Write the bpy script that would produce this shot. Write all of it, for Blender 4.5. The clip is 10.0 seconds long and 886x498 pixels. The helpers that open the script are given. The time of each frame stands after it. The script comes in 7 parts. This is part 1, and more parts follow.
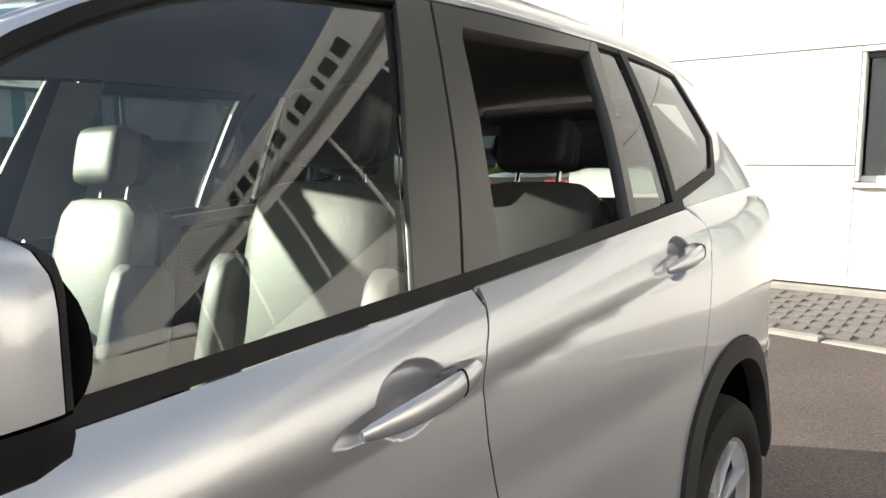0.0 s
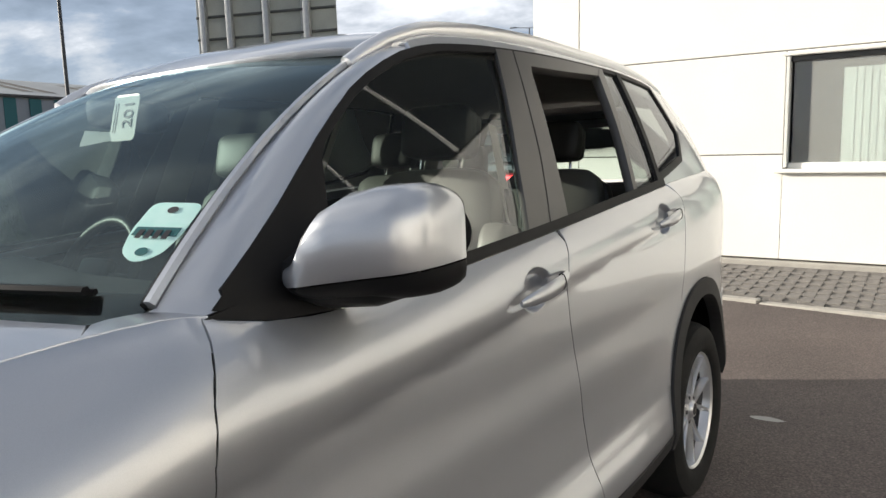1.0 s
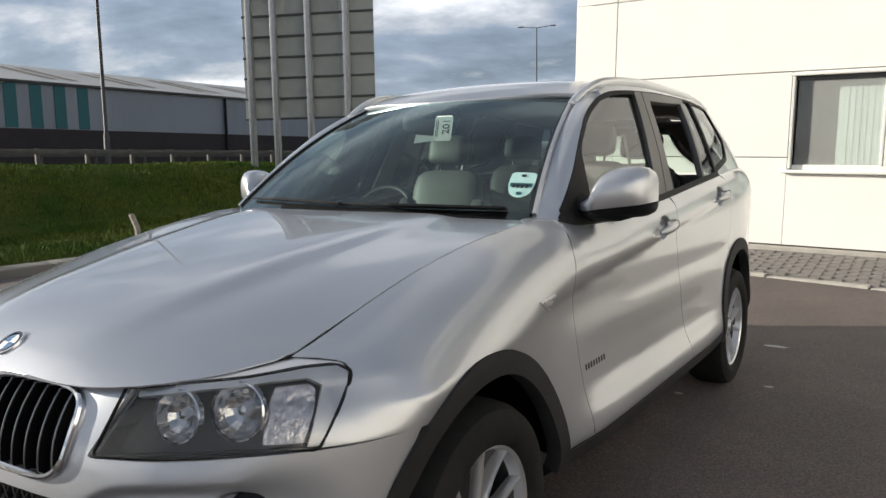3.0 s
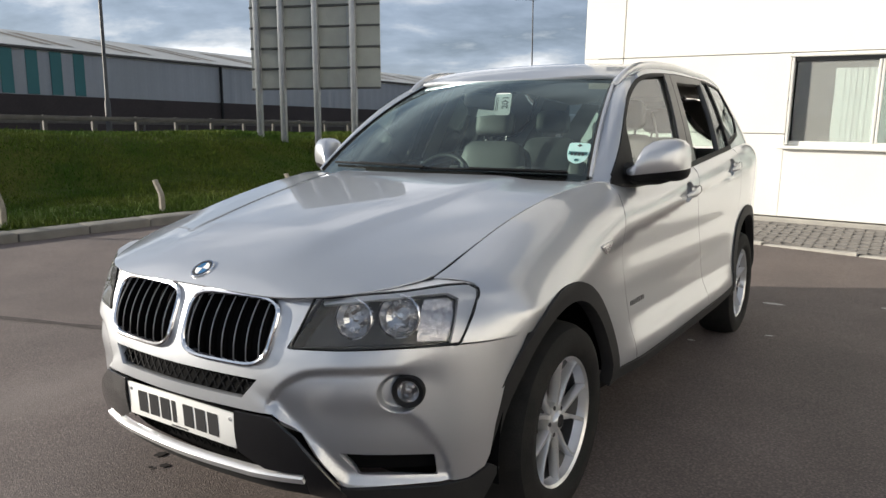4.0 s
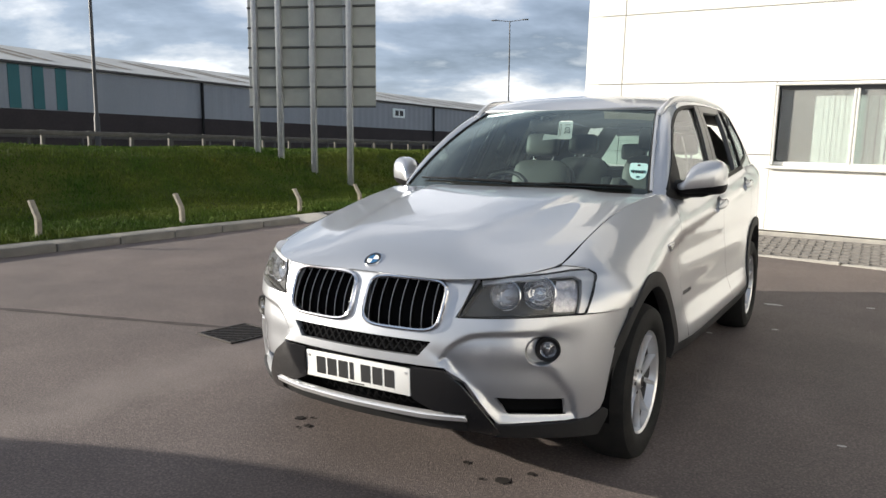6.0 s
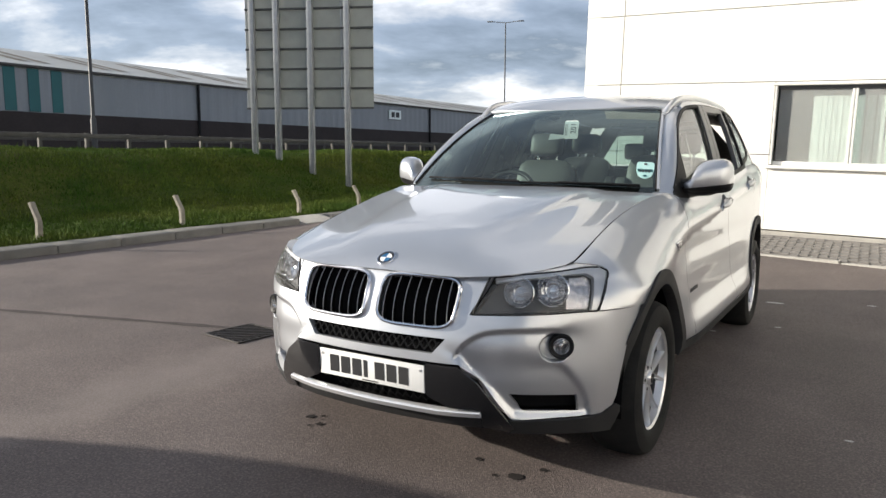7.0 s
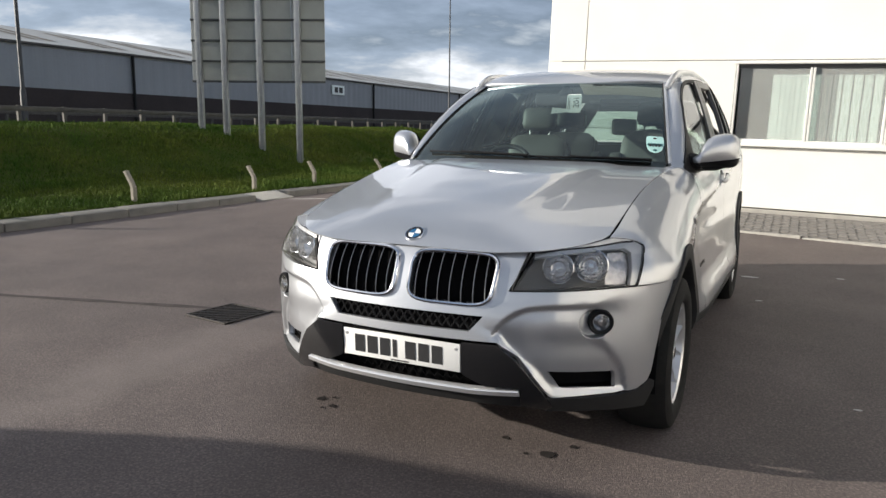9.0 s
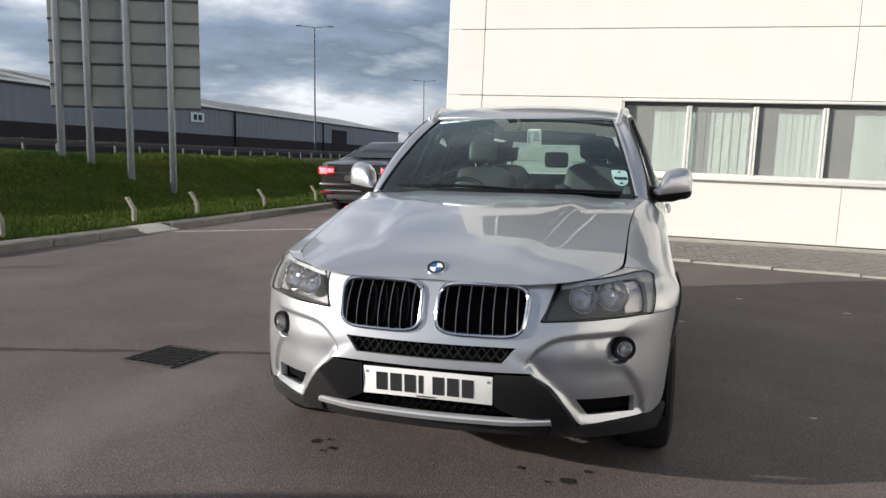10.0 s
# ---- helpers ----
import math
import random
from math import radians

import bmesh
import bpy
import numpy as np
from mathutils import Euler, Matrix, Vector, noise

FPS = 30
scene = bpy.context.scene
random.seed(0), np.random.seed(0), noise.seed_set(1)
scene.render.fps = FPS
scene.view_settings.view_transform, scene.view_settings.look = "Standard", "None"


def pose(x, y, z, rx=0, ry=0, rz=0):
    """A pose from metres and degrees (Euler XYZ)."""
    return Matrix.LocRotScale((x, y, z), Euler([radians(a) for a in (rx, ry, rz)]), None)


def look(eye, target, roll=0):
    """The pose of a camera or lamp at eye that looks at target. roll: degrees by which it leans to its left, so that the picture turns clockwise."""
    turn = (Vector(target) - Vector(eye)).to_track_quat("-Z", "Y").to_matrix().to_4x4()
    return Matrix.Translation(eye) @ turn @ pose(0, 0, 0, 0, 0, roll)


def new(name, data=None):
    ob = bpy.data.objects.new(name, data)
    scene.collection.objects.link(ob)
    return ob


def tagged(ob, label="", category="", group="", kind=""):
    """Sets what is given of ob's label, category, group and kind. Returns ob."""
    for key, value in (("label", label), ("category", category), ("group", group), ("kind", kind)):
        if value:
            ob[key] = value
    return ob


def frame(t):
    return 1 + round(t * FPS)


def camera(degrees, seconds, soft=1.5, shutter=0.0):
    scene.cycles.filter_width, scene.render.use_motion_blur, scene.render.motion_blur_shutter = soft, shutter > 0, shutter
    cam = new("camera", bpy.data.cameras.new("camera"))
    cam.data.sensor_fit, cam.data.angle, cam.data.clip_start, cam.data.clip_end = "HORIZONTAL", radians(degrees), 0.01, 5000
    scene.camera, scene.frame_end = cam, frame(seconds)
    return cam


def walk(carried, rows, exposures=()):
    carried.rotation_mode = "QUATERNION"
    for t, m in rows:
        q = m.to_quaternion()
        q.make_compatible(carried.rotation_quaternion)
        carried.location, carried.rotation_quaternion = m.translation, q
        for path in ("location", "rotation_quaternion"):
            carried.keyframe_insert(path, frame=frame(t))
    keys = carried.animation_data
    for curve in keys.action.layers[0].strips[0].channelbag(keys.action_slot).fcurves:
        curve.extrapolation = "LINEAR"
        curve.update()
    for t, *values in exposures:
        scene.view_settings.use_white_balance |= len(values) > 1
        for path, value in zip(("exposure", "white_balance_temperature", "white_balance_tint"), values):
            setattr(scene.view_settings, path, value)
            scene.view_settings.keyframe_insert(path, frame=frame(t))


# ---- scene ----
cam = camera(63.3, 10.0)
PATH = [
    (0, (1.543, 0.802, 1.313), (0.292, 2.348, 1.1), -1.1),
    (0.5, (1.641, 0.439, 1.301), (0.382, 1.976, 1.077), -1.3),
    (1, (1.682, 0.02, 1.303), (0.551, 1.654, 1.078), -2.3),
    (1.5, (1.763, -0.372, 1.288), (0.636, 1.273, 1.141), -0.6),
    (2, (1.797, -0.735, 1.303), (0.707, 0.928, 1.088), -1.8),
    (2.5, (1.808, -1.121, 1.306), (0.726, 0.544, 1.064), -1.6),
    (2.7, (1.856, -1.305, 1.3), (0.729, 0.33, 1.062), -1.1),
    (3.8, (1.868, -2.088, 1.311), (0.783, -0.426, 1.067), -0.0),
    (4, (1.877, -2.187, 1.298), (0.786, -0.54, 0.984), -0.1),
    (4.5, (1.81, -2.455, 1.3), (0.788, -0.76, 1.012), 0.3),
    (5, (1.768, -2.7, 1.311), (0.702, -1.028, 1.053), 0.1),
    (5.5, (1.782, -2.906, 1.312), (0.717, -1.236, 1.035), 0.6),
    (5.7, (1.769, -2.995, 1.316), (0.733, -1.306, 1.044), 0.5),
    (7, (1.699, -3.122, 1.305), (0.681, -1.421, 1.041), 0.2),
    (7.5, (1.696, -3.129, 1.305), (0.677, -1.428, 1.037), -0.6),
    (8, (1.655, -3.15, 1.3), (0.661, -1.437, 1.022), 0.5),
    (8.5, (1.553, -3.166, 1.28), (0.594, -1.434, 0.994), 0.7),
    (9, (1.343, -3.212, 1.281), (0.472, -1.441, 0.956), 0.6),
    (9.5, (1.061, -3.317, 1.283), (0.424, -1.444, 0.99), 0.9),
    (10, (0.759, -3.438, 1.294), (0.239, -1.522, 1.053), 0.9),
]
walk(cam, [(t, look(eye, target, roll)) for t, eye, target, roll in PATH], [(0.0, 1.36, 6400, 11), (0.5, 1.08, 6400, 11), (1.0, 0.84, 6370, 11), (2.5, 0.66, 6370, 11), (4.0, 0.86, 6360, 11), (5.0, 1.02, 6350, 11), (5.7, 1.02, 6350, 11), (7.0, 1.01, 6320, 11.5), (7.5, 0.97, 6310, 11.5), (8.5, 0.91, 6280, 11.5), (9.0, 0.80, 6260, 11.5), (10.0, 0.62, 6170, 12)])

# ---- light: a low sun behind the bank, under broken cloud ----
SUN = Vector((-2.14, -1.0, 0.62)).normalized()
sun_lamp = new("sun", bpy.data.lights.new("sun", "SUN"))
sun_lamp.data.energy, sun_lamp.data.angle, sun_lamp.data.color = 4.7, radians(0.5), (1.0, 0.92, 0.78)
sun_lamp.matrix_world = look(SUN * 50, (0, 0, 0))

world = bpy.data.worlds.new("sky")
scene.world = world
world.use_nodes = True
wt = world.node_tree
wt.nodes.clear()


def wn(kind, **values):
    node = wt.nodes.new(kind)
    for key, value in values.items():
        node.inputs[key].default_value = value
    return node


sky = wn("ShaderNodeTexSky")
sky.sky_type, sky.sun_disc = "NISHITA", False
sky.sun_elevation, sky.sun_rotation = math.asin(SUN.z), math.atan2(SUN.x, SUN.y)
coords = wn("ShaderNodeTexCoord")
split = wn("ShaderNodeSeparateXYZ")
wt.links.new(coords.outputs["Generated"], split.inputs[0])
up = wn("ShaderNodeMath")
up.operation, up.inputs[1].default_value = "MAXIMUM", 0.0
wt.links.new(split.outputs[2], up.inputs[0])
den = wn("ShaderNodeMath")
den.operation, den.inputs[1].default_value = "ADD", 0.30
wt.links.new(up.outputs[0], den.inputs[0])
flat = wn("ShaderNodeVectorMath")
flat.operation = "DIVIDE"
wt.links.new(coords.outputs["Generated"], flat.inputs[0])
wt.links.new(den.outputs[0], flat.inputs[1])
place = wn("ShaderNodeMapping")
place.inputs["Location"].default_value, place.inputs["Scale"].default_value = (1.7, 0.4, 0.0), (0.85, 1.2, 0.0)
turn = wn("ShaderNodeMapping")
turn.inputs["Rotation"].default_value = (0.0, 0.0, radians(-33))
wt.links.new(flat.outputs[0], turn.inputs[0])
wt.links.new(turn.outputs[0], place.inputs[0])
big = wn("ShaderNodeTexNoise", Scale=1.5, Detail=8.0, Roughness=0.56, Distortion=0.15)
wt.links.new(place.outputs[0], big.inputs["Vector"])
cover = wn("ShaderNodeValToRGB")
for k, (at, shade) in enumerate(((0.40, (6.0, 6.05, 6.2)), (0.468, (3.3, 3.45, 3.7)), (0.53, (1.8, 2.15, 2.7)), (0.62, (1.1, 1.36, 1.75)), (0.70, (3.0, 3.2, 3.4)))):
    stop = cover.color_ramp.elements[k] if k < 2 else cover.color_ramp.elements.new(at)
    stop.position, stop.color = at, (*shade, 1)
wt.links.new(big.outputs[0], cover.inputs[0])
low = wn("ShaderNodeMapRange")
for key, value in zip(("From Min", "From Max", "To Min", "To Max"), (0.0, 0.10, 0.55, 0.0)):
    low.inputs[key].default_value = value
wt.links.new(split.outputs[2], low.inputs[0])
pale = wn("ShaderNodeMixRGB", Color2=(2.3, 2.45, 2.65, 1))
wt.links.new(low.outputs[0], pale.inputs[0])
wt.links.new(cover.outputs[0], pale.inputs[1])
mixed = wn("ShaderNodeMixRGB", Fac=0.88)
zenith = wn("ShaderNodeMapRange")
for key, value in zip(("From Min", "From Max", "To Min", "To Max"), (0.25, 0.80, 0.94, 0.66)):
    zenith.inputs[key].default_value = value
wt.links.new(split.outputs[2], zenith.inputs[0])
lifted = wn("ShaderNodeVectorMath")
lifted.operation = "SCALE"
wt.links.new(pale.outputs[0], lifted.inputs[0])
wt.links.new(zenith.outputs[0], lifted.inputs["Scale"])
wt.links.new(sky.outputs[0], mixed.inputs[1])
wt.links.new(lifted.outputs[0], mixed.inputs[2])
background = wn("ShaderNodeBackground", Strength=0.122)
wt.links.new(mixed.outputs[0], background.inputs[0])
wt.links.new(background.outputs[0], wn("ShaderNodeOutputWorld").inputs[0])

# ---- materials ----
def material(name, base, rough=0.6, metal=0.0, second=None, scale=8.0, blotch=0.5, grain=0.0, grain_scale=200.0, bump=0.0, bump_scale=120.0, coat=0.0, coat_rough=0.03, spread=0.0, specular=0.5, rough_var=0.0, emit=0.0, thick=0.004):
    """A surface with blotches at one scale, grain at another, relief, and a spread from piece to piece."""
    m = bpy.data.materials.new(name)
    m.use_nodes = True
    nt = m.node_tree
    b = nt.nodes["Principled BSDF"]
    b.inputs["Roughness"].default_value, b.inputs["Metallic"].default_value = rough, metal
    b.inputs["Coat Weight"].default_value, b.inputs["Coat Roughness"].default_value = coat, coat_rough
    b.inputs["Specular IOR Level"].default_value = specular
    second = second or tuple(c * 0.86 for c in base)
    tc = nt.nodes.new("ShaderNodeTexCoord")
    n1 = nt.nodes.new("ShaderNodeTexNoise")
    n1.inputs["Scale"].default_value, n1.inputs["Detail"].default_value = scale, 5
    nt.links.new(tc.outputs["Object"], n1.inputs["Vector"])
    fit_range = nt.nodes.new("ShaderNodeMapRange")
    for key, value in zip(("From Min", "From Max", "To Min", "To Max"), (0.35, 0.65, 0.0, blotch)):
        fit_range.inputs[key].default_value = value
    nt.links.new(n1.outputs[0], fit_range.inputs[0])
    mix = nt.nodes.new("ShaderNodeMixRGB")
    mix.inputs[1].default_value, mix.inputs[2].default_value = (*base, 1), (*second, 1)
    nt.links.new(fit_range.outputs[0], mix.inputs[0])
    out = mix.outputs[0]
    if grain:
        n2 = nt.nodes.new("ShaderNodeTexNoise")
        n2.inputs["Scale"].default_value, n2.inputs["Detail"].default_value = grain_scale, 2
        nt.links.new(tc.outputs["Object"], n2.inputs["Vector"])
        r2 = nt.nodes.new("ShaderNodeMapRange")
        for key, value in zip(("From Min", "From Max", "To Min", "To Max"), (0.3, 0.7, 1 - grain, 1 + grain)):
            r2.inputs[key].default_value = value
        nt.links.new(n2.outputs[0], r2.inputs[0])
        mul = nt.nodes.new("ShaderNodeVectorMath")
        mul.operation = "SCALE"
        nt.links.new(out, mul.inputs[0])
        nt.links.new(r2.outputs[0], mul.inputs["Scale"])
        out = mul.outputs[0]
    if spread:
        info = nt.nodes.new("ShaderNodeObjectInfo")
        r3 = nt.nodes.new("ShaderNodeMapRange")
        r3.inputs["To Min"].default_value, r3.inputs["To Max"].default_value = 1 - spread, 1 + spread
        nt.links.new(info.outputs["Random"], r3.inputs[0])
        mul = nt.nodes.new("ShaderNodeVectorMath")
        mul.operation = "SCALE"
        nt.links.new(out, mul.inputs[0])
        nt.links.new(r3.outputs[0], mul.inputs["Scale"])
        out = mul.outputs[0]
    nt.links.new(out, b.inputs["Base Color"])
    if rough_var:
        r4 = nt.nodes.new("ShaderNodeMapRange")
        r4.inputs["To Min"].default_value, r4.inputs["To Max"].default_value = rough - rough_var, rough + rough_var
        nt.links.new(n1.outputs[0], r4.inputs[0])
        nt.links.new(r4.outputs[0], b.inputs["Roughness"])
    if bump:
        n5 = nt.nodes.new("ShaderNodeTexNoise")
        n5.inputs["Scale"].default_value, n5.inputs["Detail"].default_value = bump_scale, 3
        nt.links.new(tc.outputs["Object"], n5.inputs["Vector"])
        bp = nt.nodes.new("ShaderNodeBump")
        bp.inputs["Strength"].default_value, bp.inputs["Distance"].default_value = bump, thick
        nt.links.new(n5.outputs[0], bp.inputs["Height"])
        nt.links.new(bp.outputs[0], b.inputs["Normal"])
    if emit:
        b.inputs["Emission Color"].default_value, b.inputs["Emission Strength"].default_value = (*base, 1), emit
    return m


def glazing(name, tint, gloss_tint=(1, 1, 1), ior=1.5, rough=0.0, dust_haze=0.0):
    """Thin clear or tinted glass: it lets light straight through and mirrors by Fresnel; the last argument mixes in a
    pale matte film that stands for haze and reflected sky.
    """
    m = bpy.data.materials.new(name)
    m.use_nodes = True
    nt = m.node_tree
    nt.nodes.clear()
    clear, gloss, mix, fres, out = (nt.nodes.new("ShaderNode" + k) for k in ("BsdfTransparent", "BsdfGlossy", "MixShader", "Fresnel", "OutputMaterial"))
    clear.inputs[0].default_value, gloss.inputs[0].default_value = (*tint, 1), (*gloss_tint, 1)
    gloss.inputs["Roughness"].default_value, fres.inputs["IOR"].default_value = rough, ior
    nt.links.new(fres.outputs[0], mix.inputs[0])
    nt.links.new(clear.outputs[0], mix.inputs[1])
    nt.links.new(gloss.outputs[0], mix.inputs[2])
    last = mix
    if dust_haze:
        film, mix2 = nt.nodes.new("ShaderNodeBsdfDiffuse"), nt.nodes.new("ShaderNodeMixShader")
        film.inputs[0].default_value, mix2.inputs[0].default_value = (0.5, 0.5, 0.48, 1), dust_haze
        nt.links.new(mix.outputs[0], mix2.inputs[1])
        nt.links.new(film.outputs[0], mix2.inputs[2])
        last = mix2
    nt.links.new(last.outputs[0], out.inputs[0])
    return m


PAINT = material("silver_paint", (0.502, 0.520, 0.552), 0.37, 0.74, (0.474, 0.492, 0.524), 3.0, 0.6, 0.04, 900, coat=1.0, coat_rough=0.025)
PLASTIC = material("grey_plastic", (0.018, 0.018, 0.019), 0.66, 0, (0.025, 0.025, 0.025), 9, 0.7, 0.12, 500, specular=0.28, bump=0.15, bump_scale=700, thick=0.001)
TRIM = material("black_trim", (0.011, 0.011, 0.012), 0.5, 0, (0.016, 0.016, 0.016), 12, 0.6, specular=0.12)
PILLAR = material("satin_pillar", (0.045, 0.044, 0.042), 0.32, 0, (0.055, 0.054, 0.051), 12, 0.6, specular=0.6)
GLOSS = material("gloss_black", (0.012, 0.012, 0.013), 0.14, 0, None, 6, 0.4, coat=0.6)
# near-black for black parts, and for shade painted into cavities
DARK = material("black_and_cavity_shade", (0.005, 0.005, 0.0055), 0.9, 0, None, 6, 0.4, specular=0.05)
RUBBER = material("tyre_rubber", (0.012, 0.012, 0.012), 0.8, 0, (0.020, 0.0195, 0.018), 14, 0.8, 0.15, 200, specular=0.2, bump=0.2, bump_scale=160)
ALLOY = material("alloy", (0.68, 0.68, 0.69), 0.32, 0.75, (0.61, 0.61, 0.615), 20, 0.6, coat=0.5)
# darkened copy of the alloy: shade of the wheel's recesses as colour
ALLOY_SHADE = material("alloy_painted_shade", (0.085, 0.085, 0.088), 0.5, 0.6, (0.06, 0.06, 0.062), 20, 0.6)
CHROME = material("chrome", (0.80, 0.80, 0.82), 0.09, 1.0, (0.74, 0.74, 0.76), 20, 0.6)
SATIN = material("satin_metal", (0.82, 0.82, 0.83), 0.28, 0.75, (0.77, 0.77, 0.78), 14, 0.5)
GRILLE_EDGE = material("grille_bar_edge", (0.30, 0.30, 0.31), 0.28, 0.85, None, 20, 0.5)
BEZEL = material("lamp_bezel", (0.62, 0.62, 0.63), 0.30, 0.7, (0.55, 0.55, 0.56), 18, 0.6)
LAMP_GREY = material("lamp_housing", (0.040, 0.040, 0.042), 0.45, 0.1, (0.055, 0.055, 0.056), 14, 0.5)
LAMP_DISH = material("lamp_reflector", (0.66, 0.66, 0.67), 0.10, 1.0, (0.44, 0.44, 0.45), 60, 0.7, bump=0.5, bump_scale=60, thick=0.004)
# the lens film imitates the whitish glare of sun on the lamp
LAMP_GLASS = glazing("lamp_lens", (0.93, 0.94, 0.95), ior=1.34, dust_haze=0.07)
# the screen's pale film stands in for hazy sky reflection
SCREEN_GLASS = glazing("windscreen_glass", (0.36, 0.465, 0.45), (0.78, 0.98, 1.0), 1.68, dust_haze=0.028)
SIDE_GLASS = glazing("door_glass", (0.80, 0.88, 0.83), (0.95, 0.97, 1.0), 1.75, dust_haze=0.01)
# pale film mixed in to give the rear panes a grey veil
PRIVACY = glazing("rear_glass", (0.30, 0.34, 0.32), (0.95, 0.97, 1.0), 1.6, dust_haze=0.035)
BACK_GLASS = glazing("tailgate_glass", (0.72, 0.84, 0.77), (0.95, 0.97, 1.0), 1.5)
LEATHER = material("grey_leather", (0.120, 0.117, 0.110), 0.5, 0, (0.105, 0.102, 0.097), 6, 0.7, 0.05, 300, bump=0.25, bump_scale=160, thick=0.002)
BLACK_LEATHER = material("black_leather", (0.022, 0.021, 0.020), 0.5, 0, (0.032, 0.031, 0.030), 7, 0.6, bump=0.2, bump_scale=160, thick=0.002)
LINING = material("grey_lining", (0.27, 0.262, 0.245), 0.9, 0, None, 8, 0.6, 0.08, 400)
DASH = material("dark_dashboard", (0.025, 0.025, 0.026), 0.6, 0, (0.034, 0.034, 0.034), 8, 0.6, bump=0.2, bump_scale=400, thick=0.001)
WHITE_CARD = material("white_card", (0.82, 0.88, 0.85), 0.5, 0, None, 8, 0.3)
MINT = material("mint_paper", (0.46, 0.74, 0.69), 0.6, 0, (0.58, 0.82, 0.77), 30, 0.6)
INK = material("black_ink", (0.02, 0.02, 0.022), 0.5, 0, None, 8, 0.3)
PLATE_WHITE = material("plate_white", (0.80, 0.80, 0.78), 0.35, 0, (0.74, 0.74, 0.72), 12, 0.5, coat=0.3)
RED_LENS = material("red_lens", (0.35, 0.02, 0.025), 0.15, 0, (0.28, 0.015, 0.02), 30, 0.5, coat=0.8)
BRAKE_GLOW = material("lit_brake_lamp", (1.0, 0.06, 0.07), 0.3, 0, None, 8, 0.3, emit=4.5)
EMBLEM_BLUE = material("emblem_blue", (0.02, 0.12, 0.27), 0.25, 0.2, None, 8, 0.3, coat=0.8)
EMBLEM_WHITE = material("emblem_white", (0.80, 0.80, 0.80), 0.25, 0, None, 8, 0.3, coat=0.8)
DARK_PAINT = material("black_car_paint", (0.010, 0.009, 0.010), 0.3, 0.0, (0.013, 0.012, 0.013), 5, 0.5, coat=0.5)

CLADDING = material("white_cladding", (0.80, 0.79, 0.75), 0.5, 0, (0.76, 0.745, 0.70), 1.3, 0.7, 0.02, 60, bump=0.06, bump_scale=5, thick=0.01, spread=0.012)
WINDOW_FRAME = material("white_window_frame", (0.70, 0.70, 0.67), 0.4, 0, (0.64, 0.64, 0.61), 5, 0.6)
BLIND = material("pale_blind", (0.74, 0.80, 0.75), 0.8, 0, (0.68, 0.74, 0.70), 10, 0.6, spread=0.10)
ROOM = material("dim_office", (0.33, 0.345, 0.35), 0.9, 0, (0.27, 0.285, 0.29), 0.8, 0.8)
# strong pale film paints the bright veil of reflected sky on the panes
OFFICE_GLASS = glazing("office_glass", (0.80, 0.86, 0.85), (0.9, 0.95, 1.0), 1.5, dust_haze=0.33)
PAVER = material("block_paving", (0.200, 0.186, 0.170), 0.85, 0, (0.172, 0.160, 0.146), 9, 0.8, 0.15, 180, bump=0.35, bump_scale=140, spread=0.05)
JOINT = material("sandy_joint", (0.172, 0.160, 0.145), 0.95, 0, (0.16, 0.15, 0.135), 6, 0.8, 0.2, 150)
EDGING = material("pale_edging", (0.40, 0.38, 0.34), 0.85, 0, (0.32, 0.305, 0.275), 5, 0.8, 0.12, 160, bump=0.2, bump_scale=90)
KERB = material("kerb_concrete", (0.18, 0.172, 0.155), 0.9, 0, (0.13, 0.125, 0.112), 3, 0.9, 0.15, 140, bump=0.35, bump_scale=80, spread=0.06)
TIMBER = material("weathered_concrete_post", (0.27, 0.245, 0.20), 0.9, 0, (0.19, 0.172, 0.142), 14, 0.9, 0.15, 120, bump=0.4, bump_scale=70, spread=0.08)
LINE_PAINT = material("worn_white_line", (0.55, 0.54, 0.51), 0.8, 0, (0.22, 0.21, 0.20), 7, 0.8, 0.2, 90)
IRON = material("drain_iron", (0.035, 0.032, 0.030), 0.6, 0.5, (0.06, 0.05, 0.042), 20, 0.8, bump=0.3, bump_scale=150)
SIGN_RIB = material("dark_sign_rib", (0.055, 0.058, 0.058), 0.6, 0.2, (0.075, 0.078, 0.078), 6, 0.7)
SIGN_PALE = material("pale_sign_edge", (0.33, 0.34, 0.33), 0.5, 0.1, (0.36, 0.37, 0.36), 2.2, 0.8)
INDICATOR = material("indicator_facets", (0.62, 0.60, 0.61), 0.2, 0.7, (0.36, 0.34, 0.35), 55, 0.8, bump=0.7, bump_scale=38, thick=0.006)
SIGN_BACK = material("grey_sign_back", (0.29, 0.305, 0.285), 0.5, 0.1, (0.245, 0.257, 0.241), 2.2, 0.8, 0.03, 30, spread=0.03)
STEEL = material("galvanised_steel", (0.36, 0.37, 0.38), 0.42, 0.55, (0.29, 0.30, 0.31), 6, 0.8, 0.05, 60)
RAIL_GREY = material("weathered_rail", (0.095, 0.090, 0.083), 0.7, 0.3, (0.065, 0.060, 0.055), 4, 0.8)
SHED_GREY = material("grey_shed_sheeting", (0.27, 0.285, 0.305), 0.55, 0.1, (0.24, 0.255, 0.27), 0.25, 0.8, 0.02, 5)
SHED_TEAL = material("teal_sheeting", (0.022, 0.125, 0.130), 0.5, 0.1, (0.020, 0.108, 0.112), 0.6, 0.8)
SHED_BRICK = material("dark_brick_base", (0.040, 0.031, 0.030), 0.9, 0, (0.030, 0.024, 0.023), 0.6, 0.8, 0.1, 9)
SHED_ROOF = material("pale_shed_roof", (0.52, 0.52, 0.49), 0.6, 0.1, (0.44, 0.43, 0.40), 0.15, 0.8)
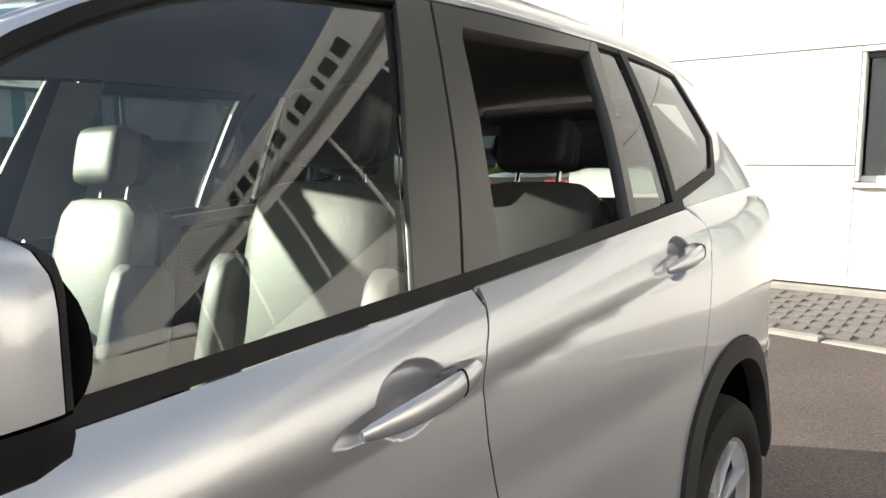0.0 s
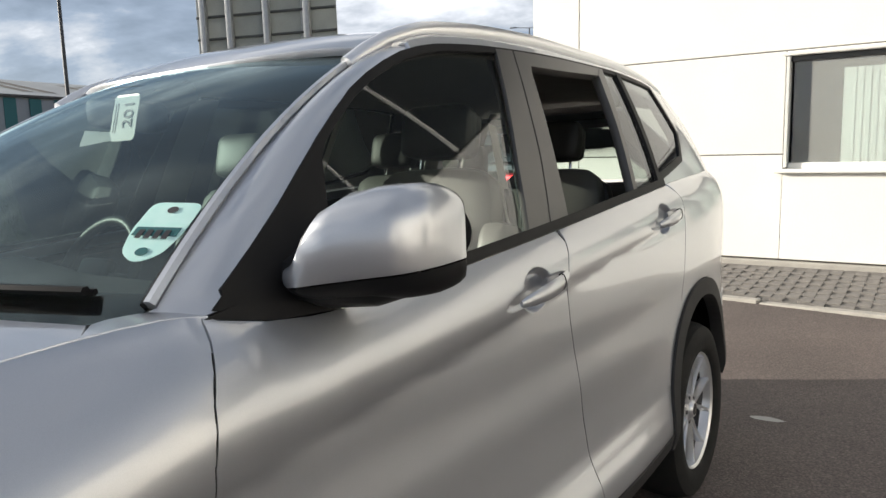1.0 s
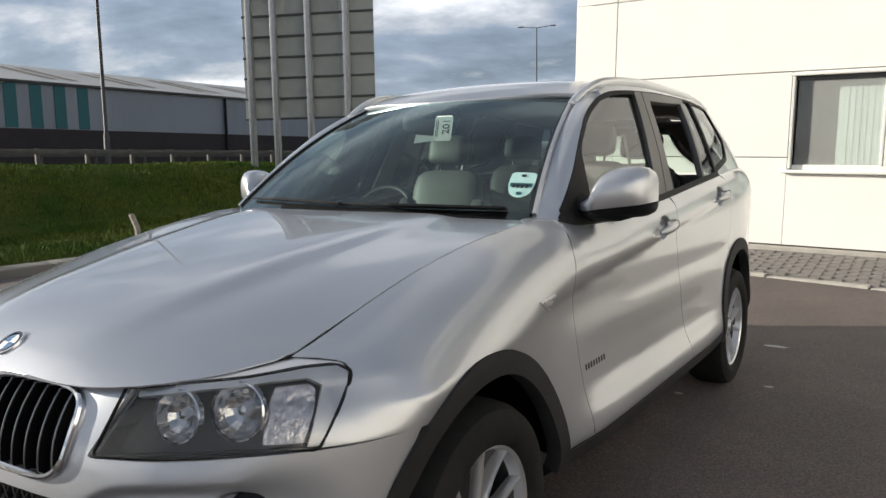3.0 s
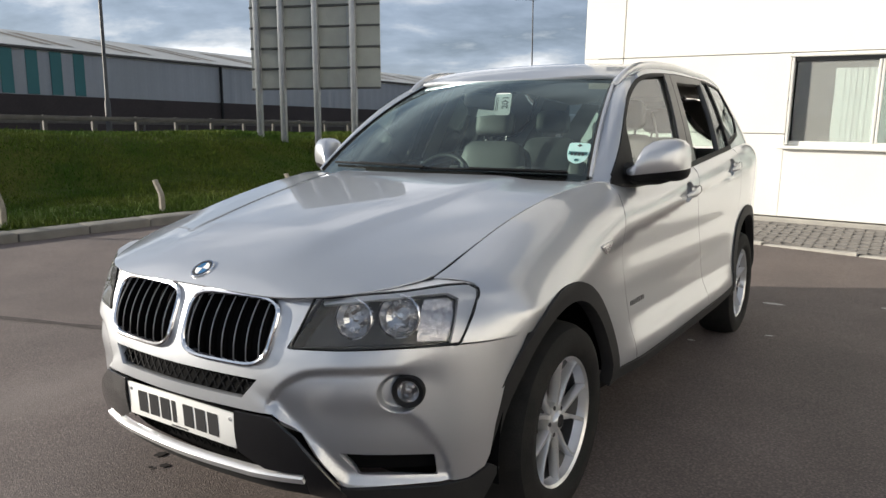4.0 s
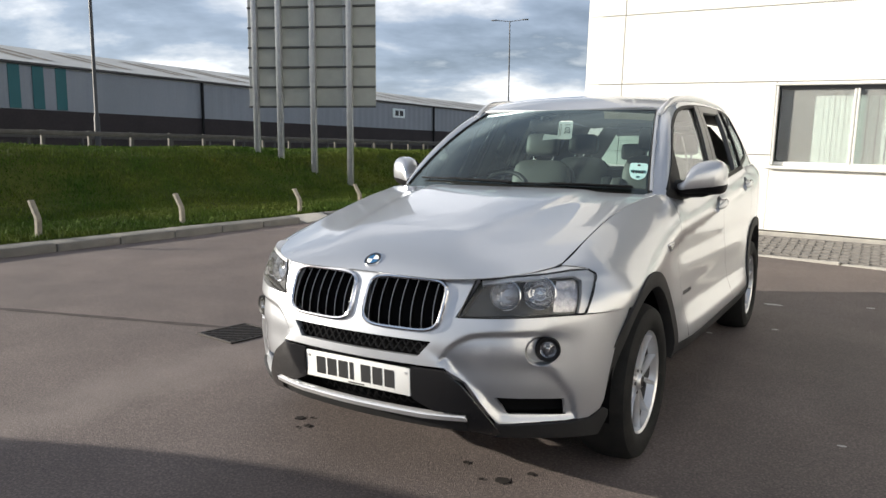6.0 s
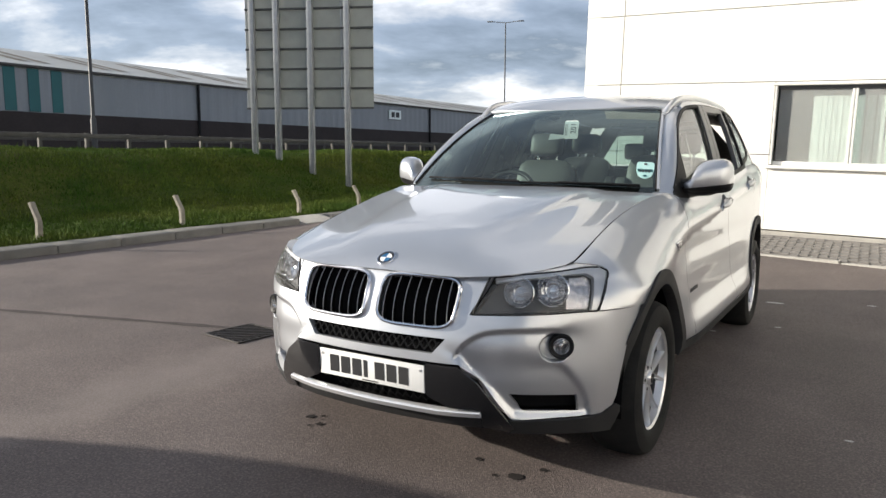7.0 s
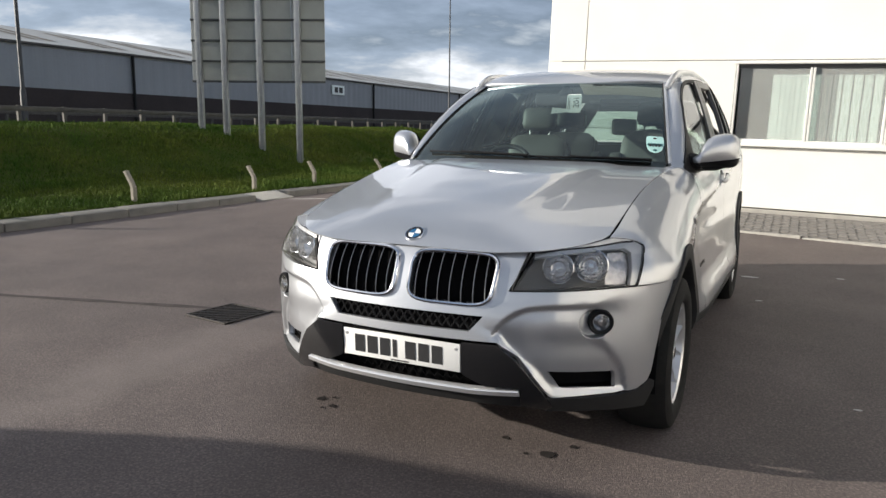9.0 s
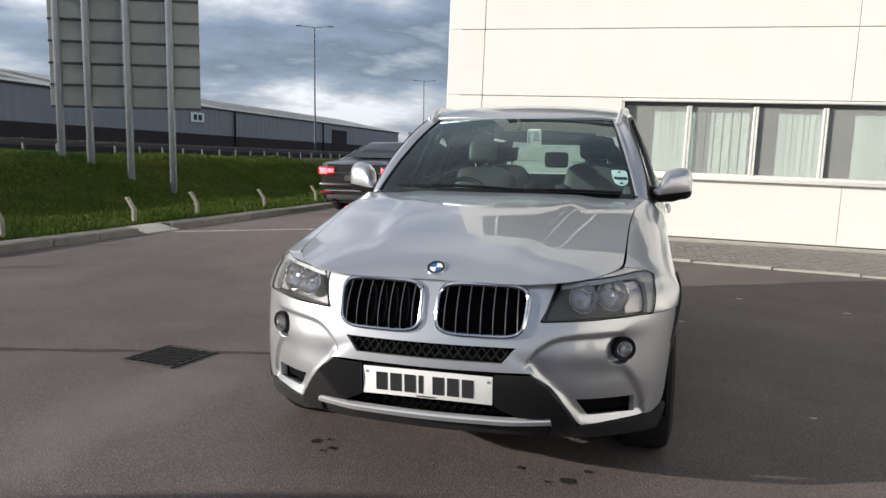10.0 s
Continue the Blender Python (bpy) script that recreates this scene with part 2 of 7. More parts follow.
ROOFLIGHT = material("brown_rooflight", (0.20, 0.17, 0.13), 0.6, 0, (0.26, 0.22, 0.17), 0.6, 0.7)
HILL = material("distant_hill", (0.07, 0.085, 0.08), 1.0, 0, (0.10, 0.10, 0.095), 0.02, 0.9)
COLUMN = material("dull_column", (0.050, 0.050, 0.052), 0.6, 0.2, (0.075, 0.076, 0.078), 2, 0.8)
FACADE = material("showroom_cladding", (0.74, 0.72, 0.67), 0.55, 0, (0.68, 0.66, 0.61), 0.4, 0.7)
FACADE_BAND = material("sign_band", (0.70, 0.70, 0.68), 0.5, 0, None, 1, 0.5)
DARK_GLASS = material("showroom_glass", (0.02, 0.024, 0.026), 0.08, 0, None, 1, 0.4)
VAN_WHITE = material("van_paint", (0.7, 0.7, 0.69), 0.3, 0, None, 3, 0.4, coat=0.6)
STAIN = material("oil_stain", (0.022, 0.019, 0.018), 0.85, 0, (0.036, 0.032, 0.030), 20, 0.8, specular=0.15)
SEALER = material("worn_sealer", (0.085, 0.073, 0.068), 0.9, 0, (0.060, 0.052, 0.049), 9, 0.9, 0.25, 120, specular=0.15, bump=0.6, bump_scale=110, thick=0.005)
PALE_SCRAP = material("pale_scrap", (0.45, 0.44, 0.42), 0.9, 0, None, 30, 0.6)


def asphalt_material():
    m = material("asphalt", (0.156, 0.125, 0.113), 0.75, 0, (0.127, 0.103, 0.095), 0.45, 0.9, 0.30, 95, specular=0.40, bump=0.9, bump_scale=150, thick=0.005)
    nt = m.node_tree
    b = nt.nodes["Principled BSDF"]
    old = b.inputs["Base Color"].links[0].from_socket
    tc = nt.nodes.new("ShaderNodeTexCoord")
    chips = nt.nodes.new("ShaderNodeTexVoronoi")
    chips.inputs["Scale"].default_value = 75
    nt.links.new(tc.outputs["Object"], chips.inputs["Vector"])
    ramp = nt.nodes.new("ShaderNodeMapRange")
    for key, value in zip(("From Min", "From Max", "To Min", "To Max"), (0.0, 0.55, 1.28, 0.74)):
        ramp.inputs[key].default_value = value
    nt.links.new(chips.outputs["Distance"], ramp.inputs[0])
    dust_haze = nt.nodes.new("ShaderNodeTexNoise")
    dust_haze.inputs["Scale"].default_value, dust_haze.inputs["Detail"].default_value = 1.6, 6
    nt.links.new(tc.outputs["Object"], dust_haze.inputs["Vector"])
    d2 = nt.nodes.new("ShaderNodeMapRange")
    for key, value in zip(("From Min", "From Max", "To Min", "To Max"), (0.36, 0.68, 0.90, 1.14)):
        d2.inputs[key].default_value = value
    nt.links.new(dust_haze.outputs[0], d2.inputs[0])
    both = nt.nodes.new("ShaderNodeMath")
    both.operation = "MULTIPLY"
    nt.links.new(ramp.outputs[0], both.inputs[0])
    nt.links.new(d2.outputs[0], both.inputs[1])
    mul = nt.nodes.new("ShaderNodeVectorMath")
    mul.operation = "SCALE"
    nt.links.new(old, mul.inputs[0])
    nt.links.new(both.outputs[0], mul.inputs["Scale"])
    nt.links.new(mul.outputs[0], b.inputs["Base Color"])
    # pale silt washed out over the tarmac beside the drain
    shift = nt.nodes.new("ShaderNodeMapping")
    shift.inputs["Location"].default_value, shift.inputs["Scale"].default_value = (1.78 * 2.3, 0.42 * 0.62, 0.0), (2.3, 0.62, 0.0)
    nt.links.new(tc.outputs["Object"], shift.inputs[0])
    warp = nt.nodes.new("ShaderNodeTexNoise")
    warp.inputs["Scale"].default_value, warp.inputs["Detail"].default_value = 3.2, 5
    nt.links.new(tc.outputs["Object"], warp.inputs["Vector"])
    reach = nt.nodes.new("ShaderNodeVectorMath")
    reach.operation = "LENGTH"
    nt.links.new(shift.outputs[0], reach.inputs[0])
    edge = nt.nodes.new("ShaderNodeMath")
    edge.operation = "SUBTRACT"
    nt.links.new(warp.outputs[0], edge.inputs[0])
    nt.links.new(reach.outputs["Value"], edge.inputs[1])
    silt = nt.nodes.new("ShaderNodeMapRange")
    for key, value in zip(("From Min", "From Max", "To Min", "To Max"), (-0.55, 0.35, 0.0, 0.34)):
        silt.inputs[key].default_value = value
    nt.links.new(edge.outputs[0], silt.inputs[0])
    pale = nt.nodes.new("ShaderNodeMixRGB")
    pale.inputs[2].default_value = (0.26, 0.225, 0.205, 1)
    nt.links.new(silt.outputs[0], pale.inputs[0])
    nt.links.new(mul.outputs[0], pale.inputs[1])
    nt.links.new(pale.outputs[0], b.inputs["Base Color"])
    return m


PAINT.node_tree.nodes["Principled BSDF"].inputs["Coat IOR"].default_value = 1.72
ASPHALT = asphalt_material()
ROAD = material("road_surface", (0.07, 0.068, 0.066), 0.9, 0, (0.055, 0.053, 0.052), 0.3, 0.8, 0.2, 40)
TURF = material("turf", (0.030, 0.052, 0.006), 0.95, 0, (0.064, 0.070, 0.013), 0.9, 0.9, 0.35, 25, bump=0.6, bump_scale=30, thick=0.03, specular=0.1)


def blade_material():
    m = material("grass_blade", (0.036, 0.076, 0.0085), 0.85, 0, (0.090, 0.112, 0.019), 0.45, 0.9, specular=0.12)
    nt = m.node_tree
    b = nt.nodes["Principled BSDF"]
    old = b.inputs["Base Color"].links[0].from_socket
    geo, rng, mul = nt.nodes.new("ShaderNodeNewGeometry"), nt.nodes.new("ShaderNodeMapRange"), nt.nodes.new("ShaderNodeVectorMath")
    rng.inputs["To Min"].default_value, rng.inputs["To Max"].default_value, mul.operation = 0.65, 1.35, "SCALE"
    nt.links.new(geo.outputs["Random Per Island"], rng.inputs[0])
    nt.links.new(old, mul.inputs[0])
    nt.links.new(rng.outputs[0], mul.inputs["Scale"])
    nt.links.new(mul.outputs[0], b.inputs["Base Color"])
    return m


BLADE = blade_material()

# ---- shape of the main car: lengths along y from the front axle, x to its near flank ----
def curve(*knots):
    """A smooth evaluator through (place, value) knots that never overshoots."""
    xs = np.array([k[0] for k in knots], float)
    ys = np.array([k[1] for k in knots], float)
    h = np.diff(xs)
    d = np.diff(ys) / h
    m = np.zeros(len(xs))
    m[0], m[-1] = d[0], d[-1]
    for i in range(1, len(xs) - 1):
        if d[i - 1] * d[i] > 0:
            a, b = 2 * h[i] + h[i - 1], h[i] + 2 * h[i - 1]
            m[i] = (a + b) / (a / d[i - 1] + b / d[i])

    def value(x):
        x = np.asarray(x, float)
        i = np.clip(np.searchsorted(xs, x) - 1, 0, len(h) - 1)
        t = (x - xs[i]) / h[i]
        lo, hi = t < 0, t > 1
        tc = np.clip(t, 0, 1)
        v = ((1 + 2 * tc) * (1 - tc) ** 2 * ys[i] + tc * (1 - tc) ** 2 * h[i] * m[i]
             + tc * tc * (3 - 2 * tc) * ys[i + 1] + tc * tc * (tc - 1) * h[i] * m[i + 1])
        v = np.where(lo, ys[0] + (x - xs[0]) * m[0], v)
        return np.where(hi, ys[-1] + (x - xs[-1]) * m[-1], v)
    return value


WIDTH = curve((-0.60, 0.790), (-0.508, 0.853), (-0.40, 0.908), (-0.30, 0.930), (0.0, 0.935), (0.6, 0.925), (1.4, 0.935), (2.4, 0.945), (2.85, 0.945), (3.25, 0.915), (3.55, 0.84), (3.75, 0.70))
BELT_Z = curve((-0.62, 0.84), (-0.35, 0.925), (0.0, 1.02), (0.35, 1.085), (0.60, 1.108), (0.67, 1.102), (0.74, 1.087), (0.83, 1.078), (0.95, 1.078), (1.06, 1.084), (1.25, 1.100), (1.69, 1.134), (2.3, 1.186), (2.62, 1.212), (3.1, 1.235), (3.75, 1.25))
BELT_X = curve((-0.62, 0.700), (-0.49, 0.708), (-0.35, 0.714), (0.0, 0.722), (0.35, 0.75), (0.62, 0.80), (0.9, 0.845), (1.4, 0.865), (2.4, 0.865), (3.1, 0.84), (3.5, 0.785), (3.75, 0.68))
CROWN = curve((-0.62, 0.17), (-0.42, 0.19), (0.0, 0.26), (0.6, 0.24), (1.2, 0.17), (3.75, 0.17))
SLIM = curve((0.20, 0.09), (0.30, 0.030), (0.36, 0.004), (0.41, -0.006), (0.50, -0.002), (0.60, 0.006), (0.70, 0.013), (0.80, 0.016), (0.90, 0.006), (1.0, 0.0), (1.3, 0.0))
SLIM_SHARE = curve((-0.6, 0.2), (0.2, 0.35), (0.7, 1.0), (2.3, 1.0), (2.8, 0.5), (3.7, 0.4))
ROOF_Z = curve((1.15, 1.548), (1.38, 1.596), (1.5, 1.622), (1.75, 1.639), (2.1, 1.643), (2.6, 1.641), (3.1, 1.612), (3.6, 1.54))
ROOF_X = curve((1.15, 0.628), (1.6, 0.665), (2.2, 0.682), (2.9, 0.668), (3.6, 0.610))


LINE_SHARE = curve((0.25, 0.0), (0.45, 0.5), (0.75, 1.0), (2.5, 1.0), (2.9, 0.5), (3.4, 0.0), (3.8, 0.0))


FLARE = curve((0.20, -0.014), (0.40, -0.020), (0.445, -0.017), (0.50, 0.0), (0.55, 0.011), (0.62, 0.010), (0.75, 0.0), (1.3, 0.0))
FLARE_SHARE = curve((-0.6, 0.0), (0.48, 0.0), (0.72, 0.8), (1.0, 1.0), (1.9, 1.0), (2.25, 0.5), (2.45, 0.0), (3.8, 0.0))


def swage(y, z):
    """The crease from the front wing through both handles: the flank draws in above it and flares out below."""
    d = (0.905 + 0.108 * (y - 0.68)) - z
    e = d - 0.026
    above = np.clip(1 + e / 0.11, 0, 1.4) ** 2
    below = 1 - 2.9 * np.tanh(np.maximum(e, -0.05) / 0.40)
    return LINE_SHARE(y) * 0.019 * 0.5 * (above + below - np.sqrt((above - below) ** 2 + 0.03))


def side(y, z):
    """The flank: sill to belt, and on the front wing up to the bonnet's seam."""
    y, z = np.asarray(y, float), np.asarray(z, float)
    w, b, r = WIDTH(y), BELT_Z(y), CROWN(y)
    q = np.clip(1 - (b - z) / r, 0, 1.0)
    g = (1 - np.sqrt(1 - (0.95 * q) ** 2)) / (1 - math.sqrt(1 - 0.95 ** 2))
    x = w - SLIM(z) * SLIM_SHARE(y) - np.where(z < 0.5, SLIM(z) * (1 - SLIM_SHARE(y)), 0) - (w - BELT_X(y)) * g - swage(y, z) - FLARE(z) * FLARE_SHARE(y)
    return np.stack([x, y, z], -1)


def upper(y, z):
    """The side windows and pillars, from the belt to the roof's edge."""
    y, z = np.asarray(y, float), np.asarray(z, float)
    y2 = np.maximum(y, 0.9)
    b, t = BELT_Z(y), ROOF_Z(np.maximum(y, 1.5))
    s = (z - b) / (t - b)
    x = BELT_X(y) + (ROOF_X(np.maximum(y2, 1.15)) - BELT_X(y)) * (0.72 * s + 0.28 * s * s)
    return np.stack([x, y, z], -1)


NOSE_X = curve((-0.30, -0.299), (0, 0.0), (0.30, 0.299), (0.57, 0.559), (0.80, 0.745), (0.97, 0.853), (1.10, 0.912), (1.20, 0.934), (1.30, 0.938))
NOSE_Y = curve((-0.30, -0.857), (0, -0.877), (0.30, -0.857), (0.57, -0.787), (0.80, -0.653), (0.97, -0.523), (1.10, -0.404), (1.20, -0.307), (1.30, -0.208))
NOSE_IN = curve((0.20, 0.10), (0.27, 0.05), (0.36, 0.015), (0.46, 0.0), (0.56, 0.008), (0.66, 0.028), (0.76, 0.062), (0.84, 0.105), (0.90, 0.16))
NOSE_SHARE = curve((0, 1.0), (0.5, 0.95), (0.8, 0.70), (1.0, 0.32), (1.1, 0.18), (1.2, 0.10))


def nose(u, z):
    """The front: u runs round from the middle to the wheel arch."""
    u, z = np.asarray(u, float), np.asarray(z, float)
    e = 1e-3
    s, a = np.sign(u) + (u == 0), np.abs(u)
    tx, ty = NOSE_X(a + e) - NOSE_X(a - e), NOSE_Y(a + e) - NOSE_Y(a - e)
    n = np.hypot(tx, ty)
    d = NOSE_IN(z) * (NOSE_SHARE(a) + 0.40 * np.clip((a - 0.80) / 0.20, 0, 1) * np.clip((z - 0.72) / 0.10, 0, 1))
    return np.stack([s * (NOSE_X(a) - ty / n * d), NOSE_Y(a) + tx / n * d, z], -1)


HOOD_Z = curve((-0.82, 0.815), (-0.73, 0.880), (-0.57, 0.945), (-0.3, 1.01), (0.0, 1.065), (0.3, 1.11), (0.6, 1.14))


def hood(y, x):
    """The bonnet: domed, with a raised middle field."""
    y, x = np.asarray(y, float), np.asarray(x, float)
    b = np.minimum(BELT_Z(y), HOOD_Z(y)) 
    k = np.clip(np.abs(x) / BELT_X(y), 0, 1.2)
    z = b + (HOOD_Z(y) - b) * (1 - k ** 2.4)
    ridge = 0.30 + 0.20 * np.clip((y + 0.7) / 1.2, 0, 1)
    z = z + 0.013 / (1 + np.exp((np.abs(x) - ridge) / 0.022)) * np.clip((y + 0.75) / 0.3, 0, 1)
    return np.stack([x, y, z], -1)


def screen(x, s):
    """The windscreen: x across at the foot's width, s from the scuttle to the roof."""
    x, s = np.asarray(x, float), np.asarray(s, float)
    k = x / 0.74
    foot_y, foot_z = 0.43 + 0.19 * k * k, 1.135 - 0.02 * k * k
    head_y, head_z = 1.235 + 0.10 * k * k, 1.592 - 0.020 * k * k
    bow = 0.045 * s * (1 - s) * 4
    return np.stack([k * (0.745 + (0.575 - 0.745) * s), foot_y + (head_y - foot_y) * s - 0.45 * bow, foot_z + (head_z - foot_z) * s + 0.75 * bow], -1)


ROOF_TOP = curve((1.15, 1.556), (1.2, 1.583), (1.3, 1.630), (1.4, 1.660), (1.6, 1.687), (1.8, 1.703), (2.1, 1.713), (2.6, 1.711), (3.1, 1.690), (3.65, 1.630))


ROOF_DROP = curve((1.2, 0.086), (1.38, 0.064), (1.5, 0.053), (1.75, 0.060), (2.4, 0.071), (3.1, 0.078), (3.6, 0.095))


def roof(y, x):
    y, x = np.asarray(y, float), np.asarray(x, float)
    k = np.abs(x) / ROOF_X(y)
    t, e = ROOF_TOP(y), ROOF_Z(y)
    e2 = t - ROOF_DROP(y)
    return np.stack([x, y, t - (t - e2) * (0.55 * k ** 2 + 0.45 * k ** 6)], -1)


TAIL_X = curve((-0.4, -0.398), (0, 0.0), (0.4, 0.398), (0.72, 0.70), (0.93, 0.845), (1.25, 0.918))
TAIL_Y = curve((-0.4, 3.765), (0, 3.785), (0.4, 3.765), (0.72, 3.665), (0.93, 3.53), (1.25, 3.24))
TAIL_IN = curve((0.30, 0.05), (0.45, 0.0), (0.70, 0.0), (0.76, 0.035), (1.0, 0.04), (1.15, 0.08), (1.22, 0.10), (1.50, 0.29), (1.56, 0.34))
TAIL_SHARE = curve((0, 1.0), (0.6, 0.9), (1.0, 0.35), (1.3, 0.2))


def tail(u, z):
    """The back: u runs round from the middle to the rear quarter."""
    u, z = np.asarray(u, float), np.asarray(z, float)
    e = 1e-3
    s, a = np.sign(u) + (u == 0), np.abs(u)
    tx, ty = TAIL_X(a + e) - TAIL_X(a - e), TAIL_Y(a + e) - TAIL_Y(a - e)
    n = np.hypot(tx, ty)
    d = TAIL_IN(z) * TAIL_SHARE(a)
    lean = np.clip((z - 1.2) / 0.35, 0, 1) * 0.17 * np.clip(a / 0.7, 0, 1)
    return np.stack([s * (TAIL_X(a) + ty / n * d - lean), TAIL_Y(a) - tx / n * d, z], -1)

# ---- building tools ----
def holder(name, label, category, at=None, group="", kind=""):
    ob = new(name)
    ob.empty_display_size = 0.2
    if at is not None:
        ob.matrix_world = at
    return tagged(ob, label, category, group, kind)


def mesh(name, verts, faces, mat, parent=None, smooth=True, normals=None, label=""):
    me = bpy.data.meshes.new(name)
    me.from_pydata([tuple(map(float, v)) for v in verts], [], [tuple(map(int, f)) for f in faces])
    me.update()
    if smooth:
        me.polygons.foreach_set("use_smooth", [True] * len(me.polygons))
        if normals is not None:
            me.normals_split_custom_set_from_vertices([tuple(map(float, n)) for n in normals])
        else:
            me.set_sharp_from_angle(angle=radians(38))
    me.materials.append(mat)
    ob = new(name, me)
    if parent is not None:
        ob.parent = parent
    return tagged(ob, label)


def part(name, bm, mat, parent=None, label="", smooth=True):
    """Links a bmesh as one mesh object under a thing or a part."""
    bmesh.ops.recalc_face_normals(bm, faces=bm.faces)
    me = bpy.data.meshes.new(name)
    bm.to_mesh(me)
    bm.free()
    if smooth:
        me.polygons.foreach_set("use_smooth", [True] * len(me.polygons))
        me.set_sharp_from_angle(angle=radians(38))
    me.materials.append(mat)
    ob = new(name, me)
    if parent is not None:
        ob.parent = parent
    return tagged(ob, label)


def block(lo, hi, bevel=0.0, segments=2, m=None):
    bm = bmesh.new()
    bmesh.ops.create_cube(bm, size=1)
    for v in bm.verts:
        v.co = Vector([lo[k] + (v.co[k] + 0.5) * (hi[k] - lo[k]) for k in range(3)])
    if bevel:
        bmesh.ops.bevel(bm, geom=bm.edges[:], offset=bevel, segments=segments, profile=0.5, affect="EDGES")
    if m is not None:
        bmesh.ops.transform(bm, matrix=m, verts=bm.verts)
    return bm


def lathe(profile, n=32, m=None, closed=False):
    """Turns (radius, height) pairs round the z axis."""
    bm = bmesh.new()
    rings = [[bm.verts.new((r * math.cos(2 * math.pi * k / n), r * math.sin(2 * math.pi * k / n), h)) for k in range(n)] for r, h in profile]
    pairs = list(zip(rings, rings[1:])) + ([(rings[-1], rings[0])] if closed else [])
    for a, b in pairs:
        for k in range(n):
            bm.faces.new((a[k], a[(k + 1) % n], b[(k + 1) % n], b[k]))
    bmesh.ops.remove_doubles(bm, verts=bm.verts, dist=1e-5)
    if m is not None:
        bmesh.ops.transform(bm, matrix=m, verts=bm.verts)
    return bm


def sweep(points, radius, n=8, flat=1.0, closed=False, caps=True, up=(0, 0, 1)):
    """A round or flattened bar along a line of points; radius may be a list."""
    bm = bmesh.new()
    pts = [Vector(p) for p in points]
    radii = radius if isinstance(radius, (list, tuple)) else [radius] * len(pts)
    rings = []
    for k, p in enumerate(pts):
        a, b = (pts[k - 1], pts[(k + 1) % len(pts)]) if closed else (pts[max(k - 1, 0)], pts[min(k + 1, len(pts) - 1)])
        t = (b - a).normalized()
        w = Vector(up).cross(t)
        w = w.normalized() if w.length > 1e-4 else Vector((1, 0, 0)).cross(t).normalized()
        v = t.cross(w)
        rings.append([bm.verts.new(p + radii[k] * (math.cos(2 * math.pi * j / n) * w * flat + math.sin(2 * math.pi * j / n) * v)) for j in range(n)])
    for a, b in list(zip(rings, rings[1:])) + ([(rings[-1], rings[0])] if closed else []):
        for j in range(n):
            bm.faces.new((a[j], a[(j + 1) % n], b[(j + 1) % n], b[j]))
    if caps and not closed:
        bm.faces.new(rings[0])
        bm.faces.new(rings[-1])
    return bm


def merge(*bms):
    out = bms[0]
    for other in bms[1:]:
        tmp = bpy.data.meshes.new("tmp")
        other.to_mesh(tmp)
        out.from_mesh(tmp)
        other.free()
        bpy.data.meshes.remove(tmp)
    return out


def rounded(poly, r, n=5):
    """Cuts the corners of a polygon to arcs of about radius r."""
    out, count = [], len(poly)
    for k in range(count):
        p, a, b = Vector(poly[k]), Vector(poly[k - 1]), Vector(poly[(k + 1) % count])
        da, db = (a - p), (b - p)
        q = min(r, 0.45 * da.length, 0.45 * db.length)
        s, e = p + da.normalized() * q, p + db.normalized() * q
        for j in range(n + 1):
            t = j / n
            out.append(tuple(s * (1 - t) ** 2 + p * 2 * t * (1 - t) + e * t * t))
    return out


def arc(cu, cv, r, a0, a1, n=18):
    return [(cu + r * math.cos(radians(a0 + (a1 - a0) * k / n)), cv + r * math.sin(radians(a0 + (a1 - a0) * k / n))) for k in range(n + 1)]


def shrink(poly, d):
    """Moves every edge of a polygon inwards by d."""
    if not d:
        return [tuple(p) for p in poly]
    area = sum(poly[k - 1][0] * poly[k][1] - poly[k][0] * poly[k - 1][1] for k in range(len(poly)))
    s, out, n = (1 if area > 0 else -1), [], len(poly)
    for k in range(n):
        p, a, b = Vector(poly[k]), Vector(poly[k - 1]), Vector(poly[(k + 1) % n])
        e1, e2 = (p - a).normalized(), (b - p).normalized()
        n1, n2 = Vector((-e1.y, e1.x)) * s, Vector((-e2.y, e2.x)) * s
        w = n1 + n2
        w = w / max(w.length_squared, 0.5) * 2 if w.length > 1e-6 else n1
        out.append(tuple(p + w * d))
    return out


from mathutils.geometry import tessellate_polygon


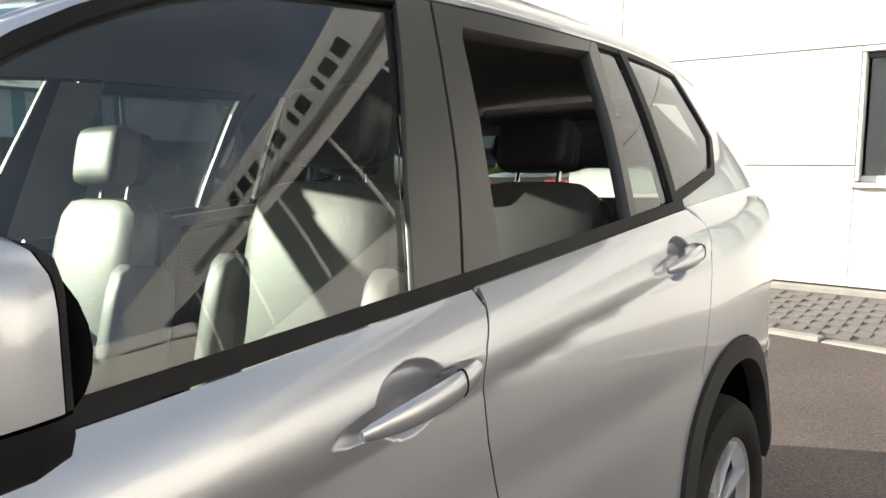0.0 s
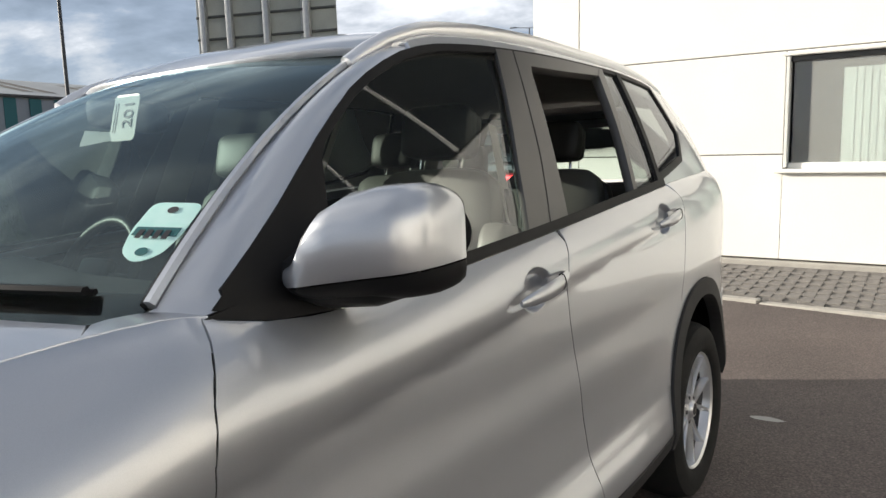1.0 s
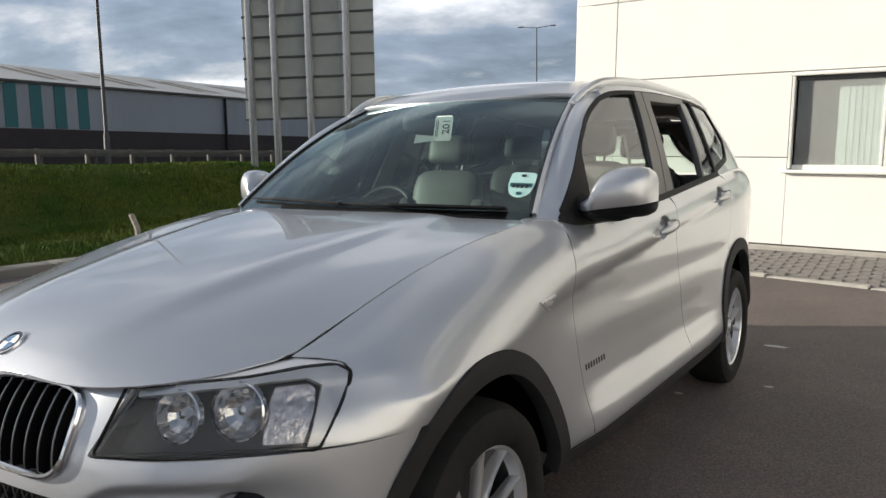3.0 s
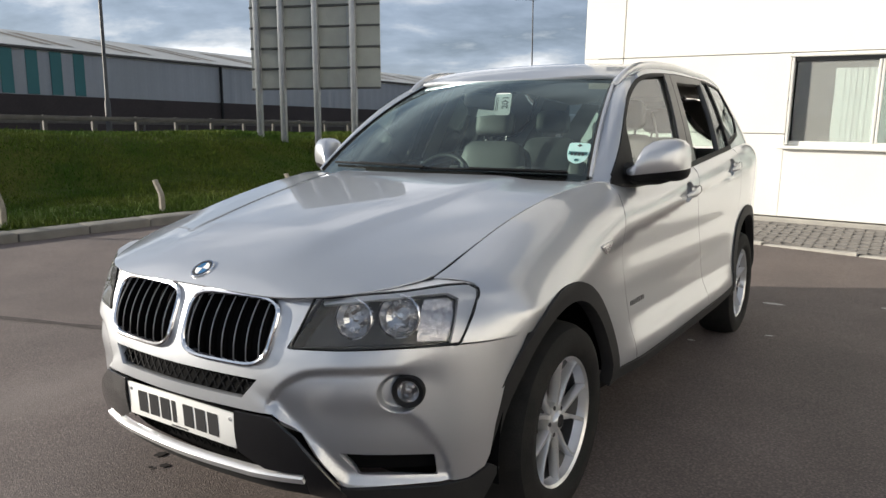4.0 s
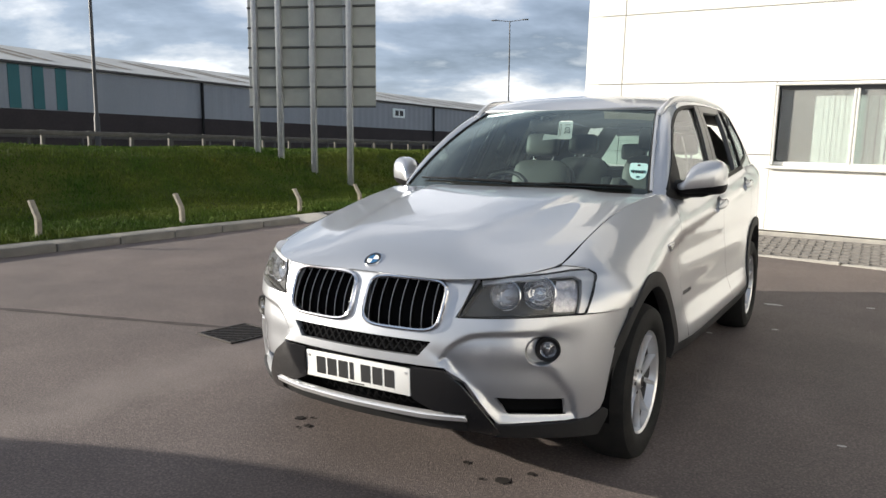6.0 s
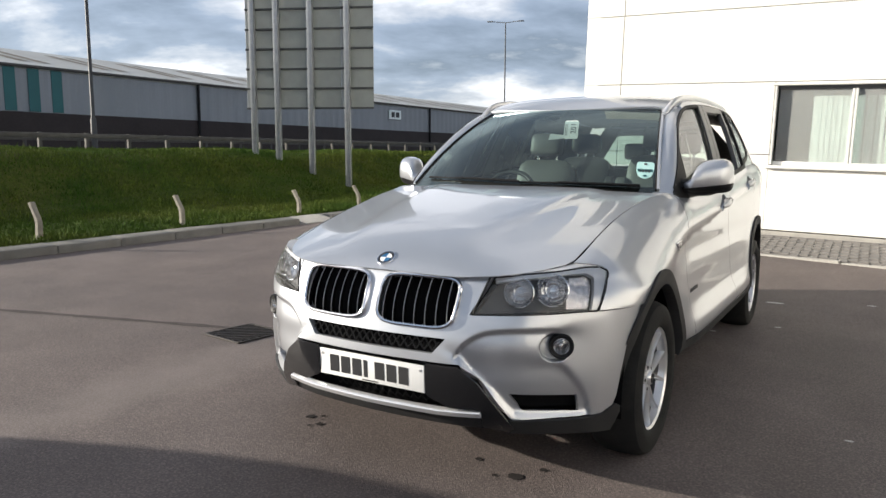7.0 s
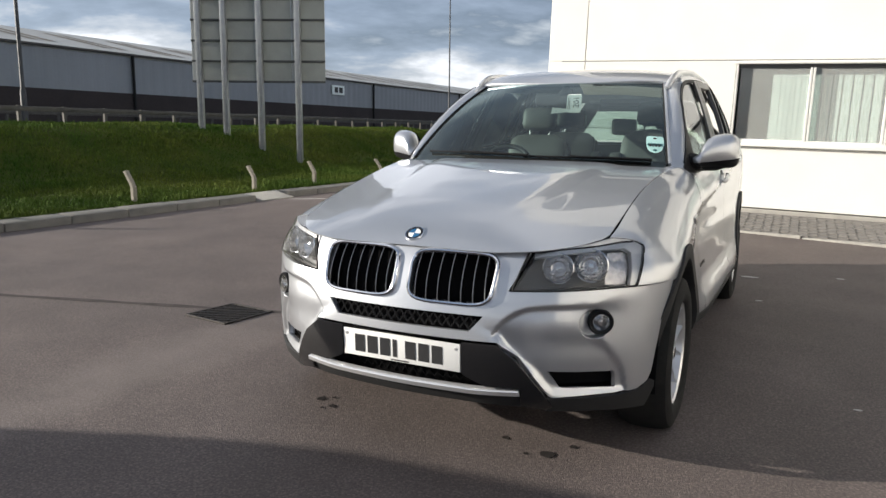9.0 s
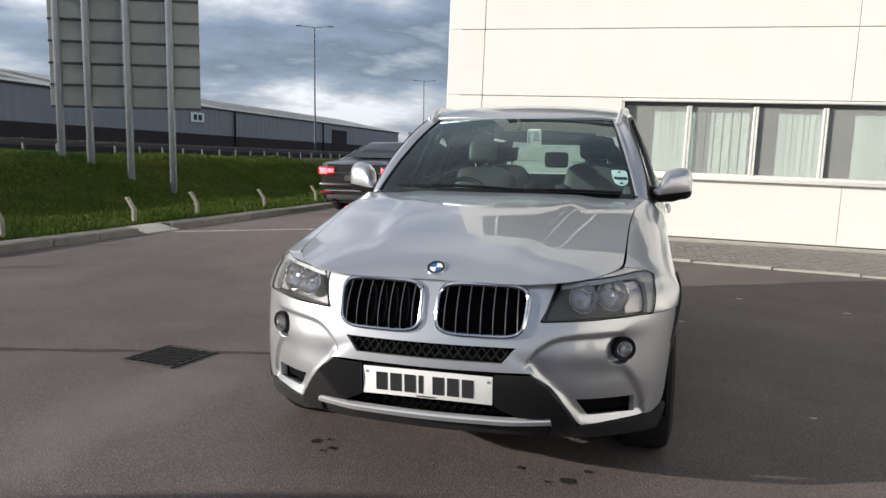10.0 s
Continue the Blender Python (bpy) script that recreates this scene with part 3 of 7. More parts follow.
def panel(name, poly, surf, mat, parent, step=0.05, depth=0.012, gap=0.002, lift=0.0, mirror=False, label="", middle=(0, 1.4, 0.75), dish=None, fine=(), holes=()):
    """A skin cut to the outline poly out of the surface surf(u, v), with a turned-in rim. dish(u, v) gives a depth to press it in."""
    pts = shrink(poly, gap)
    bm = bmesh.new()
    loops = [pts] + [list(h) for h in holes]
    vs = [bm.verts.new((p[0], p[1], 0)) for loop in loops for p in loop]
    for tri in tessellate_polygon([[Vector((p[0], p[1], 0)) for p in loop] for loop in loops]):
        try:
            bm.faces.new([vs[k] for k in tri])
        except ValueError:
            pass
    us, ws = [p[0] for p in pts], [p[1] for p in pts]
    for axis, lo, hi in ((0, min(us), max(us)), (1, min(ws), max(ws))):
        n = max(1, math.ceil((hi - lo) / step))
        cuts = [lo + (hi - lo) * k / n for k in range(1, n)]
        for which, f0, f1, fs in fine:
            if which == axis:
                cuts = [c for c in cuts if not f0 < c < f1] + list(np.arange(f0, f1, fs))
        for cut in cuts:
            co, no = [0, 0, 0], [0, 0, 0]
            co[axis], no[axis] = cut, 1
            bmesh.ops.bisect_plane(bm, geom=bm.verts[:] + bm.edges[:] + bm.faces[:], plane_co=co, plane_no=no, dist=1e-5)
    bmesh.ops.remove_doubles(bm, verts=bm.verts, dist=2e-5)
    if len(bm.faces) > 60:
        bmesh.ops.holes_fill(bm, edges=[e for e in bm.edges if len(e.link_faces) == 1], sides=5)
    bm.verts.index_update()
    uv = np.array([v.co[:2] for v in bm.verts])
    faces = [[v.index for v in f.verts] for f in bm.faces]
    rim = [(e.verts[0].index, e.verts[1].index) for e in bm.edges if len(e.link_faces) == 1]
    bm.free()

    def at(u, v):
        return surf(u, v)
    e = 1e-3
    p = at(uv[:, 0], uv[:, 1])
    nrm = np.cross(at(uv[:, 0] + e, uv[:, 1]) - at(uv[:, 0] - e, uv[:, 1]), at(uv[:, 0], uv[:, 1] + e) - at(uv[:, 0], uv[:, 1] - e))
    nrm /= np.linalg.norm(nrm, axis=1)[:, None] + 1e-12
    out = p - np.array(middle)
    if (nrm * out).sum() < 0:
        nrm = -nrm
    p = p + nrm * lift
    if dish is not None:
        def pressed(u, v):
            return at(u, v) - nrm * dish(u, v)[:, None]
        p = p - nrm * dish(uv[:, 0], uv[:, 1])[:, None]
        n2 = np.cross(pressed(uv[:, 0] + e, uv[:, 1]) - pressed(uv[:, 0] - e, uv[:, 1]), pressed(uv[:, 0], uv[:, 1] + e) - pressed(uv[:, 0], uv[:, 1] - e))
        n2 /= np.linalg.norm(n2, axis=1)[:, None] + 1e-12
        nrm = np.where(((n2 * nrm).sum(1) < 0)[:, None], -n2, n2)
    verts, normals = list(p), list(nrm)
    fixed = []
    for f in faces:
        loop = p[f]
        fn = np.cross(loop, np.roll(loop, -1, 0)).sum(0)
        fixed.append(f if fn @ nrm[f].sum(0) >= 0 else f[::-1])
    owner = {}
    for f in fixed:
        for k in range(len(f)):
            owner[(f[k - 1], f[k])] = True
    if depth:
        for a, b in rim:
            if (a, b) not in owner:
                a, b = b, a
            k = len(verts)
            side_n = np.cross(p[b] - p[a], nrm[a])
            side_n = side_n / (np.linalg.norm(side_n) + 1e-12)
            for q, nn in ((p[b], nrm[b]), (p[a], nrm[a]), (p[a] - nrm[a] * depth, side_n), (p[b] - nrm[b] * depth, side_n)):
                verts.append(q)
                normals.append(nn * 0.35 + side_n * 0.65)
            fixed.append([k, k + 1, k + 2, k + 3])
    verts, normals = np.array(verts), np.array(normals)
    normals /= np.linalg.norm(normals, axis=1)[:, None] + 1e-12
    if mirror:
        verts, normals = verts * (-1, 1, 1), normals * (-1, 1, 1)
        fixed = [f[::-1] for f in fixed]
    return mesh(name, verts, fixed, mat, parent, True, normals, label)


def both_sides(name, poly, surf, mat, parent, **more):
    """The same panel on the near and the far flank; more as for panel."""
    return [panel(name, poly, surf, mat, parent, mirror=flip, **more) for flip in (False, True)]


def plate(outline, lo, hi, axis=1):
    """A flat plate with a 2D outline, from lo to hi along an axis."""
    bm = bmesh.new()

    def put(p, h):
        q = [p[0], p[1]]
        q.insert(axis, h)
        return bm.verts.new(q)
    a, b = [put(p, lo) for p in outline], [put(p, hi) for p in outline]
    for tri in tessellate_polygon([[Vector((*p, 0)) for p in outline]]):
        bm.faces.new([a[k] for k in tri])
        bm.faces.new([b[k] for k in reversed(tri)])
    for k in range(len(a)):
        bm.faces.new((a[k - 1], a[k], b[k], b[k - 1]))
    return bm


def words(text, size, m, mat, parent, name="lettering", label=""):
    """Raised lettering in the built-in font, as a mesh."""
    cu = bpy.data.curves.new(name, "FONT")
    cu.body, cu.size, cu.extrude, cu.align_x, cu.align_y = text, size, 0.0006, "CENTER", "CENTER"
    tmp = bpy.data.objects.new("tmp", cu)
    me = bpy.data.meshes.new_from_object(tmp)
    bpy.data.objects.remove(tmp)
    me.transform(m)
    me.materials.append(mat)
    ob = new(name, me)
    ob.parent = parent
    return tagged(ob, label)

# ---- the yard, the bank and what stands round them ----
WALL_Y, CORNER_X = 7.65, -2.285


def lie(x, y):
    """Height of the yard: level round the car, rising gently towards the building."""
    t = np.clip((np.asarray(y, float) - 4.4) / 3.25, 0, 1)
    return t * (0.213 - 0.022 * np.clip(x, -3, 6)) * np.clip((np.asarray(x, float) + 7.25) / 4.5, 0, 1)


def sheet(name, xs, ys, height, mat, label, category):
    xs, ys = np.asarray(xs, float), np.asarray(ys, float)
    X, Y = np.meshgrid(xs, ys, indexing="ij")
    Z = height(X, Y)
    n = len(ys)
    faces = [(i * n + j, (i + 1) * n + j, (i + 1) * n + j + 1, i * n + j + 1) for i in range(len(xs) - 1) for j in range(n - 1)]
    ob = mesh(name, np.stack([X, Y, Z], -1).reshape(-1, 3), faces, mat)
    return tagged(ob, label, category, kind="structure")


KERB_X = -7.3
BANK = curve((-24.0, 1.32), (-17.0, 1.36), (-14.2, 1.33), (-13.0, 1.12), (-12.0, 0.66), (-11.0, 0.30), (-9.3, 0.16), (-7.6, 0.12))
sheet("ground", [KERB_X, -4, -3, -1, 1, 3, 6, 9, 40, 300], [-300, -60, -20, -5, 0, 4.5, 5.2, 6, 6.8, 7.4, 8, 10, 14, 20, 60, 400], lie, ASPHALT, "worn grey-brown tarmac yard with patches and stains", "ground")


def bank_height(x, y):
    return BANK(x) + 0.035 * np.sin(0.9 * y + x) * np.clip((-7.8 - x), 0, 1) * np.clip((x + 19) / 3, 0, 1)


sheet("ground_bank", np.linspace(-24, -7.6, 46), np.linspace(-30, 60, 91), bank_height, TURF, "green grass bank rising from the kerb to the road", "grass bank")
sheet("road", [-400, -60, -39.9, -24.0], [-300, -30, 0, 30, 60, 110, 400], lambda x, y: 1.318 + 0 * x, ROAD, "grey public road beyond the grass bank", "road")
sheet("ground_verge", [-24.0, KERB_X - 0.3], [60, 90, 400], lambda x, y: np.where(x < -20, 1.32, 0.12), TURF, "far end of the grass verge", "grass")


def grass():
    """Blades and tufts on the bank, thickest near the kerb and on the brow."""
    rng = np.random.default_rng(4)
    n = 170000
    x = -7.66 - 10.4 * rng.random(n) ** 1.25
    y = -1.0 + 26.0 * rng.random(n) ** 1.15
    z = bank_height(x, y)
    patch = 0.5 + 0.5 * np.sin(2.1 * x + 1.3 * y) * np.sin(0.7 * y - 1.9 * x)
    h = (0.03 + 0.055 * rng.random(n)) * (0.6 + 0.7 * patch) * np.where(rng.random(n) < 0.02, 1.9, 1.0)
    a = rng.random(n) * 2 * math.pi
    w = 0.004 + 0.006 * rng.random(n) + 0.0005 * np.hypot(x, y)
    lean, la = h * (0.2 + 0.6 * rng.random(n)), rng.random(n) * 2 * math.pi
    v = np.zeros((n, 3, 3))
    v[:, 0] = np.stack([x - w * np.cos(a), y - w * np.sin(a), z - 0.01], -1)
    v[:, 1] = np.stack([x + w * np.cos(a), y + w * np.sin(a), z - 0.01], -1)
    v[:, 2] = np.stack([x + lean * np.cos(la), y + lean * np.sin(la), z + h], -1)
    me = bpy.data.meshes.new("grass")
    me.vertices.add(3 * n)
    me.vertices.foreach_set("co", v.reshape(-1))
    me.loops.add(3 * n)
    me.loops.foreach_set("vertex_index", np.arange(3 * n, dtype=np.int32))
    me.polygons.add(n)
    me.polygons.foreach_set("loop_start", np.arange(0, 3 * n, 3, dtype=np.int32))
    me.update(calc_edges=True)
    me.validate()
    me.materials.append(BLADE)
    tagged(new("grass", me), "long uneven green grass on the bank", "grass", kind="stuff")


grass()


def kerb():
    ob = holder("kerb", "weathered grey concrete kerb along the grass bank", "kerb", kind="structure")
    y = -6.0
    bm = block((0, 0, -0.1), (0.32, 0.902, 0.125), 0.02)
    for v in bm.verts:
        if v.co.z > 0.1 and v.co.x > 0.2:
            v.co.z -= 0.012
    first = part("kerb_stone", bm, KERB, ob)
    first.location = (KERB_X - 0.32, y, 0)
    while y < 40:
        y += 0.915
        if 6.55 < y < 7.3:
            continue
        c = new("kerb_stone", first.data)
        c.parent, c.location = ob, (KERB_X - 0.32 + 0.004 * math.sin(7 * y), y, 0.004 * math.sin(5 * y))
    bm = block((0, 0, -0.1), (0.42, 0.9, 0.125), 0.02)
    for v in bm.verts:
        if v.co.x > 0.2 and v.co.z > 0:
            v.co.z = 0.02
    part("dropped_kerb_stone", bm, EDGING, ob, "pale sloping kerb stone").location = (KERB_X - 0.33, 6.86, 0)


kerb()


def bank_post(y, tilt, tall):
    ob = holder("verge_post", "short pale cranked concrete post at the foot of the bank", "post", pose(-7.95, y, 0.12, 0, tilt, 4 * math.sin(9 * y)), "posts along the grass bank")
    bm = bmesh.new()
    rows = [(0, -0.12), (0, 0.22 * tall), (-0.02, 0.27 * tall), (-0.135, 0.43 * tall), (-0.155, 0.455 * tall)]
    rings = [[bm.verts.new((x + sx * 0.036, sy * 0.034, z + (0.012 * sx if k == 4 else 0))) for sx, sy in ((-1, -1), (1, -1), (1, 1), (-1, 1))] for k, (x, z) in enumerate(rows)]
    for a, b in zip(rings, rings[1:]):
        for j in range(4):
            bm.faces.new((a[j], a[(j + 1) % 4], b[(j + 1) % 4], b[j]))
    bm.faces.new(rings[-1])
    bmesh.ops.bevel(bm, geom=[e for e in bm.edges], offset=0.006, segments=1, affect="EDGES")
    part("post", bm, TIMBER, ob, smooth=False)


for y, tilt, tall in ((2.36, 3, 1.1), (4.72, -2, 1.08), (7.5, 1, 1.0), (9.4, 2, 1.05), (12.15, -1, 1.0), (15.0, 2, 1.0), (17.8, 0, 1.0)):
    bank_post(y, tilt, tall)


def big_sign():
    ax, ay, bx, by = -13.98, 12.04, -10.54, 13.50
    turn = math.degrees(math.atan2(by - ay, bx - ax))
    ob = holder("road_sign", "tall grey metal sign seen from behind, on four steel posts", "sign", pose(ax, ay, 0, 0, 0, turn))
    wide, low, high, rib = math.hypot(bx - ax, by - ay), 2.565, 8.4, 0.55
    posts = (0.25, 0.96, 1.95, 3.01)
    edges = (0.0, 0.25, 0.96, 1.78, 1.95, 2.80, 3.01, wide)
    z = low
    while z < high:
        for a, b in zip(edges, edges[1:]):
            part("sign_panel", block((a + 0.004, 0.06, z + 0.003), (b - 0.004, 0.085, min(z + rib, high) - 0.003), 0.004, 1), SIGN_PALE if b - a < 0.3 else SIGN_BACK, ob, smooth=False)
        part("rib", block((0, 0.015, z - 0.028), (wide, 0.058, z + 0.028), 0.006, 1), SIGN_RIB, ob, smooth=False)
        z += rib
    for x in posts:
        foot = float(bank_height(ax + (bx - ax) * x / wide, ay))
        part("post", block((x - 0.075, -0.13, foot - 0.3), (x + 0.075, 0.022, high - 0.1), 0.012, 2), STEEL, ob, "square galvanised post")


big_sign()


def barrier(x, y0, y1, gap, lift):
    ob = holder("roadside_barrier", "low weathered metal barrier rail along the road", "barrier", pose(x, 0, 1.32, 0, 0, 0), "barriers along the road")
    y = y0
    post = None
    while y < y1:
        if post is None:
            post = part("post", block((-0.05, -0.05, -0.1), (0.05, 0.05, 0.56 + lift), 0.01, 1), RAIL_GREY, ob, smooth=False)
            post.location.y = y
        else:
            c = new("post", post.data)
            c.parent, c.location = ob, (0, y, 0)
        y += gap
    part("rail", block((-0.06, y0, 0.40 + lift), (0.06, y1, 0.54 + lift), 0.02, 2), RAIL_GREY, ob)


barrier(-19.0, -10, 58, 1.45, 0.0)
barrier(-29.0, -10, 100, 2.4, 0.08)


def street_lamp(x, y, tall, arms, turn=0):
    ob = holder("street_lamp", "tall slim grey steel street lamp with two arms" if arms == 2 else "tall slim grey steel street lamp", "street lamp", pose(x, y, 1.3, 0, 0, turn), "lamps along the road")
    part("column", lathe([(0.11, -0.1), (0.11, 1.3), (0.075, 1.4), (0.05, tall), (0.0, tall)], 14), COLUMN, ob)
    part("arm", sweep([(-1.15, 0, tall + 0.1), (0, 0, tall - 0.02), (1.15, 0, tall + 0.1)], 0.035, 8), STEEL, ob)
    for s in (-1, 1):
        part("lantern", block((s * 1.4 - 0.28, -0.11, tall + 0.06), (s * 1.4 + 0.28, 0.11, tall + 0.17), 0.04, 2), STEEL, ob, "flat grey lantern")


street_lamp(-25.5, 14.85, 11.7, 2)
street_lamp(-28.0, 57.4, 11.75, 2, 20)
street_lamp(-30.0, 98.0, 11.5, 2, 20)


def warehouse():
    ob = holder("warehouse", "long grey warehouse with dark base, teal stripes and pale roof", "warehouse", pose(-40, 0, 1.2))
    y0, y1, eave = -25.0, 116.0, 4.85
    part("base_wall", block((-22, y0, 0), (0.05, y1, 2.36), 0.02, 1), SHED_BRICK, ob, "dark brick base wall", False)
    # ribbed sheeting
    n = 620
    ys = np.linspace(y0, y1, n)
    verts, faces = [], []
    for k, y in enumerate(ys):
        d = 0.035 if k % 4 in (1, 2) else 0.0
        verts += [(d, y, 2.36), (d, y, eave)]
        if k:
            faces.append((2 * k - 2, 2 * k, 2 * k + 1, 2 * k - 1))
    mesh("cladding", verts, faces, SHED_GREY, ob, False, label="ribbed grey sheeting")
    for k in range(7):
        a = 21.88 - 1.36 * k
        part("stripe_panel", block((0.02, a, 2.40), (0.07, a + 0.66, eave - 0.04), 0.01, 1), SHED_TEAL, ob, "teal sheeting panel", False)
    part("gutter", block((-0.1, y0, eave - 0.02), (0.22, y1, eave + 0.14), 0.03, 1), RAIL_GREY, ob, "dark eaves gutter", False)
    part("roof", plate([(0.2, eave + 0.12), (-11, eave + 2.4), (-22, eave + 0.12), (-22, eave - 0.1), (0.0, eave - 0.1)], y0, y1), SHED_ROOF, ob, "pale sheeted roof", False)
    for k in range(22):
        y = y0 + 3 + 5.4 * k
        for off in (0, 1.3):
            verts = [(-2.0, y + off, 0), (-8.5, y + off, 0), (-8.5, y + off + 0.7, 0), (-2.0, y + off + 0.7, 0)]
            slope = 2.28 / 11.2
            verts = [(vx, vy, eave + 0.12 + (0.2 - vx) * slope + 0.03) for vx, vy, _ in verts]
            mesh("rooflight", verts, [(0, 1, 2, 3)], ROOFLIGHT, ob, False, label="brown translucent rooflight")
    for y in (32.5, 63.5, 85.0):
        part("downpipe", sweep([(0.14, y, 0.2), (0.14, y, eave)], 0.10, 8), TRIM, ob, "dark rainwater pipe")
    part("signboard", block((0.06, 55.9, 3.45), (0.14, 58.0, 4.35), 0.01, 1), WHITE_CARD, ob, "white signboard with dark marks", False)
    for a, b in ((56.3, 56.85), (57.05, 57.65)):
        part("sign_mark", block((0.14, a, 3.64), (0.15, b, 4.16)), INK, ob, smooth=False)
    part("loading_door", block((0.04, 88.0, 0.1), (0.12, 93.0, 4.2), 0.02, 1), SHED_BRICK, ob, "dark loading door", False)


warehouse()


def far_shapes():
    ob = holder("backdrop_hill", "low hazy hills on the skyline", "hill", kind="structure")
    verts, faces = [], []
    for k in range(60):
        a = radians(70 + 1.2 * k)
        r = 700
        h = 10 + 9 * math.sin(k * 0.35) + 4 * math.sin(k * 1.1 + 1) + 10 * math.exp(-((k - 36) / 9) ** 2)
        verts += [(r * math.cos(a), r * math.sin(a), -5), (r * math.cos(a), r * math.sin(a), max(h, 3))]
        if k:
            faces.append((2 * k - 2, 2 * k, 2 * k + 1, 2 * k - 1))
    mesh("hill_ridge", verts, faces, HILL, ob)
    for x, y, w, h in ((-28, 128, 9, 5), (-40, 150, 16, 6), (-18, 165, 12, 4.5), (-52, 190, 20, 8)):
        shed = holder("distant_shed", "distant pale industrial shed", "shed", pose(x, y, 1.2, 0, 0, 8), "sheds in the distance")
        part("wall", block((-w / 2, 0, 0), (w / 2, 12, h), 0.05, 1), SHED_GREY, shed, smooth=False)
        part("roof", plate([(-w / 2 - 0.3, h), (0, h + 1.2), (w / 2 + 0.3, h)], -0.2, 12.2), SHED_ROOF, shed, smooth=False)


far_shapes()


def office():
    """The white clad building with its strip of windows."""
    ob = holder("wall_office", "white clad office wall with a strip window", "wall", kind="structure")
    x1, top = 16.0, 8.8
    w0, w1, wz0, wz1 = 0.435, 4.955, 1.172, 2.225
    part("backing", block((CORNER_X + 0.02, WALL_Y + 0.03, -0.2), (w0 - 0.03, WALL_Y + 0.30, top)), JOINT, ob, smooth=False)
    part("backing", block((w1 + 0.03, WALL_Y + 0.03, -0.2), (x1, WALL_Y + 0.30, top)), JOINT, ob, smooth=False)
    part("backing", block((w0 - 0.03, WALL_Y + 0.03, -0.2), (w1 + 0.03, WALL_Y + 0.30, wz0 - 0.05)), JOINT, ob, smooth=False)
    part("backing", block((w0 - 0.03, WALL_Y + 0.03, wz1 + 0.04), (w1 + 0.03, WALL_Y + 0.30, top)), JOINT, ob, smooth=False)
    part("end_wall", block((CORNER_X, WALL_Y + 0.01, -0.2), (CORNER_X + 0.2, WALL_Y + 14, top)), CLADDING, ob, smooth=False)
    part("roof_slab", block((CORNER_X, WALL_Y, top), (x1, WALL_Y + 14, top + 0.2)), CLADDING, ob, smooth=False)
    # cladding panels with open joints
    xs = [CORNER_X, -1.715, 3.44, 8.6, 13.8, x1]
    zs = [0.275, 1.300, 2.275, 3.265, 4.255, 5.245, 6.235, 7.225, top]
    g = 0.005
    for za, zb in zip(zs, zs[1:]):
        for xa, xb in zip(xs, xs[1:]):
            if za in (1.300,):
                pieces = [(xa, min(xb, w0 - 0.03))] if xa < w0 else ([(max(xa, w1 + 0.03), xb)] if xb > w1 else [])
            else:
                pieces = [(xa, xb)]
            for a, b in pieces:
                if b - a > 0.05:
                    lo = wz0 - 0.05 if (za == 1.300) else za
                    if za == 0.275 and b > w0:
                        if a < w0:
                            part("cladding_panel", block((a + g, WALL_Y, za + g), (w0 - 0.034, WALL_Y + 0.028, zb - g), 0.004, 1), CLADDING, ob, smooth=False)
                        part("cladding_panel", block((max(a, w0 - 0.032) + 0.002, WALL_Y, za + g), (b - g, WALL_Y + 0.028, wz0 - 0.055), 0.004, 1), CLADDING, ob, smooth=False)
                    elif za == 0.275:
                        part("cladding_panel", block((a + g, WALL_Y, za + g), (b - g, WALL_Y + 0.028, zb - g), 0.004, 1), CLADDING, ob, smooth=False)
                    else:
                        part("cladding_panel", block((a + g, WALL_Y, za + g), (b - g, WALL_Y + 0.028, zb - g), 0.004, 1), CLADDING, ob, smooth=False)
    part("cladding_panel", block((w0 - 0.026, WALL_Y, wz1 + 0.03), (w1 + 0.026, WALL_Y + 0.028, 2.270), 0.003, 1), CLADDING, ob, smooth=False)
    part("upper_glazing", block((CORNER_X + 0.4, WALL_Y - 0.04, 4.75), (x1, WALL_Y - 0.006, 7.3), 0.01, 1), DARK_GLASS, ob, "dark upper glazing", False)
    for k in range(9):
        part("glazing_bar", block((-1.6 + 1.95 * k, WALL_Y - 0.07, 4.76), (-1.54 + 1.95 * k, WALL_Y - 0.042, 7.29)), WINDOW_FRAME, ob, smooth=False)
    part("sign_band", block((2.6, WALL_Y - 0.20, 7.75), (11.5, WALL_Y - 0.02, 8.55), 0.02, 1), FACADE_BAND, ob, "pale sign band with dark marks", False)
    for k in range(10):
        part("sign_mark", block((4.2 + 0.52 * k, WALL_Y - 0.212, 7.98), (4.2 + 0.52 * k + (0.16 if k in (2, 4, 6) else 0.36), WALL_Y - 0.202, 8.36)), INK, ob, smooth=False)
    part("plinth", block((CORNER_X - 0.02, WALL_Y - 0.03, 0.0), (x1, WALL_Y + 0.028, 0.262), 0.012, 1), EDGING, ob, "pale plinth strip", False)
    win = holder("window_1", "long strip window with white frames and vertical blinds", "window", kind="structure")
    part("window_sill", block((w0 - 0.10, WALL_Y - 0.07, wz0 - 0.052), (w1 + 0.1, WALL_Y + 0.10, wz0 - 0.012), 0.008, 2), WINDOW_FRAME, win)
    part("window_head", block((w0 - 0.06, WALL_Y - 0.035, wz1), (w1 + 0.06, WALL_Y + 0.1, wz1 + 0.028), 0.006, 1), WINDOW_FRAME, win)
    part("reveal", block((w0 - 0.028, WALL_Y - 0.004, wz0), (w0, WALL_Y + 0.14, wz1), 0.003, 1), WINDOW_FRAME, win)
    part("reveal", block((w1, WALL_Y - 0.004, wz0), (w1 + 0.028, WALL_Y + 0.14, wz1), 0.003, 1), WINDOW_FRAME, win)
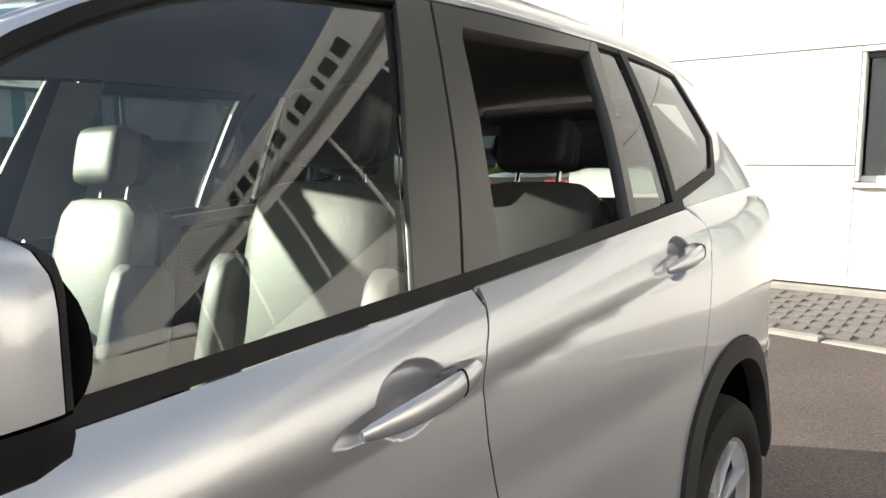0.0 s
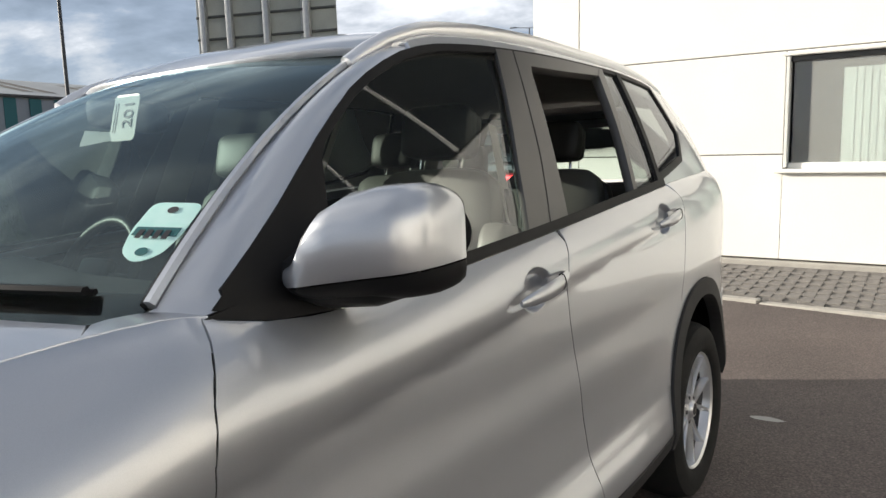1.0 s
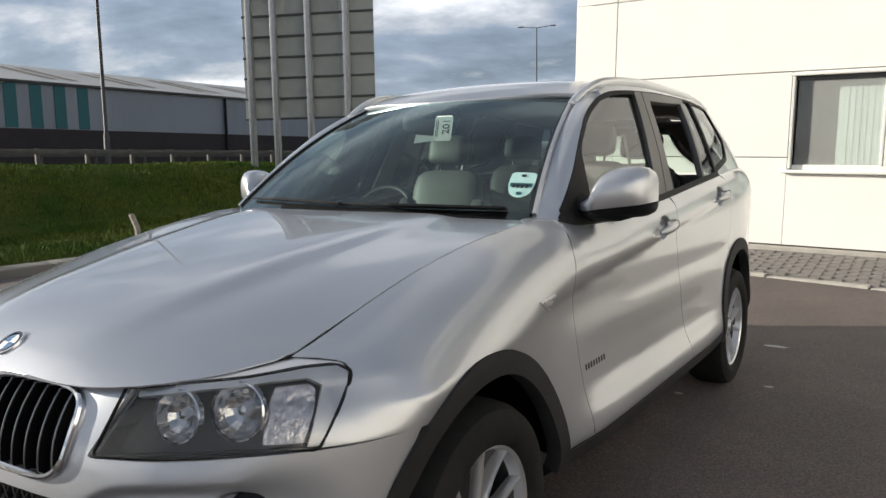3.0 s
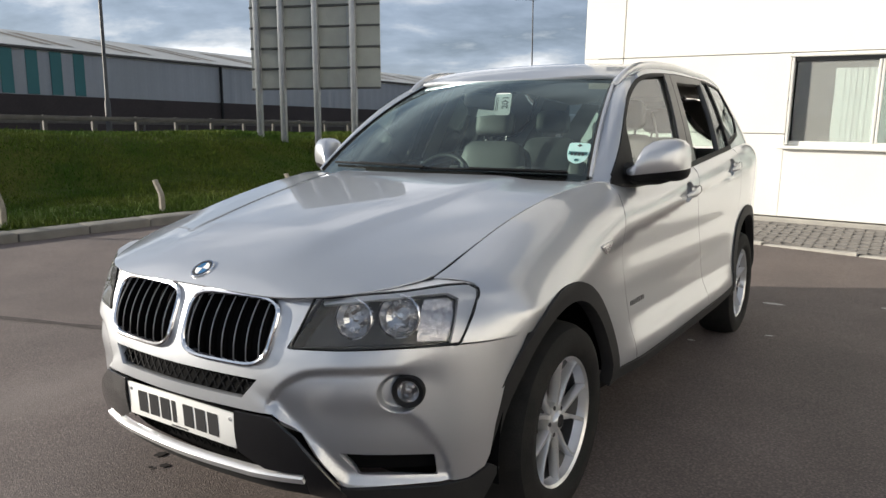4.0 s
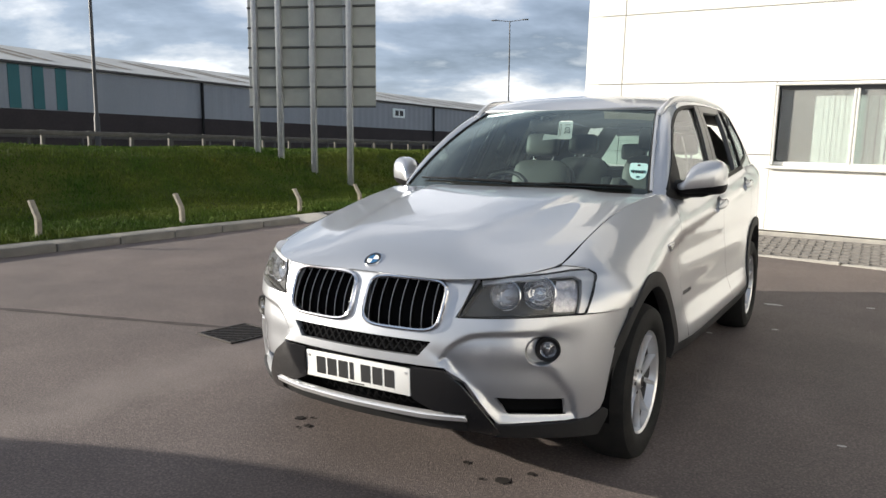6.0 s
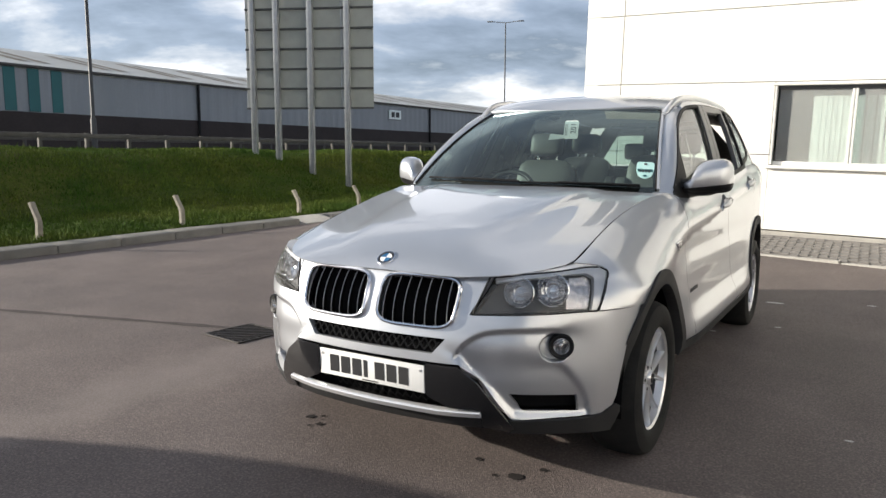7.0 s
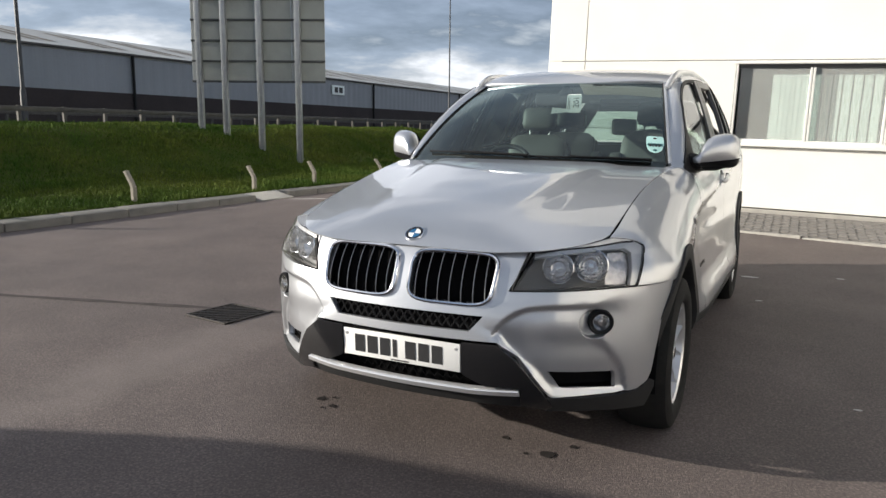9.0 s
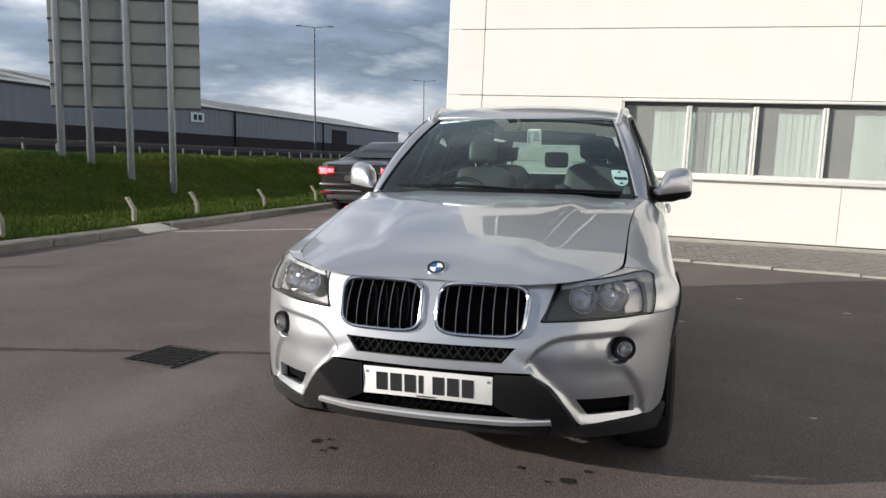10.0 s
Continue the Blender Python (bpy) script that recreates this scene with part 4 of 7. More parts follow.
    part("bottom_rail", block((w0, WALL_Y + 0.055, wz0 - 0.012), (w1, WALL_Y + 0.11, wz0 + 0.045), 0.006, 1), WINDOW_FRAME, win)
    part("top_rail", block((w0, WALL_Y + 0.055, wz1 - 0.05), (w1, WALL_Y + 0.11, wz1), 0.006, 1), PILLAR, win)
    bay = 0.90
    k = 0
    x = w0
    while x < w1 - 0.1:
        b = min(x + (bay + 0.02 if k == 0 else bay), w1)
        pane = part("pane", block((x + 0.03, WALL_Y + 0.080, wz0 + 0.04), (b - 0.03, WALL_Y + 0.086, wz1 - 0.045)), OFFICE_GLASS, win, smooth=False)
        pane.visible_shadow = False
        for s in (-0.034, 0.004):
            part("mullion", block((b + s, WALL_Y + 0.045, wz0 + 0.04), (b + s + 0.030, WALL_Y + 0.115, wz1 - 0.045), 0.005, 1), WINDOW_FRAME, win)
        y = WALL_Y + 0.18
        lo, hi = (x + (0.46, 0.04, 0.34, 0.42, 0.42)[k], b - 0.03)
        n = 7
        for j in range(n):
            xa = lo + (hi - lo) * j / n
            part("blind_slat", block((-0.050, -0.002, wz0 + 0.02), (0.050, 0.002, wz1 - 0.13), m=pose(xa + 0.03, y, 0, 0, 0, -5 + 2.5 * math.sin(3 * j + k))), BLIND, win, smooth=False)
        x, k = b, k + 1
    level = Matrix.Translation((0.435, 0, 0)) @ pose(0, 0, 0, 0, 1.4, 0) @ Matrix.Translation((-0.435, 0, 0))
    ob.matrix_world = win.matrix_world = level
    room = holder("office_room", "dim office behind the strip window", "room", kind="structure")
    part("back_wall", block((CORNER_X + 0.3, WALL_Y + 3.8, -0.1), (x1, WALL_Y + 3.9, 3.0)), ROOM, room, smooth=False)
    part("floor", block((CORNER_X + 0.3, WALL_Y + 0.31, 0.1), (x1, WALL_Y + 3.79, 0.2)), ROOM, room, smooth=False)
    part("ceiling", block((CORNER_X + 0.3, WALL_Y + 0.31, 2.7), (x1, WALL_Y + 3.79, 2.8)), ROOM, room, smooth=False)


office()


def showroom():
    """What stands on the near side of the yard; it is seen only as a reflection in the paint and the windows."""
    ob = holder("wall_showroom", "pale sunlit showroom wall across the yard", "wall", pose(13.0, 0, 0), kind="structure")
    part("wall", block((0, -14, 0), (6, 30, 6.2), 0.03, 1), FACADE, ob, smooth=False)
    part("parapet", block((-0.12, -14, 5.9), (0.0, 30, 6.3), 0.02, 1), FACADE_BAND, ob, "pale parapet", False)
    for y in (-9.0, 3.0):
        part("glass_bay", block((-0.05, y, 0.1), (0.0, y + 2.2, 2.6)), DARK_GLASS, ob, smooth=False)


showroom()


def surface_marks():
    line = tagged(mesh("line_marking", [(x, y, float(lie(x, y)) + 0.004) for x, y in ((-7.0, 7.28), (-3.2, 7.28), (-3.2, 7.38), (-7.0, 7.38))], [(0, 1, 2, 3)], LINE_PAINT, None, False), "thin worn white bay line on the tarmac", "line marking", kind="structure")
    rng = random.Random(5)
    spots = [(0.528, -0.590, 0.030), (0.603, -0.472, 0.017), (0.321, -0.515, 0.016), (-0.630, -0.507, 0.024), (-0.528, -0.560, 0.020), (-0.58, -0.47, 0.012), (0.45, -0.62, 0.012), (-0.56, -0.60, 0.010)]
    for x, y, r in spots:
        pts = [(x + r * (0.7 + 0.5 * rng.random()) * math.cos(a * 0.571), y + r * (0.7 + 0.5 * rng.random()) * math.sin(a * 0.571), 0.004) for a in range(11)]
        tagged(mesh("oil_spot", pts, [tuple(range(11))], STAIN, None, False), "small dark oil spot on the tarmac", "stain", "oil spots by the car", kind="structure")
    for x, y, r, s in ((1.016, 3.73, 0.034, 2.4), (0.748, 2.375, 0.020, 1.5), (1.749, 4.026, 0.028, 1.6), (1.145, 2.751, 0.020, 1.4), (1.684, 0.533, 0.014, 1.5), (2.6, 3.6, 0.024, 1.8)):
        pts = [(x + s * r * (0.7 + 0.4 * rng.random()) * math.cos(a * 0.698), y + r * (0.7 + 0.4 * rng.random()) * math.sin(a * 0.698), 0.006) for a in range(9)]
        tagged(mesh("leaf_scrap", pts, [tuple(range(9))], PALE_SCRAP, None, False), "pale flattened scrap lying on the tarmac", "litter", "scraps on the tarmac")
    # sunken seam in the tarmac that runs to the drain
    seam = [(-6.9 + 0.3 * k, 0.55 + 0.27 * (-4.42 + 0.3 * k), 0.003) for k in range(20)]
    verts, faces = [], []
    for k, (x, y, z) in enumerate(seam):
        w = 0.035 + 0.012 * math.sin(3.7 * k)
        verts += [(x, y - w, z), (x, y + w, z)]
        if k:
            faces.append((2 * k - 2, 2 * k, 2 * k + 1, 2 * k - 1))
    tagged(mesh("tarmac_seam", verts, faces, SEALER, None, False), "dark sealed seam in the tarmac leading to the drain", "seam", kind="structure")
    drain = holder("drain_cover", "square rusty iron drain grating with slanting bars in the tarmac", "drain", pose(-2.15, 0.515, 0.0, 0, 0, -8))
    h = 0.19
    # flat near-black plate paints the shade of the pit under the bars
    part("pit", block((-h, -h, 0.001), (h, h, 0.0035)), DARK, drain, smooth=False)
    for a, b in (((-h - 0.02, -h - 0.02), (h + 0.02, -h)), ((-h - 0.02, h), (h + 0.02, h + 0.02)), ((-h - 0.02, -h), (-h, h)), ((h, -h), (h + 0.02, h))):
        part("frame_bar", block((*a, 0.0), (*b, 0.012), 0.003, 1), IRON, drain, smooth=False)
    for k in range(-5, 6):
        off = 0.048 * k
        reach = h * math.sqrt(2) - abs(off) - 0.012
        part("bar", block((-reach, off - 0.011, 0.002), (reach, off + 0.011, 0.011), 0.003, 1, pose(0, 0, 0, 0, 0, 45)), IRON, drain, smooth=False)


surface_marks()

# ---- the silver car ----
AX_F, AX_R, HUB_Z = 0.0, 2.81, 0.338
R_F, R_R = 0.47, 0.505          # outer edges of the wheel-arch lips
IN_F, IN_R = 0.405, 0.44
car = holder("silver_suv", "silver five-door estate car with one rear window down, on tarmac", "car")


def belt_edge(y0, y1, n=14, drop=0.0):
    return [(y, float(BELT_Z(y)) - drop) for y in np.linspace(y0, y1, n)]


def sill_z(y):
    return 0.378 + 0.012 * y


# front wings
wing = [(float(nose(u, v)[1]) - 0.004, v) for u, v in ((0.960, 0.716), (0.980, 0.742), (1.012, 0.787), (1.048, 0.834), (1.058, 0.854))]
wing += [(-0.411, 0.866), (-0.420, 0.874), (-0.445, 0.880), (-0.467, 0.883)]
wing += belt_edge(-0.480, 0.60, 20) + [(0.66, 1.105), (0.635, 1.06), (0.605, 1.00), (0.588, 0.92), (0.592, 0.85), (0.60, 0.70), (0.622, 0.50), (0.64, sill_z(0.6))]
a_end = math.degrees(math.asin((sill_z(0.45) - HUB_Z) / R_F))
wing += [(AX_F + R_F * math.cos(radians(a)), HUB_Z + R_F * math.sin(radians(a))) for a in np.linspace(a_end, 127.5, 22)]


def wing_skin(y, z):
    """The flank, drawn in ahead of the wheel to meet the lamp and the bumper."""
    p = side(y, z)
    us = np.linspace(0.80, 1.30, 120)
    flat_y, flat_z = np.ravel(p[..., 1]), np.ravel(p[..., 2])
    x = np.ravel(p[..., 0]).copy()
    for k in range(len(x)):
        if flat_y[k] < -0.24:
            q = nose(us, np.full(120, flat_z[k]))
            n = float(np.interp(flat_y[k], q[:, 1], q[:, 0]))
            d = x[k] - n
            near = 0.5 * (x[k] + n - math.sqrt(d * d + 0.012 ** 2)) + 0.006
            w = min(1, max(0, (-0.24 - flat_y[k]) / 0.16))
            x[k] += (near - x[k]) * w * w * (3 - 2 * w)
    return np.stack([x.reshape(p.shape[:-1]), p[..., 1], p[..., 2]], -1)


both_sides("front_wing", wing, wing_skin, PAINT, car, step=0.035, gap=0.001)

# doors
door_f = [(0.66, 1.105)] + belt_edge(0.68, 1.70, 14, 0.004) + [(1.700, 1.10), (1.672, 1.05), (1.662, 1.01), (1.668, 0.90), (1.69, 0.80), (1.705, 0.60), (1.712, sill_z(1.7)), (0.64, sill_z(0.64))]
door_f += [(0.622, 0.50), (0.60, 0.70), (0.592, 0.85), (0.588, 0.92), (0.605, 1.00), (0.635, 1.06)]


def oval(u, v, cu, cv, a, b, tilt):
    c, s = math.cos(tilt), math.sin(tilt)
    du, dv = u - cu, v - cv
    p, q = (c * du + s * dv) / a, (-s * du + c * dv) / b
    return np.sqrt(p * p + q * q)


def scoop(cu, cv):
    """The hand recess behind a door handle."""
    def depth(u, v):
        r1 = oval(u, v, cu - 0.004, cv, 0.068, 0.047, 0.12)
        r2 = oval(u, v, cu - 0.002, cv - 0.002, 0.137, 0.019, 0.12)
        f1 = np.clip((1.10 - r1) / 0.20, 0, 1)
        f2 = np.clip((1.15 - r2) / 0.30, 0, 1)
        f1, f2 = f1 * f1 * (3 - 2 * f1), f2 * f2 * (3 - 2 * f2)
        return np.maximum(0.030 * f1 * (0.55 + 0.45 * np.clip(1 - r1 * 0.6, 0, 1)), 0.012 * f2)
    return depth


HANDLE_F, HANDLE_R = (1.505, 1.012), (2.445, 1.102)
def handle_zone(cu, cv):
    return ((0, cu - 0.16, cu + 0.16, 0.0042), (1, cv - 0.065, cv + 0.065, 0.0036))


doors = both_sides("front_door", door_f, side, PAINT, car, step=0.025, dish=scoop(*HANDLE_F), fine=handle_zone(*HANDLE_F))

door_r = [(1.700, 1.10)] + belt_edge(1.715, 2.62, 12, 0.004) + [(2.66, 1.16), (2.665, 1.10), (2.635, 1.02), (2.60, 0.93), (2.55, 0.80)]
door_r += [(AX_R + R_R * math.cos(radians(a)), HUB_Z + R_R * math.sin(radians(a))) for a in np.linspace(121, 173, 12)]
door_r += [(1.712, sill_z(1.7)), (1.705, 0.60), (1.69, 0.80), (1.668, 0.90), (1.662, 1.01), (1.672, 1.05)]
doors_r = both_sides("rear_door", door_r, side, PAINT, car, step=0.025, dish=scoop(*HANDLE_R), fine=handle_zone(*HANDLE_R))

# dark seams between the panels
def seam(name, line, parent):
    arr = np.array(line)
    ts = np.linspace(0, len(arr) - 1, 5 * len(arr))
    us, vs = np.interp(ts, range(len(arr)), arr[:, 0]), np.interp(ts, range(len(arr)), arr[:, 1])
    for s in (1, -1):
        part(name, sweep([(s * (p[0] - 0.0022), p[1], p[2]) for p in side(us, vs)], 0.0022, 6), TRIM, parent)


seam("door_seam", [(0.635, 1.06), (0.605, 1.00), (0.588, 0.92), (0.592, 0.85), (0.60, 0.70), (0.622, 0.50), (0.64, sill_z(0.64))], car)
seam("door_seam", [(1.700, 1.122), (1.700, 1.10), (1.672, 1.05), (1.662, 1.01), (1.668, 0.90), (1.69, 0.80), (1.705, 0.60), (1.712, sill_z(1.7))], car)
seam("door_seam", [(2.66, 1.16), (2.665, 1.10), (2.635, 1.02), (2.60, 0.93), (2.55, 0.80)], car)

# rear quarters
quarter = [(2.66, 1.16)] + belt_edge(2.64, 3.58, 12) + [(3.58, 1.0), (3.57, 0.72), (3.42, 0.71)]
quarter += [(AX_R + R_R * math.cos(radians(a)), HUB_Z + R_R * math.sin(radians(a))) for a in np.linspace(47, 121, 20)]
quarter += [(2.55, 0.80), (2.60, 0.93), (2.635, 1.02), (2.665, 1.10)]
both_sides("rear_quarter", quarter, side, PAINT, car, step=0.05)


def door_handle(cu, cv, door, flip):
    n = 18
    pts, rad = [], []
    for k in range(n + 1):
        t = k / n
        u = cu - 0.118 + 0.240 * t
        v = cv - 0.013 + 0.028 * t
        base = side(np.array([u]), np.array([v]))[0]
        out = 0.006 + 0.030 * math.sin(math.pi * min(1, 0.12 + 0.80 * t)) ** 0.6
        pts.append((base[0] + out - 0.006, u, v))
        rad.append(0.0205 * (0.22 + 0.78 * math.sin(math.pi * (0.015 + 0.86 * t)) ** 0.55))
    bm = sweep(pts, rad, 12, 0.55)
    if flip:
        bmesh.ops.scale(bm, vec=(-1, 1, 1), verts=bm.verts)
    h = part("handle", bm, PAINT, door, "silver bar handle")
    cap_at = pts[-5]
    bm = sweep([(cap_at[0], cap_at[1] - 0.0012, cap_at[2]), (cap_at[0], cap_at[1] + 0.0012, cap_at[2])], 0.0212, 12, 0.58)
    if flip:
        bmesh.ops.scale(bm, vec=(-1, 1, 1), verts=bm.verts)
    part("handle_joint", bm, TRIM, h)


for k in (0, 1):
    door_handle(*HANDLE_F, doors[k], k)
    door_handle(*HANDLE_R, doors_r[k], k)

# near-black inner sheets put shade behind the panel gaps
core = [(-0.40, 0.80)] + belt_edge(-0.40, 3.55, 30, 0.03) + [(3.55, 0.72), (3.40, 0.70)]
core += [(AX_R + 0.515 * math.cos(radians(a)), HUB_Z + 0.515 * math.sin(radians(a))) for a in np.linspace(45, 172, 20)]
core += [(2.2, 0.36), (0.6, 0.36)] + [(AX_F + 0.48 * math.cos(radians(a)), HUB_Z + 0.48 * math.sin(radians(a))) for a in np.linspace(5, 130, 20)]
both_sides("gap_shade_sheet", core, side, DARK, car, step=0.08, lift=-0.035, depth=0, gap=0)

# sills and arch lips in grey plastic
sill = [(y, sill_z(y) - 0.004) for y in np.linspace(0.47, 2.34, 14)] + [(2.34, 0.350), (0.47, 0.330)]
# near-black strip set in for the shade below the sill
both_sides("sill_shade_strip", [(0.42, 0.345), (2.36, 0.365), (2.36, 0.24), (0.42, 0.235)], side, DARK, car, step=0.1, lift=-0.045, depth=0, gap=0)
both_sides("sill_cladding", sill, side, PLASTIC, car, step=0.06, lift=0.004, label="dark grey plastic sill cladding")


def arch_lip(ax, r_out, r_in, a0, a1, extra):
    ring = [(ax + r_out * math.cos(radians(a)), HUB_Z + r_out * math.sin(radians(a))) for a in np.linspace(a0, a1, 30)]
    ring += extra
    ring += [(ax + r_in * math.cos(radians(a)), HUB_Z + r_in * math.sin(radians(a))) for a in np.linspace(a1 + 2, a0 - 2, 30)]
    both_sides("wheel_arch_lip", ring, wing_skin if ax < 1 else side, PLASTIC, car, step=0.06, lift=0.010, depth=0.05, gap=0.001, label="dark grey plastic wheel-arch lip")


arch_lip(AX_F, R_F, IN_F, 1, 176, [(-0.455, 0.30), (-0.425, 0.26)])
arch_lip(AX_R, R_R, IN_R, 4, 179, [])
# wheel wells carry their shade as a near-black colour
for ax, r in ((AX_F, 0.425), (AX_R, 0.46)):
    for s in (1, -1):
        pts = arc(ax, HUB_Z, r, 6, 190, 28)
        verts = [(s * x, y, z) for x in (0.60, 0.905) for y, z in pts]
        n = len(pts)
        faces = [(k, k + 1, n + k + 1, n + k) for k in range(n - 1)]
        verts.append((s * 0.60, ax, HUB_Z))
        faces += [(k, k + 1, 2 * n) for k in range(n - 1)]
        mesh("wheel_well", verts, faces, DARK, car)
# underbody coloured near-black to hold its own shade
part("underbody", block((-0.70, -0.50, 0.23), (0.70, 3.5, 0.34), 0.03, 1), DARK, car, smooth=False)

# bonnet
edge = [(y, float(BELT_X(y))) for y in np.linspace(-0.46, 0.50, 16)]
front_edge = [(-0.788 + 0.291 * (abs(x) / 0.70) ** 4.7, x) for x in np.linspace(-0.695, 0.695, 31)]
back_edge = [(0.395 + 0.14 * (x / 0.74) ** 2, x) for x in np.linspace(0.735, -0.735, 15)]
bonnet_line = front_edge + [(y, x) for y, x in edge] + back_edge + [(y, -x) for y, x in edge[::-1]]
bonnet = panel("bonnet", bonnet_line, hood, PAINT, car, step=0.022, gap=0.0018, depth=0.005)
both_sides("wing_corner", [(0.498, 0.777), (0.536, 0.739), (0.560, 0.737), (0.626, 0.752), (0.670, 0.812), (0.60, 0.798), (0.55, 0.788)], hood, PAINT, car, step=0.03, gap=0, lift=0.001)
scuttle = [(0.40 + 0.14 * (x / 0.74) ** 2, x) for x in np.linspace(-0.76, 0.76, 13)] + [(0.60 + 0.10 * (x / 0.74) ** 2, x) for x in np.linspace(0.78, -0.78, 13)]
panel("scuttle", scuttle, lambda y, x: hood(y, x * 0.96) * (0, 1, 1) + np.stack([x, 0 * y, 0 * y - 0.02], -1), TRIM, car, step=0.08, label="black scuttle panel")

# front bumper skin, cut round lamps, grilles and intakes
def kidney_point(angle):
    c, q = math.cos(angle), math.sin(angle)
    c, q = math.copysign(abs(c) ** 0.42, c), math.copysign(abs(q) ** 0.42, q)
    return (0.209 + 0.176 * c + 0.016 * q * max(c, 0), 0.738 + 0.0925 * q)


KID = [kidney_point(2 * math.pi * k / 48) for k in range(48)]
INTAKE = [(0.55, 0.435), (0.95, 0.435), (0.95, 0.315), (0.62, 0.315)]


def brow(u):
    """Lower edge of the headlamps and kidneys line."""
    return 0.712 - 0.012 * np.clip((0.9 - abs(u)) / 0.5, 0, 1)


top_line = [(u, float(brow(u))) for u in np.linspace(1.00, 0.445, 9)]
# half of the nose skin: round the headlamp, the black centre and the mesh slot
cheek = [(0.0, 0.846), (0.20, 0.846), (0.40, 0.843), (0.46, 0.844), (0.522, 0.843), (0.482, 0.776), (0.437, 0.704)][::1] + top_line[::-1]
cheek += [(1.10, 0.712), (1.215, 0.712), (1.150, 0.64), (1.100, 0.56), (1.068, 0.46), (1.052, 0.37), (1.035, 0.335), (0.985, 0.308), (0.90, 0.299), (0.62, 0.297), (0.603, 0.306), (0.478, 0.458), (0.40, 0.512), (0.0, 0.512), (0.0, 0.546), (0.292, 0.546), (0.345, 0.605), (0.0, 0.609)]


SHELF = curve((0.0, 0.20), (0.30, 0.36), (0.386, 0.545), (0.435, 0.603), (0.512, 0.639), (0.60, 0.648), (0.73, 0.650), (0.86, 0.647), (0.92, 0.642), (1.3, 0.64))
CREASE = curve((0.0, 0.535), (0.60, 0.538), (0.745, 0.532), (0.809, 0.506), (0.868, 0.445), (0.915, 0.368), (0.936, 0.30), (0.98, 0.20), (1.3, 0.0))
LEDGE = curve((0.0, 0.66), (0.40, 0.535), (0.45, 0.474), (0.50, 0.426), (0.537, 0.396), (0.589, 0.341), (0.627, 0.315), (0.885, 0.304), (1.3, 0.30))


def step_up(x):
    return 1 / (1 + np.exp(-np.clip(x, -40, 40)))


def face_relief(u, v):
    """The hollow under its crisp shelf, the deeper scoop above the lip, and the dish of the fog lamp."""
    a = np.abs(u)
    upper_tier = step_up((SHELF(a) - v) / (0.0035 + 0.020 * np.clip((a - 0.78) / 0.14, 0, 1))) * step_up((0.935 - a) / 0.030)
    lower_tier = step_up((CREASE(a) - v) / (0.007 + 0.014 * np.clip((0.80 - a) / 0.15, 0, 1)))
    lip = step_up((v - LEDGE(a)) / 0.009)
    d = (0.015 * upper_tier + 0.020 * lower_tier) * lip
    r = oval(a, v, 0.779, 0.583, 0.067, 0.058, 0.0)
    k = np.clip((1 - r) / 0.22, 0, 1)
    return d + 0.030 * k * k * (3 - 2 * k)


MOUTH = rounded([(0.592, 0.396), (0.886, 0.383), (0.8955, 0.316), (0.655, 0.326)], 0.008, 3)


def flipped(outline):
    return [(-u, v) for u, v in outline]


outer = cheek[:cheek.index((0.0, 0.512))]
outer = outer + [(-u, v) for u, v in outer[:0:-1]]
slot_hole = [(-0.292, 0.546), (0.292, 0.546), (0.345, 0.606), (-0.345, 0.606)]
panel("front_bumper", outer, nose, PAINT, car, step=0.010, dish=face_relief, gap=0.0015, depth=0.028, fine=((0, 0.705, 0.853, 0.005), (0, -0.853, -0.705, 0.005), (1, 0.52, 0.66, 0.004)), holes=(KID, flipped(KID), slot_hole, MOUTH, flipped(MOUTH)))
# near-black sheets stand for the shade inside the grille and slot openings
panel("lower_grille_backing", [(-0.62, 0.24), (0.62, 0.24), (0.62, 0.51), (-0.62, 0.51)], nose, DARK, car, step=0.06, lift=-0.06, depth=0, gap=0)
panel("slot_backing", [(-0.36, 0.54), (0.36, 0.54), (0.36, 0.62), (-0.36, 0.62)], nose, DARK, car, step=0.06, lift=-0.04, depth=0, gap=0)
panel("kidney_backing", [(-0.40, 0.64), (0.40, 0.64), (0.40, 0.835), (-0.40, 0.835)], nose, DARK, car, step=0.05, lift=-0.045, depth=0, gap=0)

# black lower centre with its plate field
for flip in (False, True):
    panel("bumper_insert", [(0.265, 0.506), (0.40, 0.506), (0.473, 0.452), (0.60, 0.298), (0.63, 0.262), (0.60, 0.245), (0.49, 0.262), (0.485, 0.335), (0.36, 0.335), (0.28, 0.37), (0.265, 0.38)], nose, GLOSS, car, step=0.03, lift=0.004, mirror=flip, label="black bumper insert beside the plate")
    panel("bumper_lip", [(0.60, 0.300), (0.90, 0.298), (0.99, 0.308), (1.05, 0.34), (1.09, 0.32), (1.04, 0.225), (0.60, 0.238)], nose, PLASTIC, car, step=0.04, lift=0.002, mirror=flip, label="dark plastic lower lip")
    # near-black sheet behind the mouth, its shade given as colour
    panel("intake_backing", INTAKE, nose, DARK, car, step=0.04, lift=-0.066, gap=0, mirror=flip, label="near-black backing that gives the corner intake its shade")
panel("bumper_insert_centre", [(-0.265, 0.506), (0.265, 0.506), (0.265, 0.375), (-0.265, 0.375)], nose, GLOSS, car, step=0.04, lift=-0.052)
panel("skid_strip", [(-0.485, 0.332), (-0.30, 0.325), (0.30, 0.325), (0.485, 0.332), (0.492, 0.312), (0.30, 0.304), (-0.30, 0.304), (-0.492, 0.312)], nose, SATIN, car, step=0.04, lift=0.014, depth=0.03, label="bright silver skid strip under the grille")
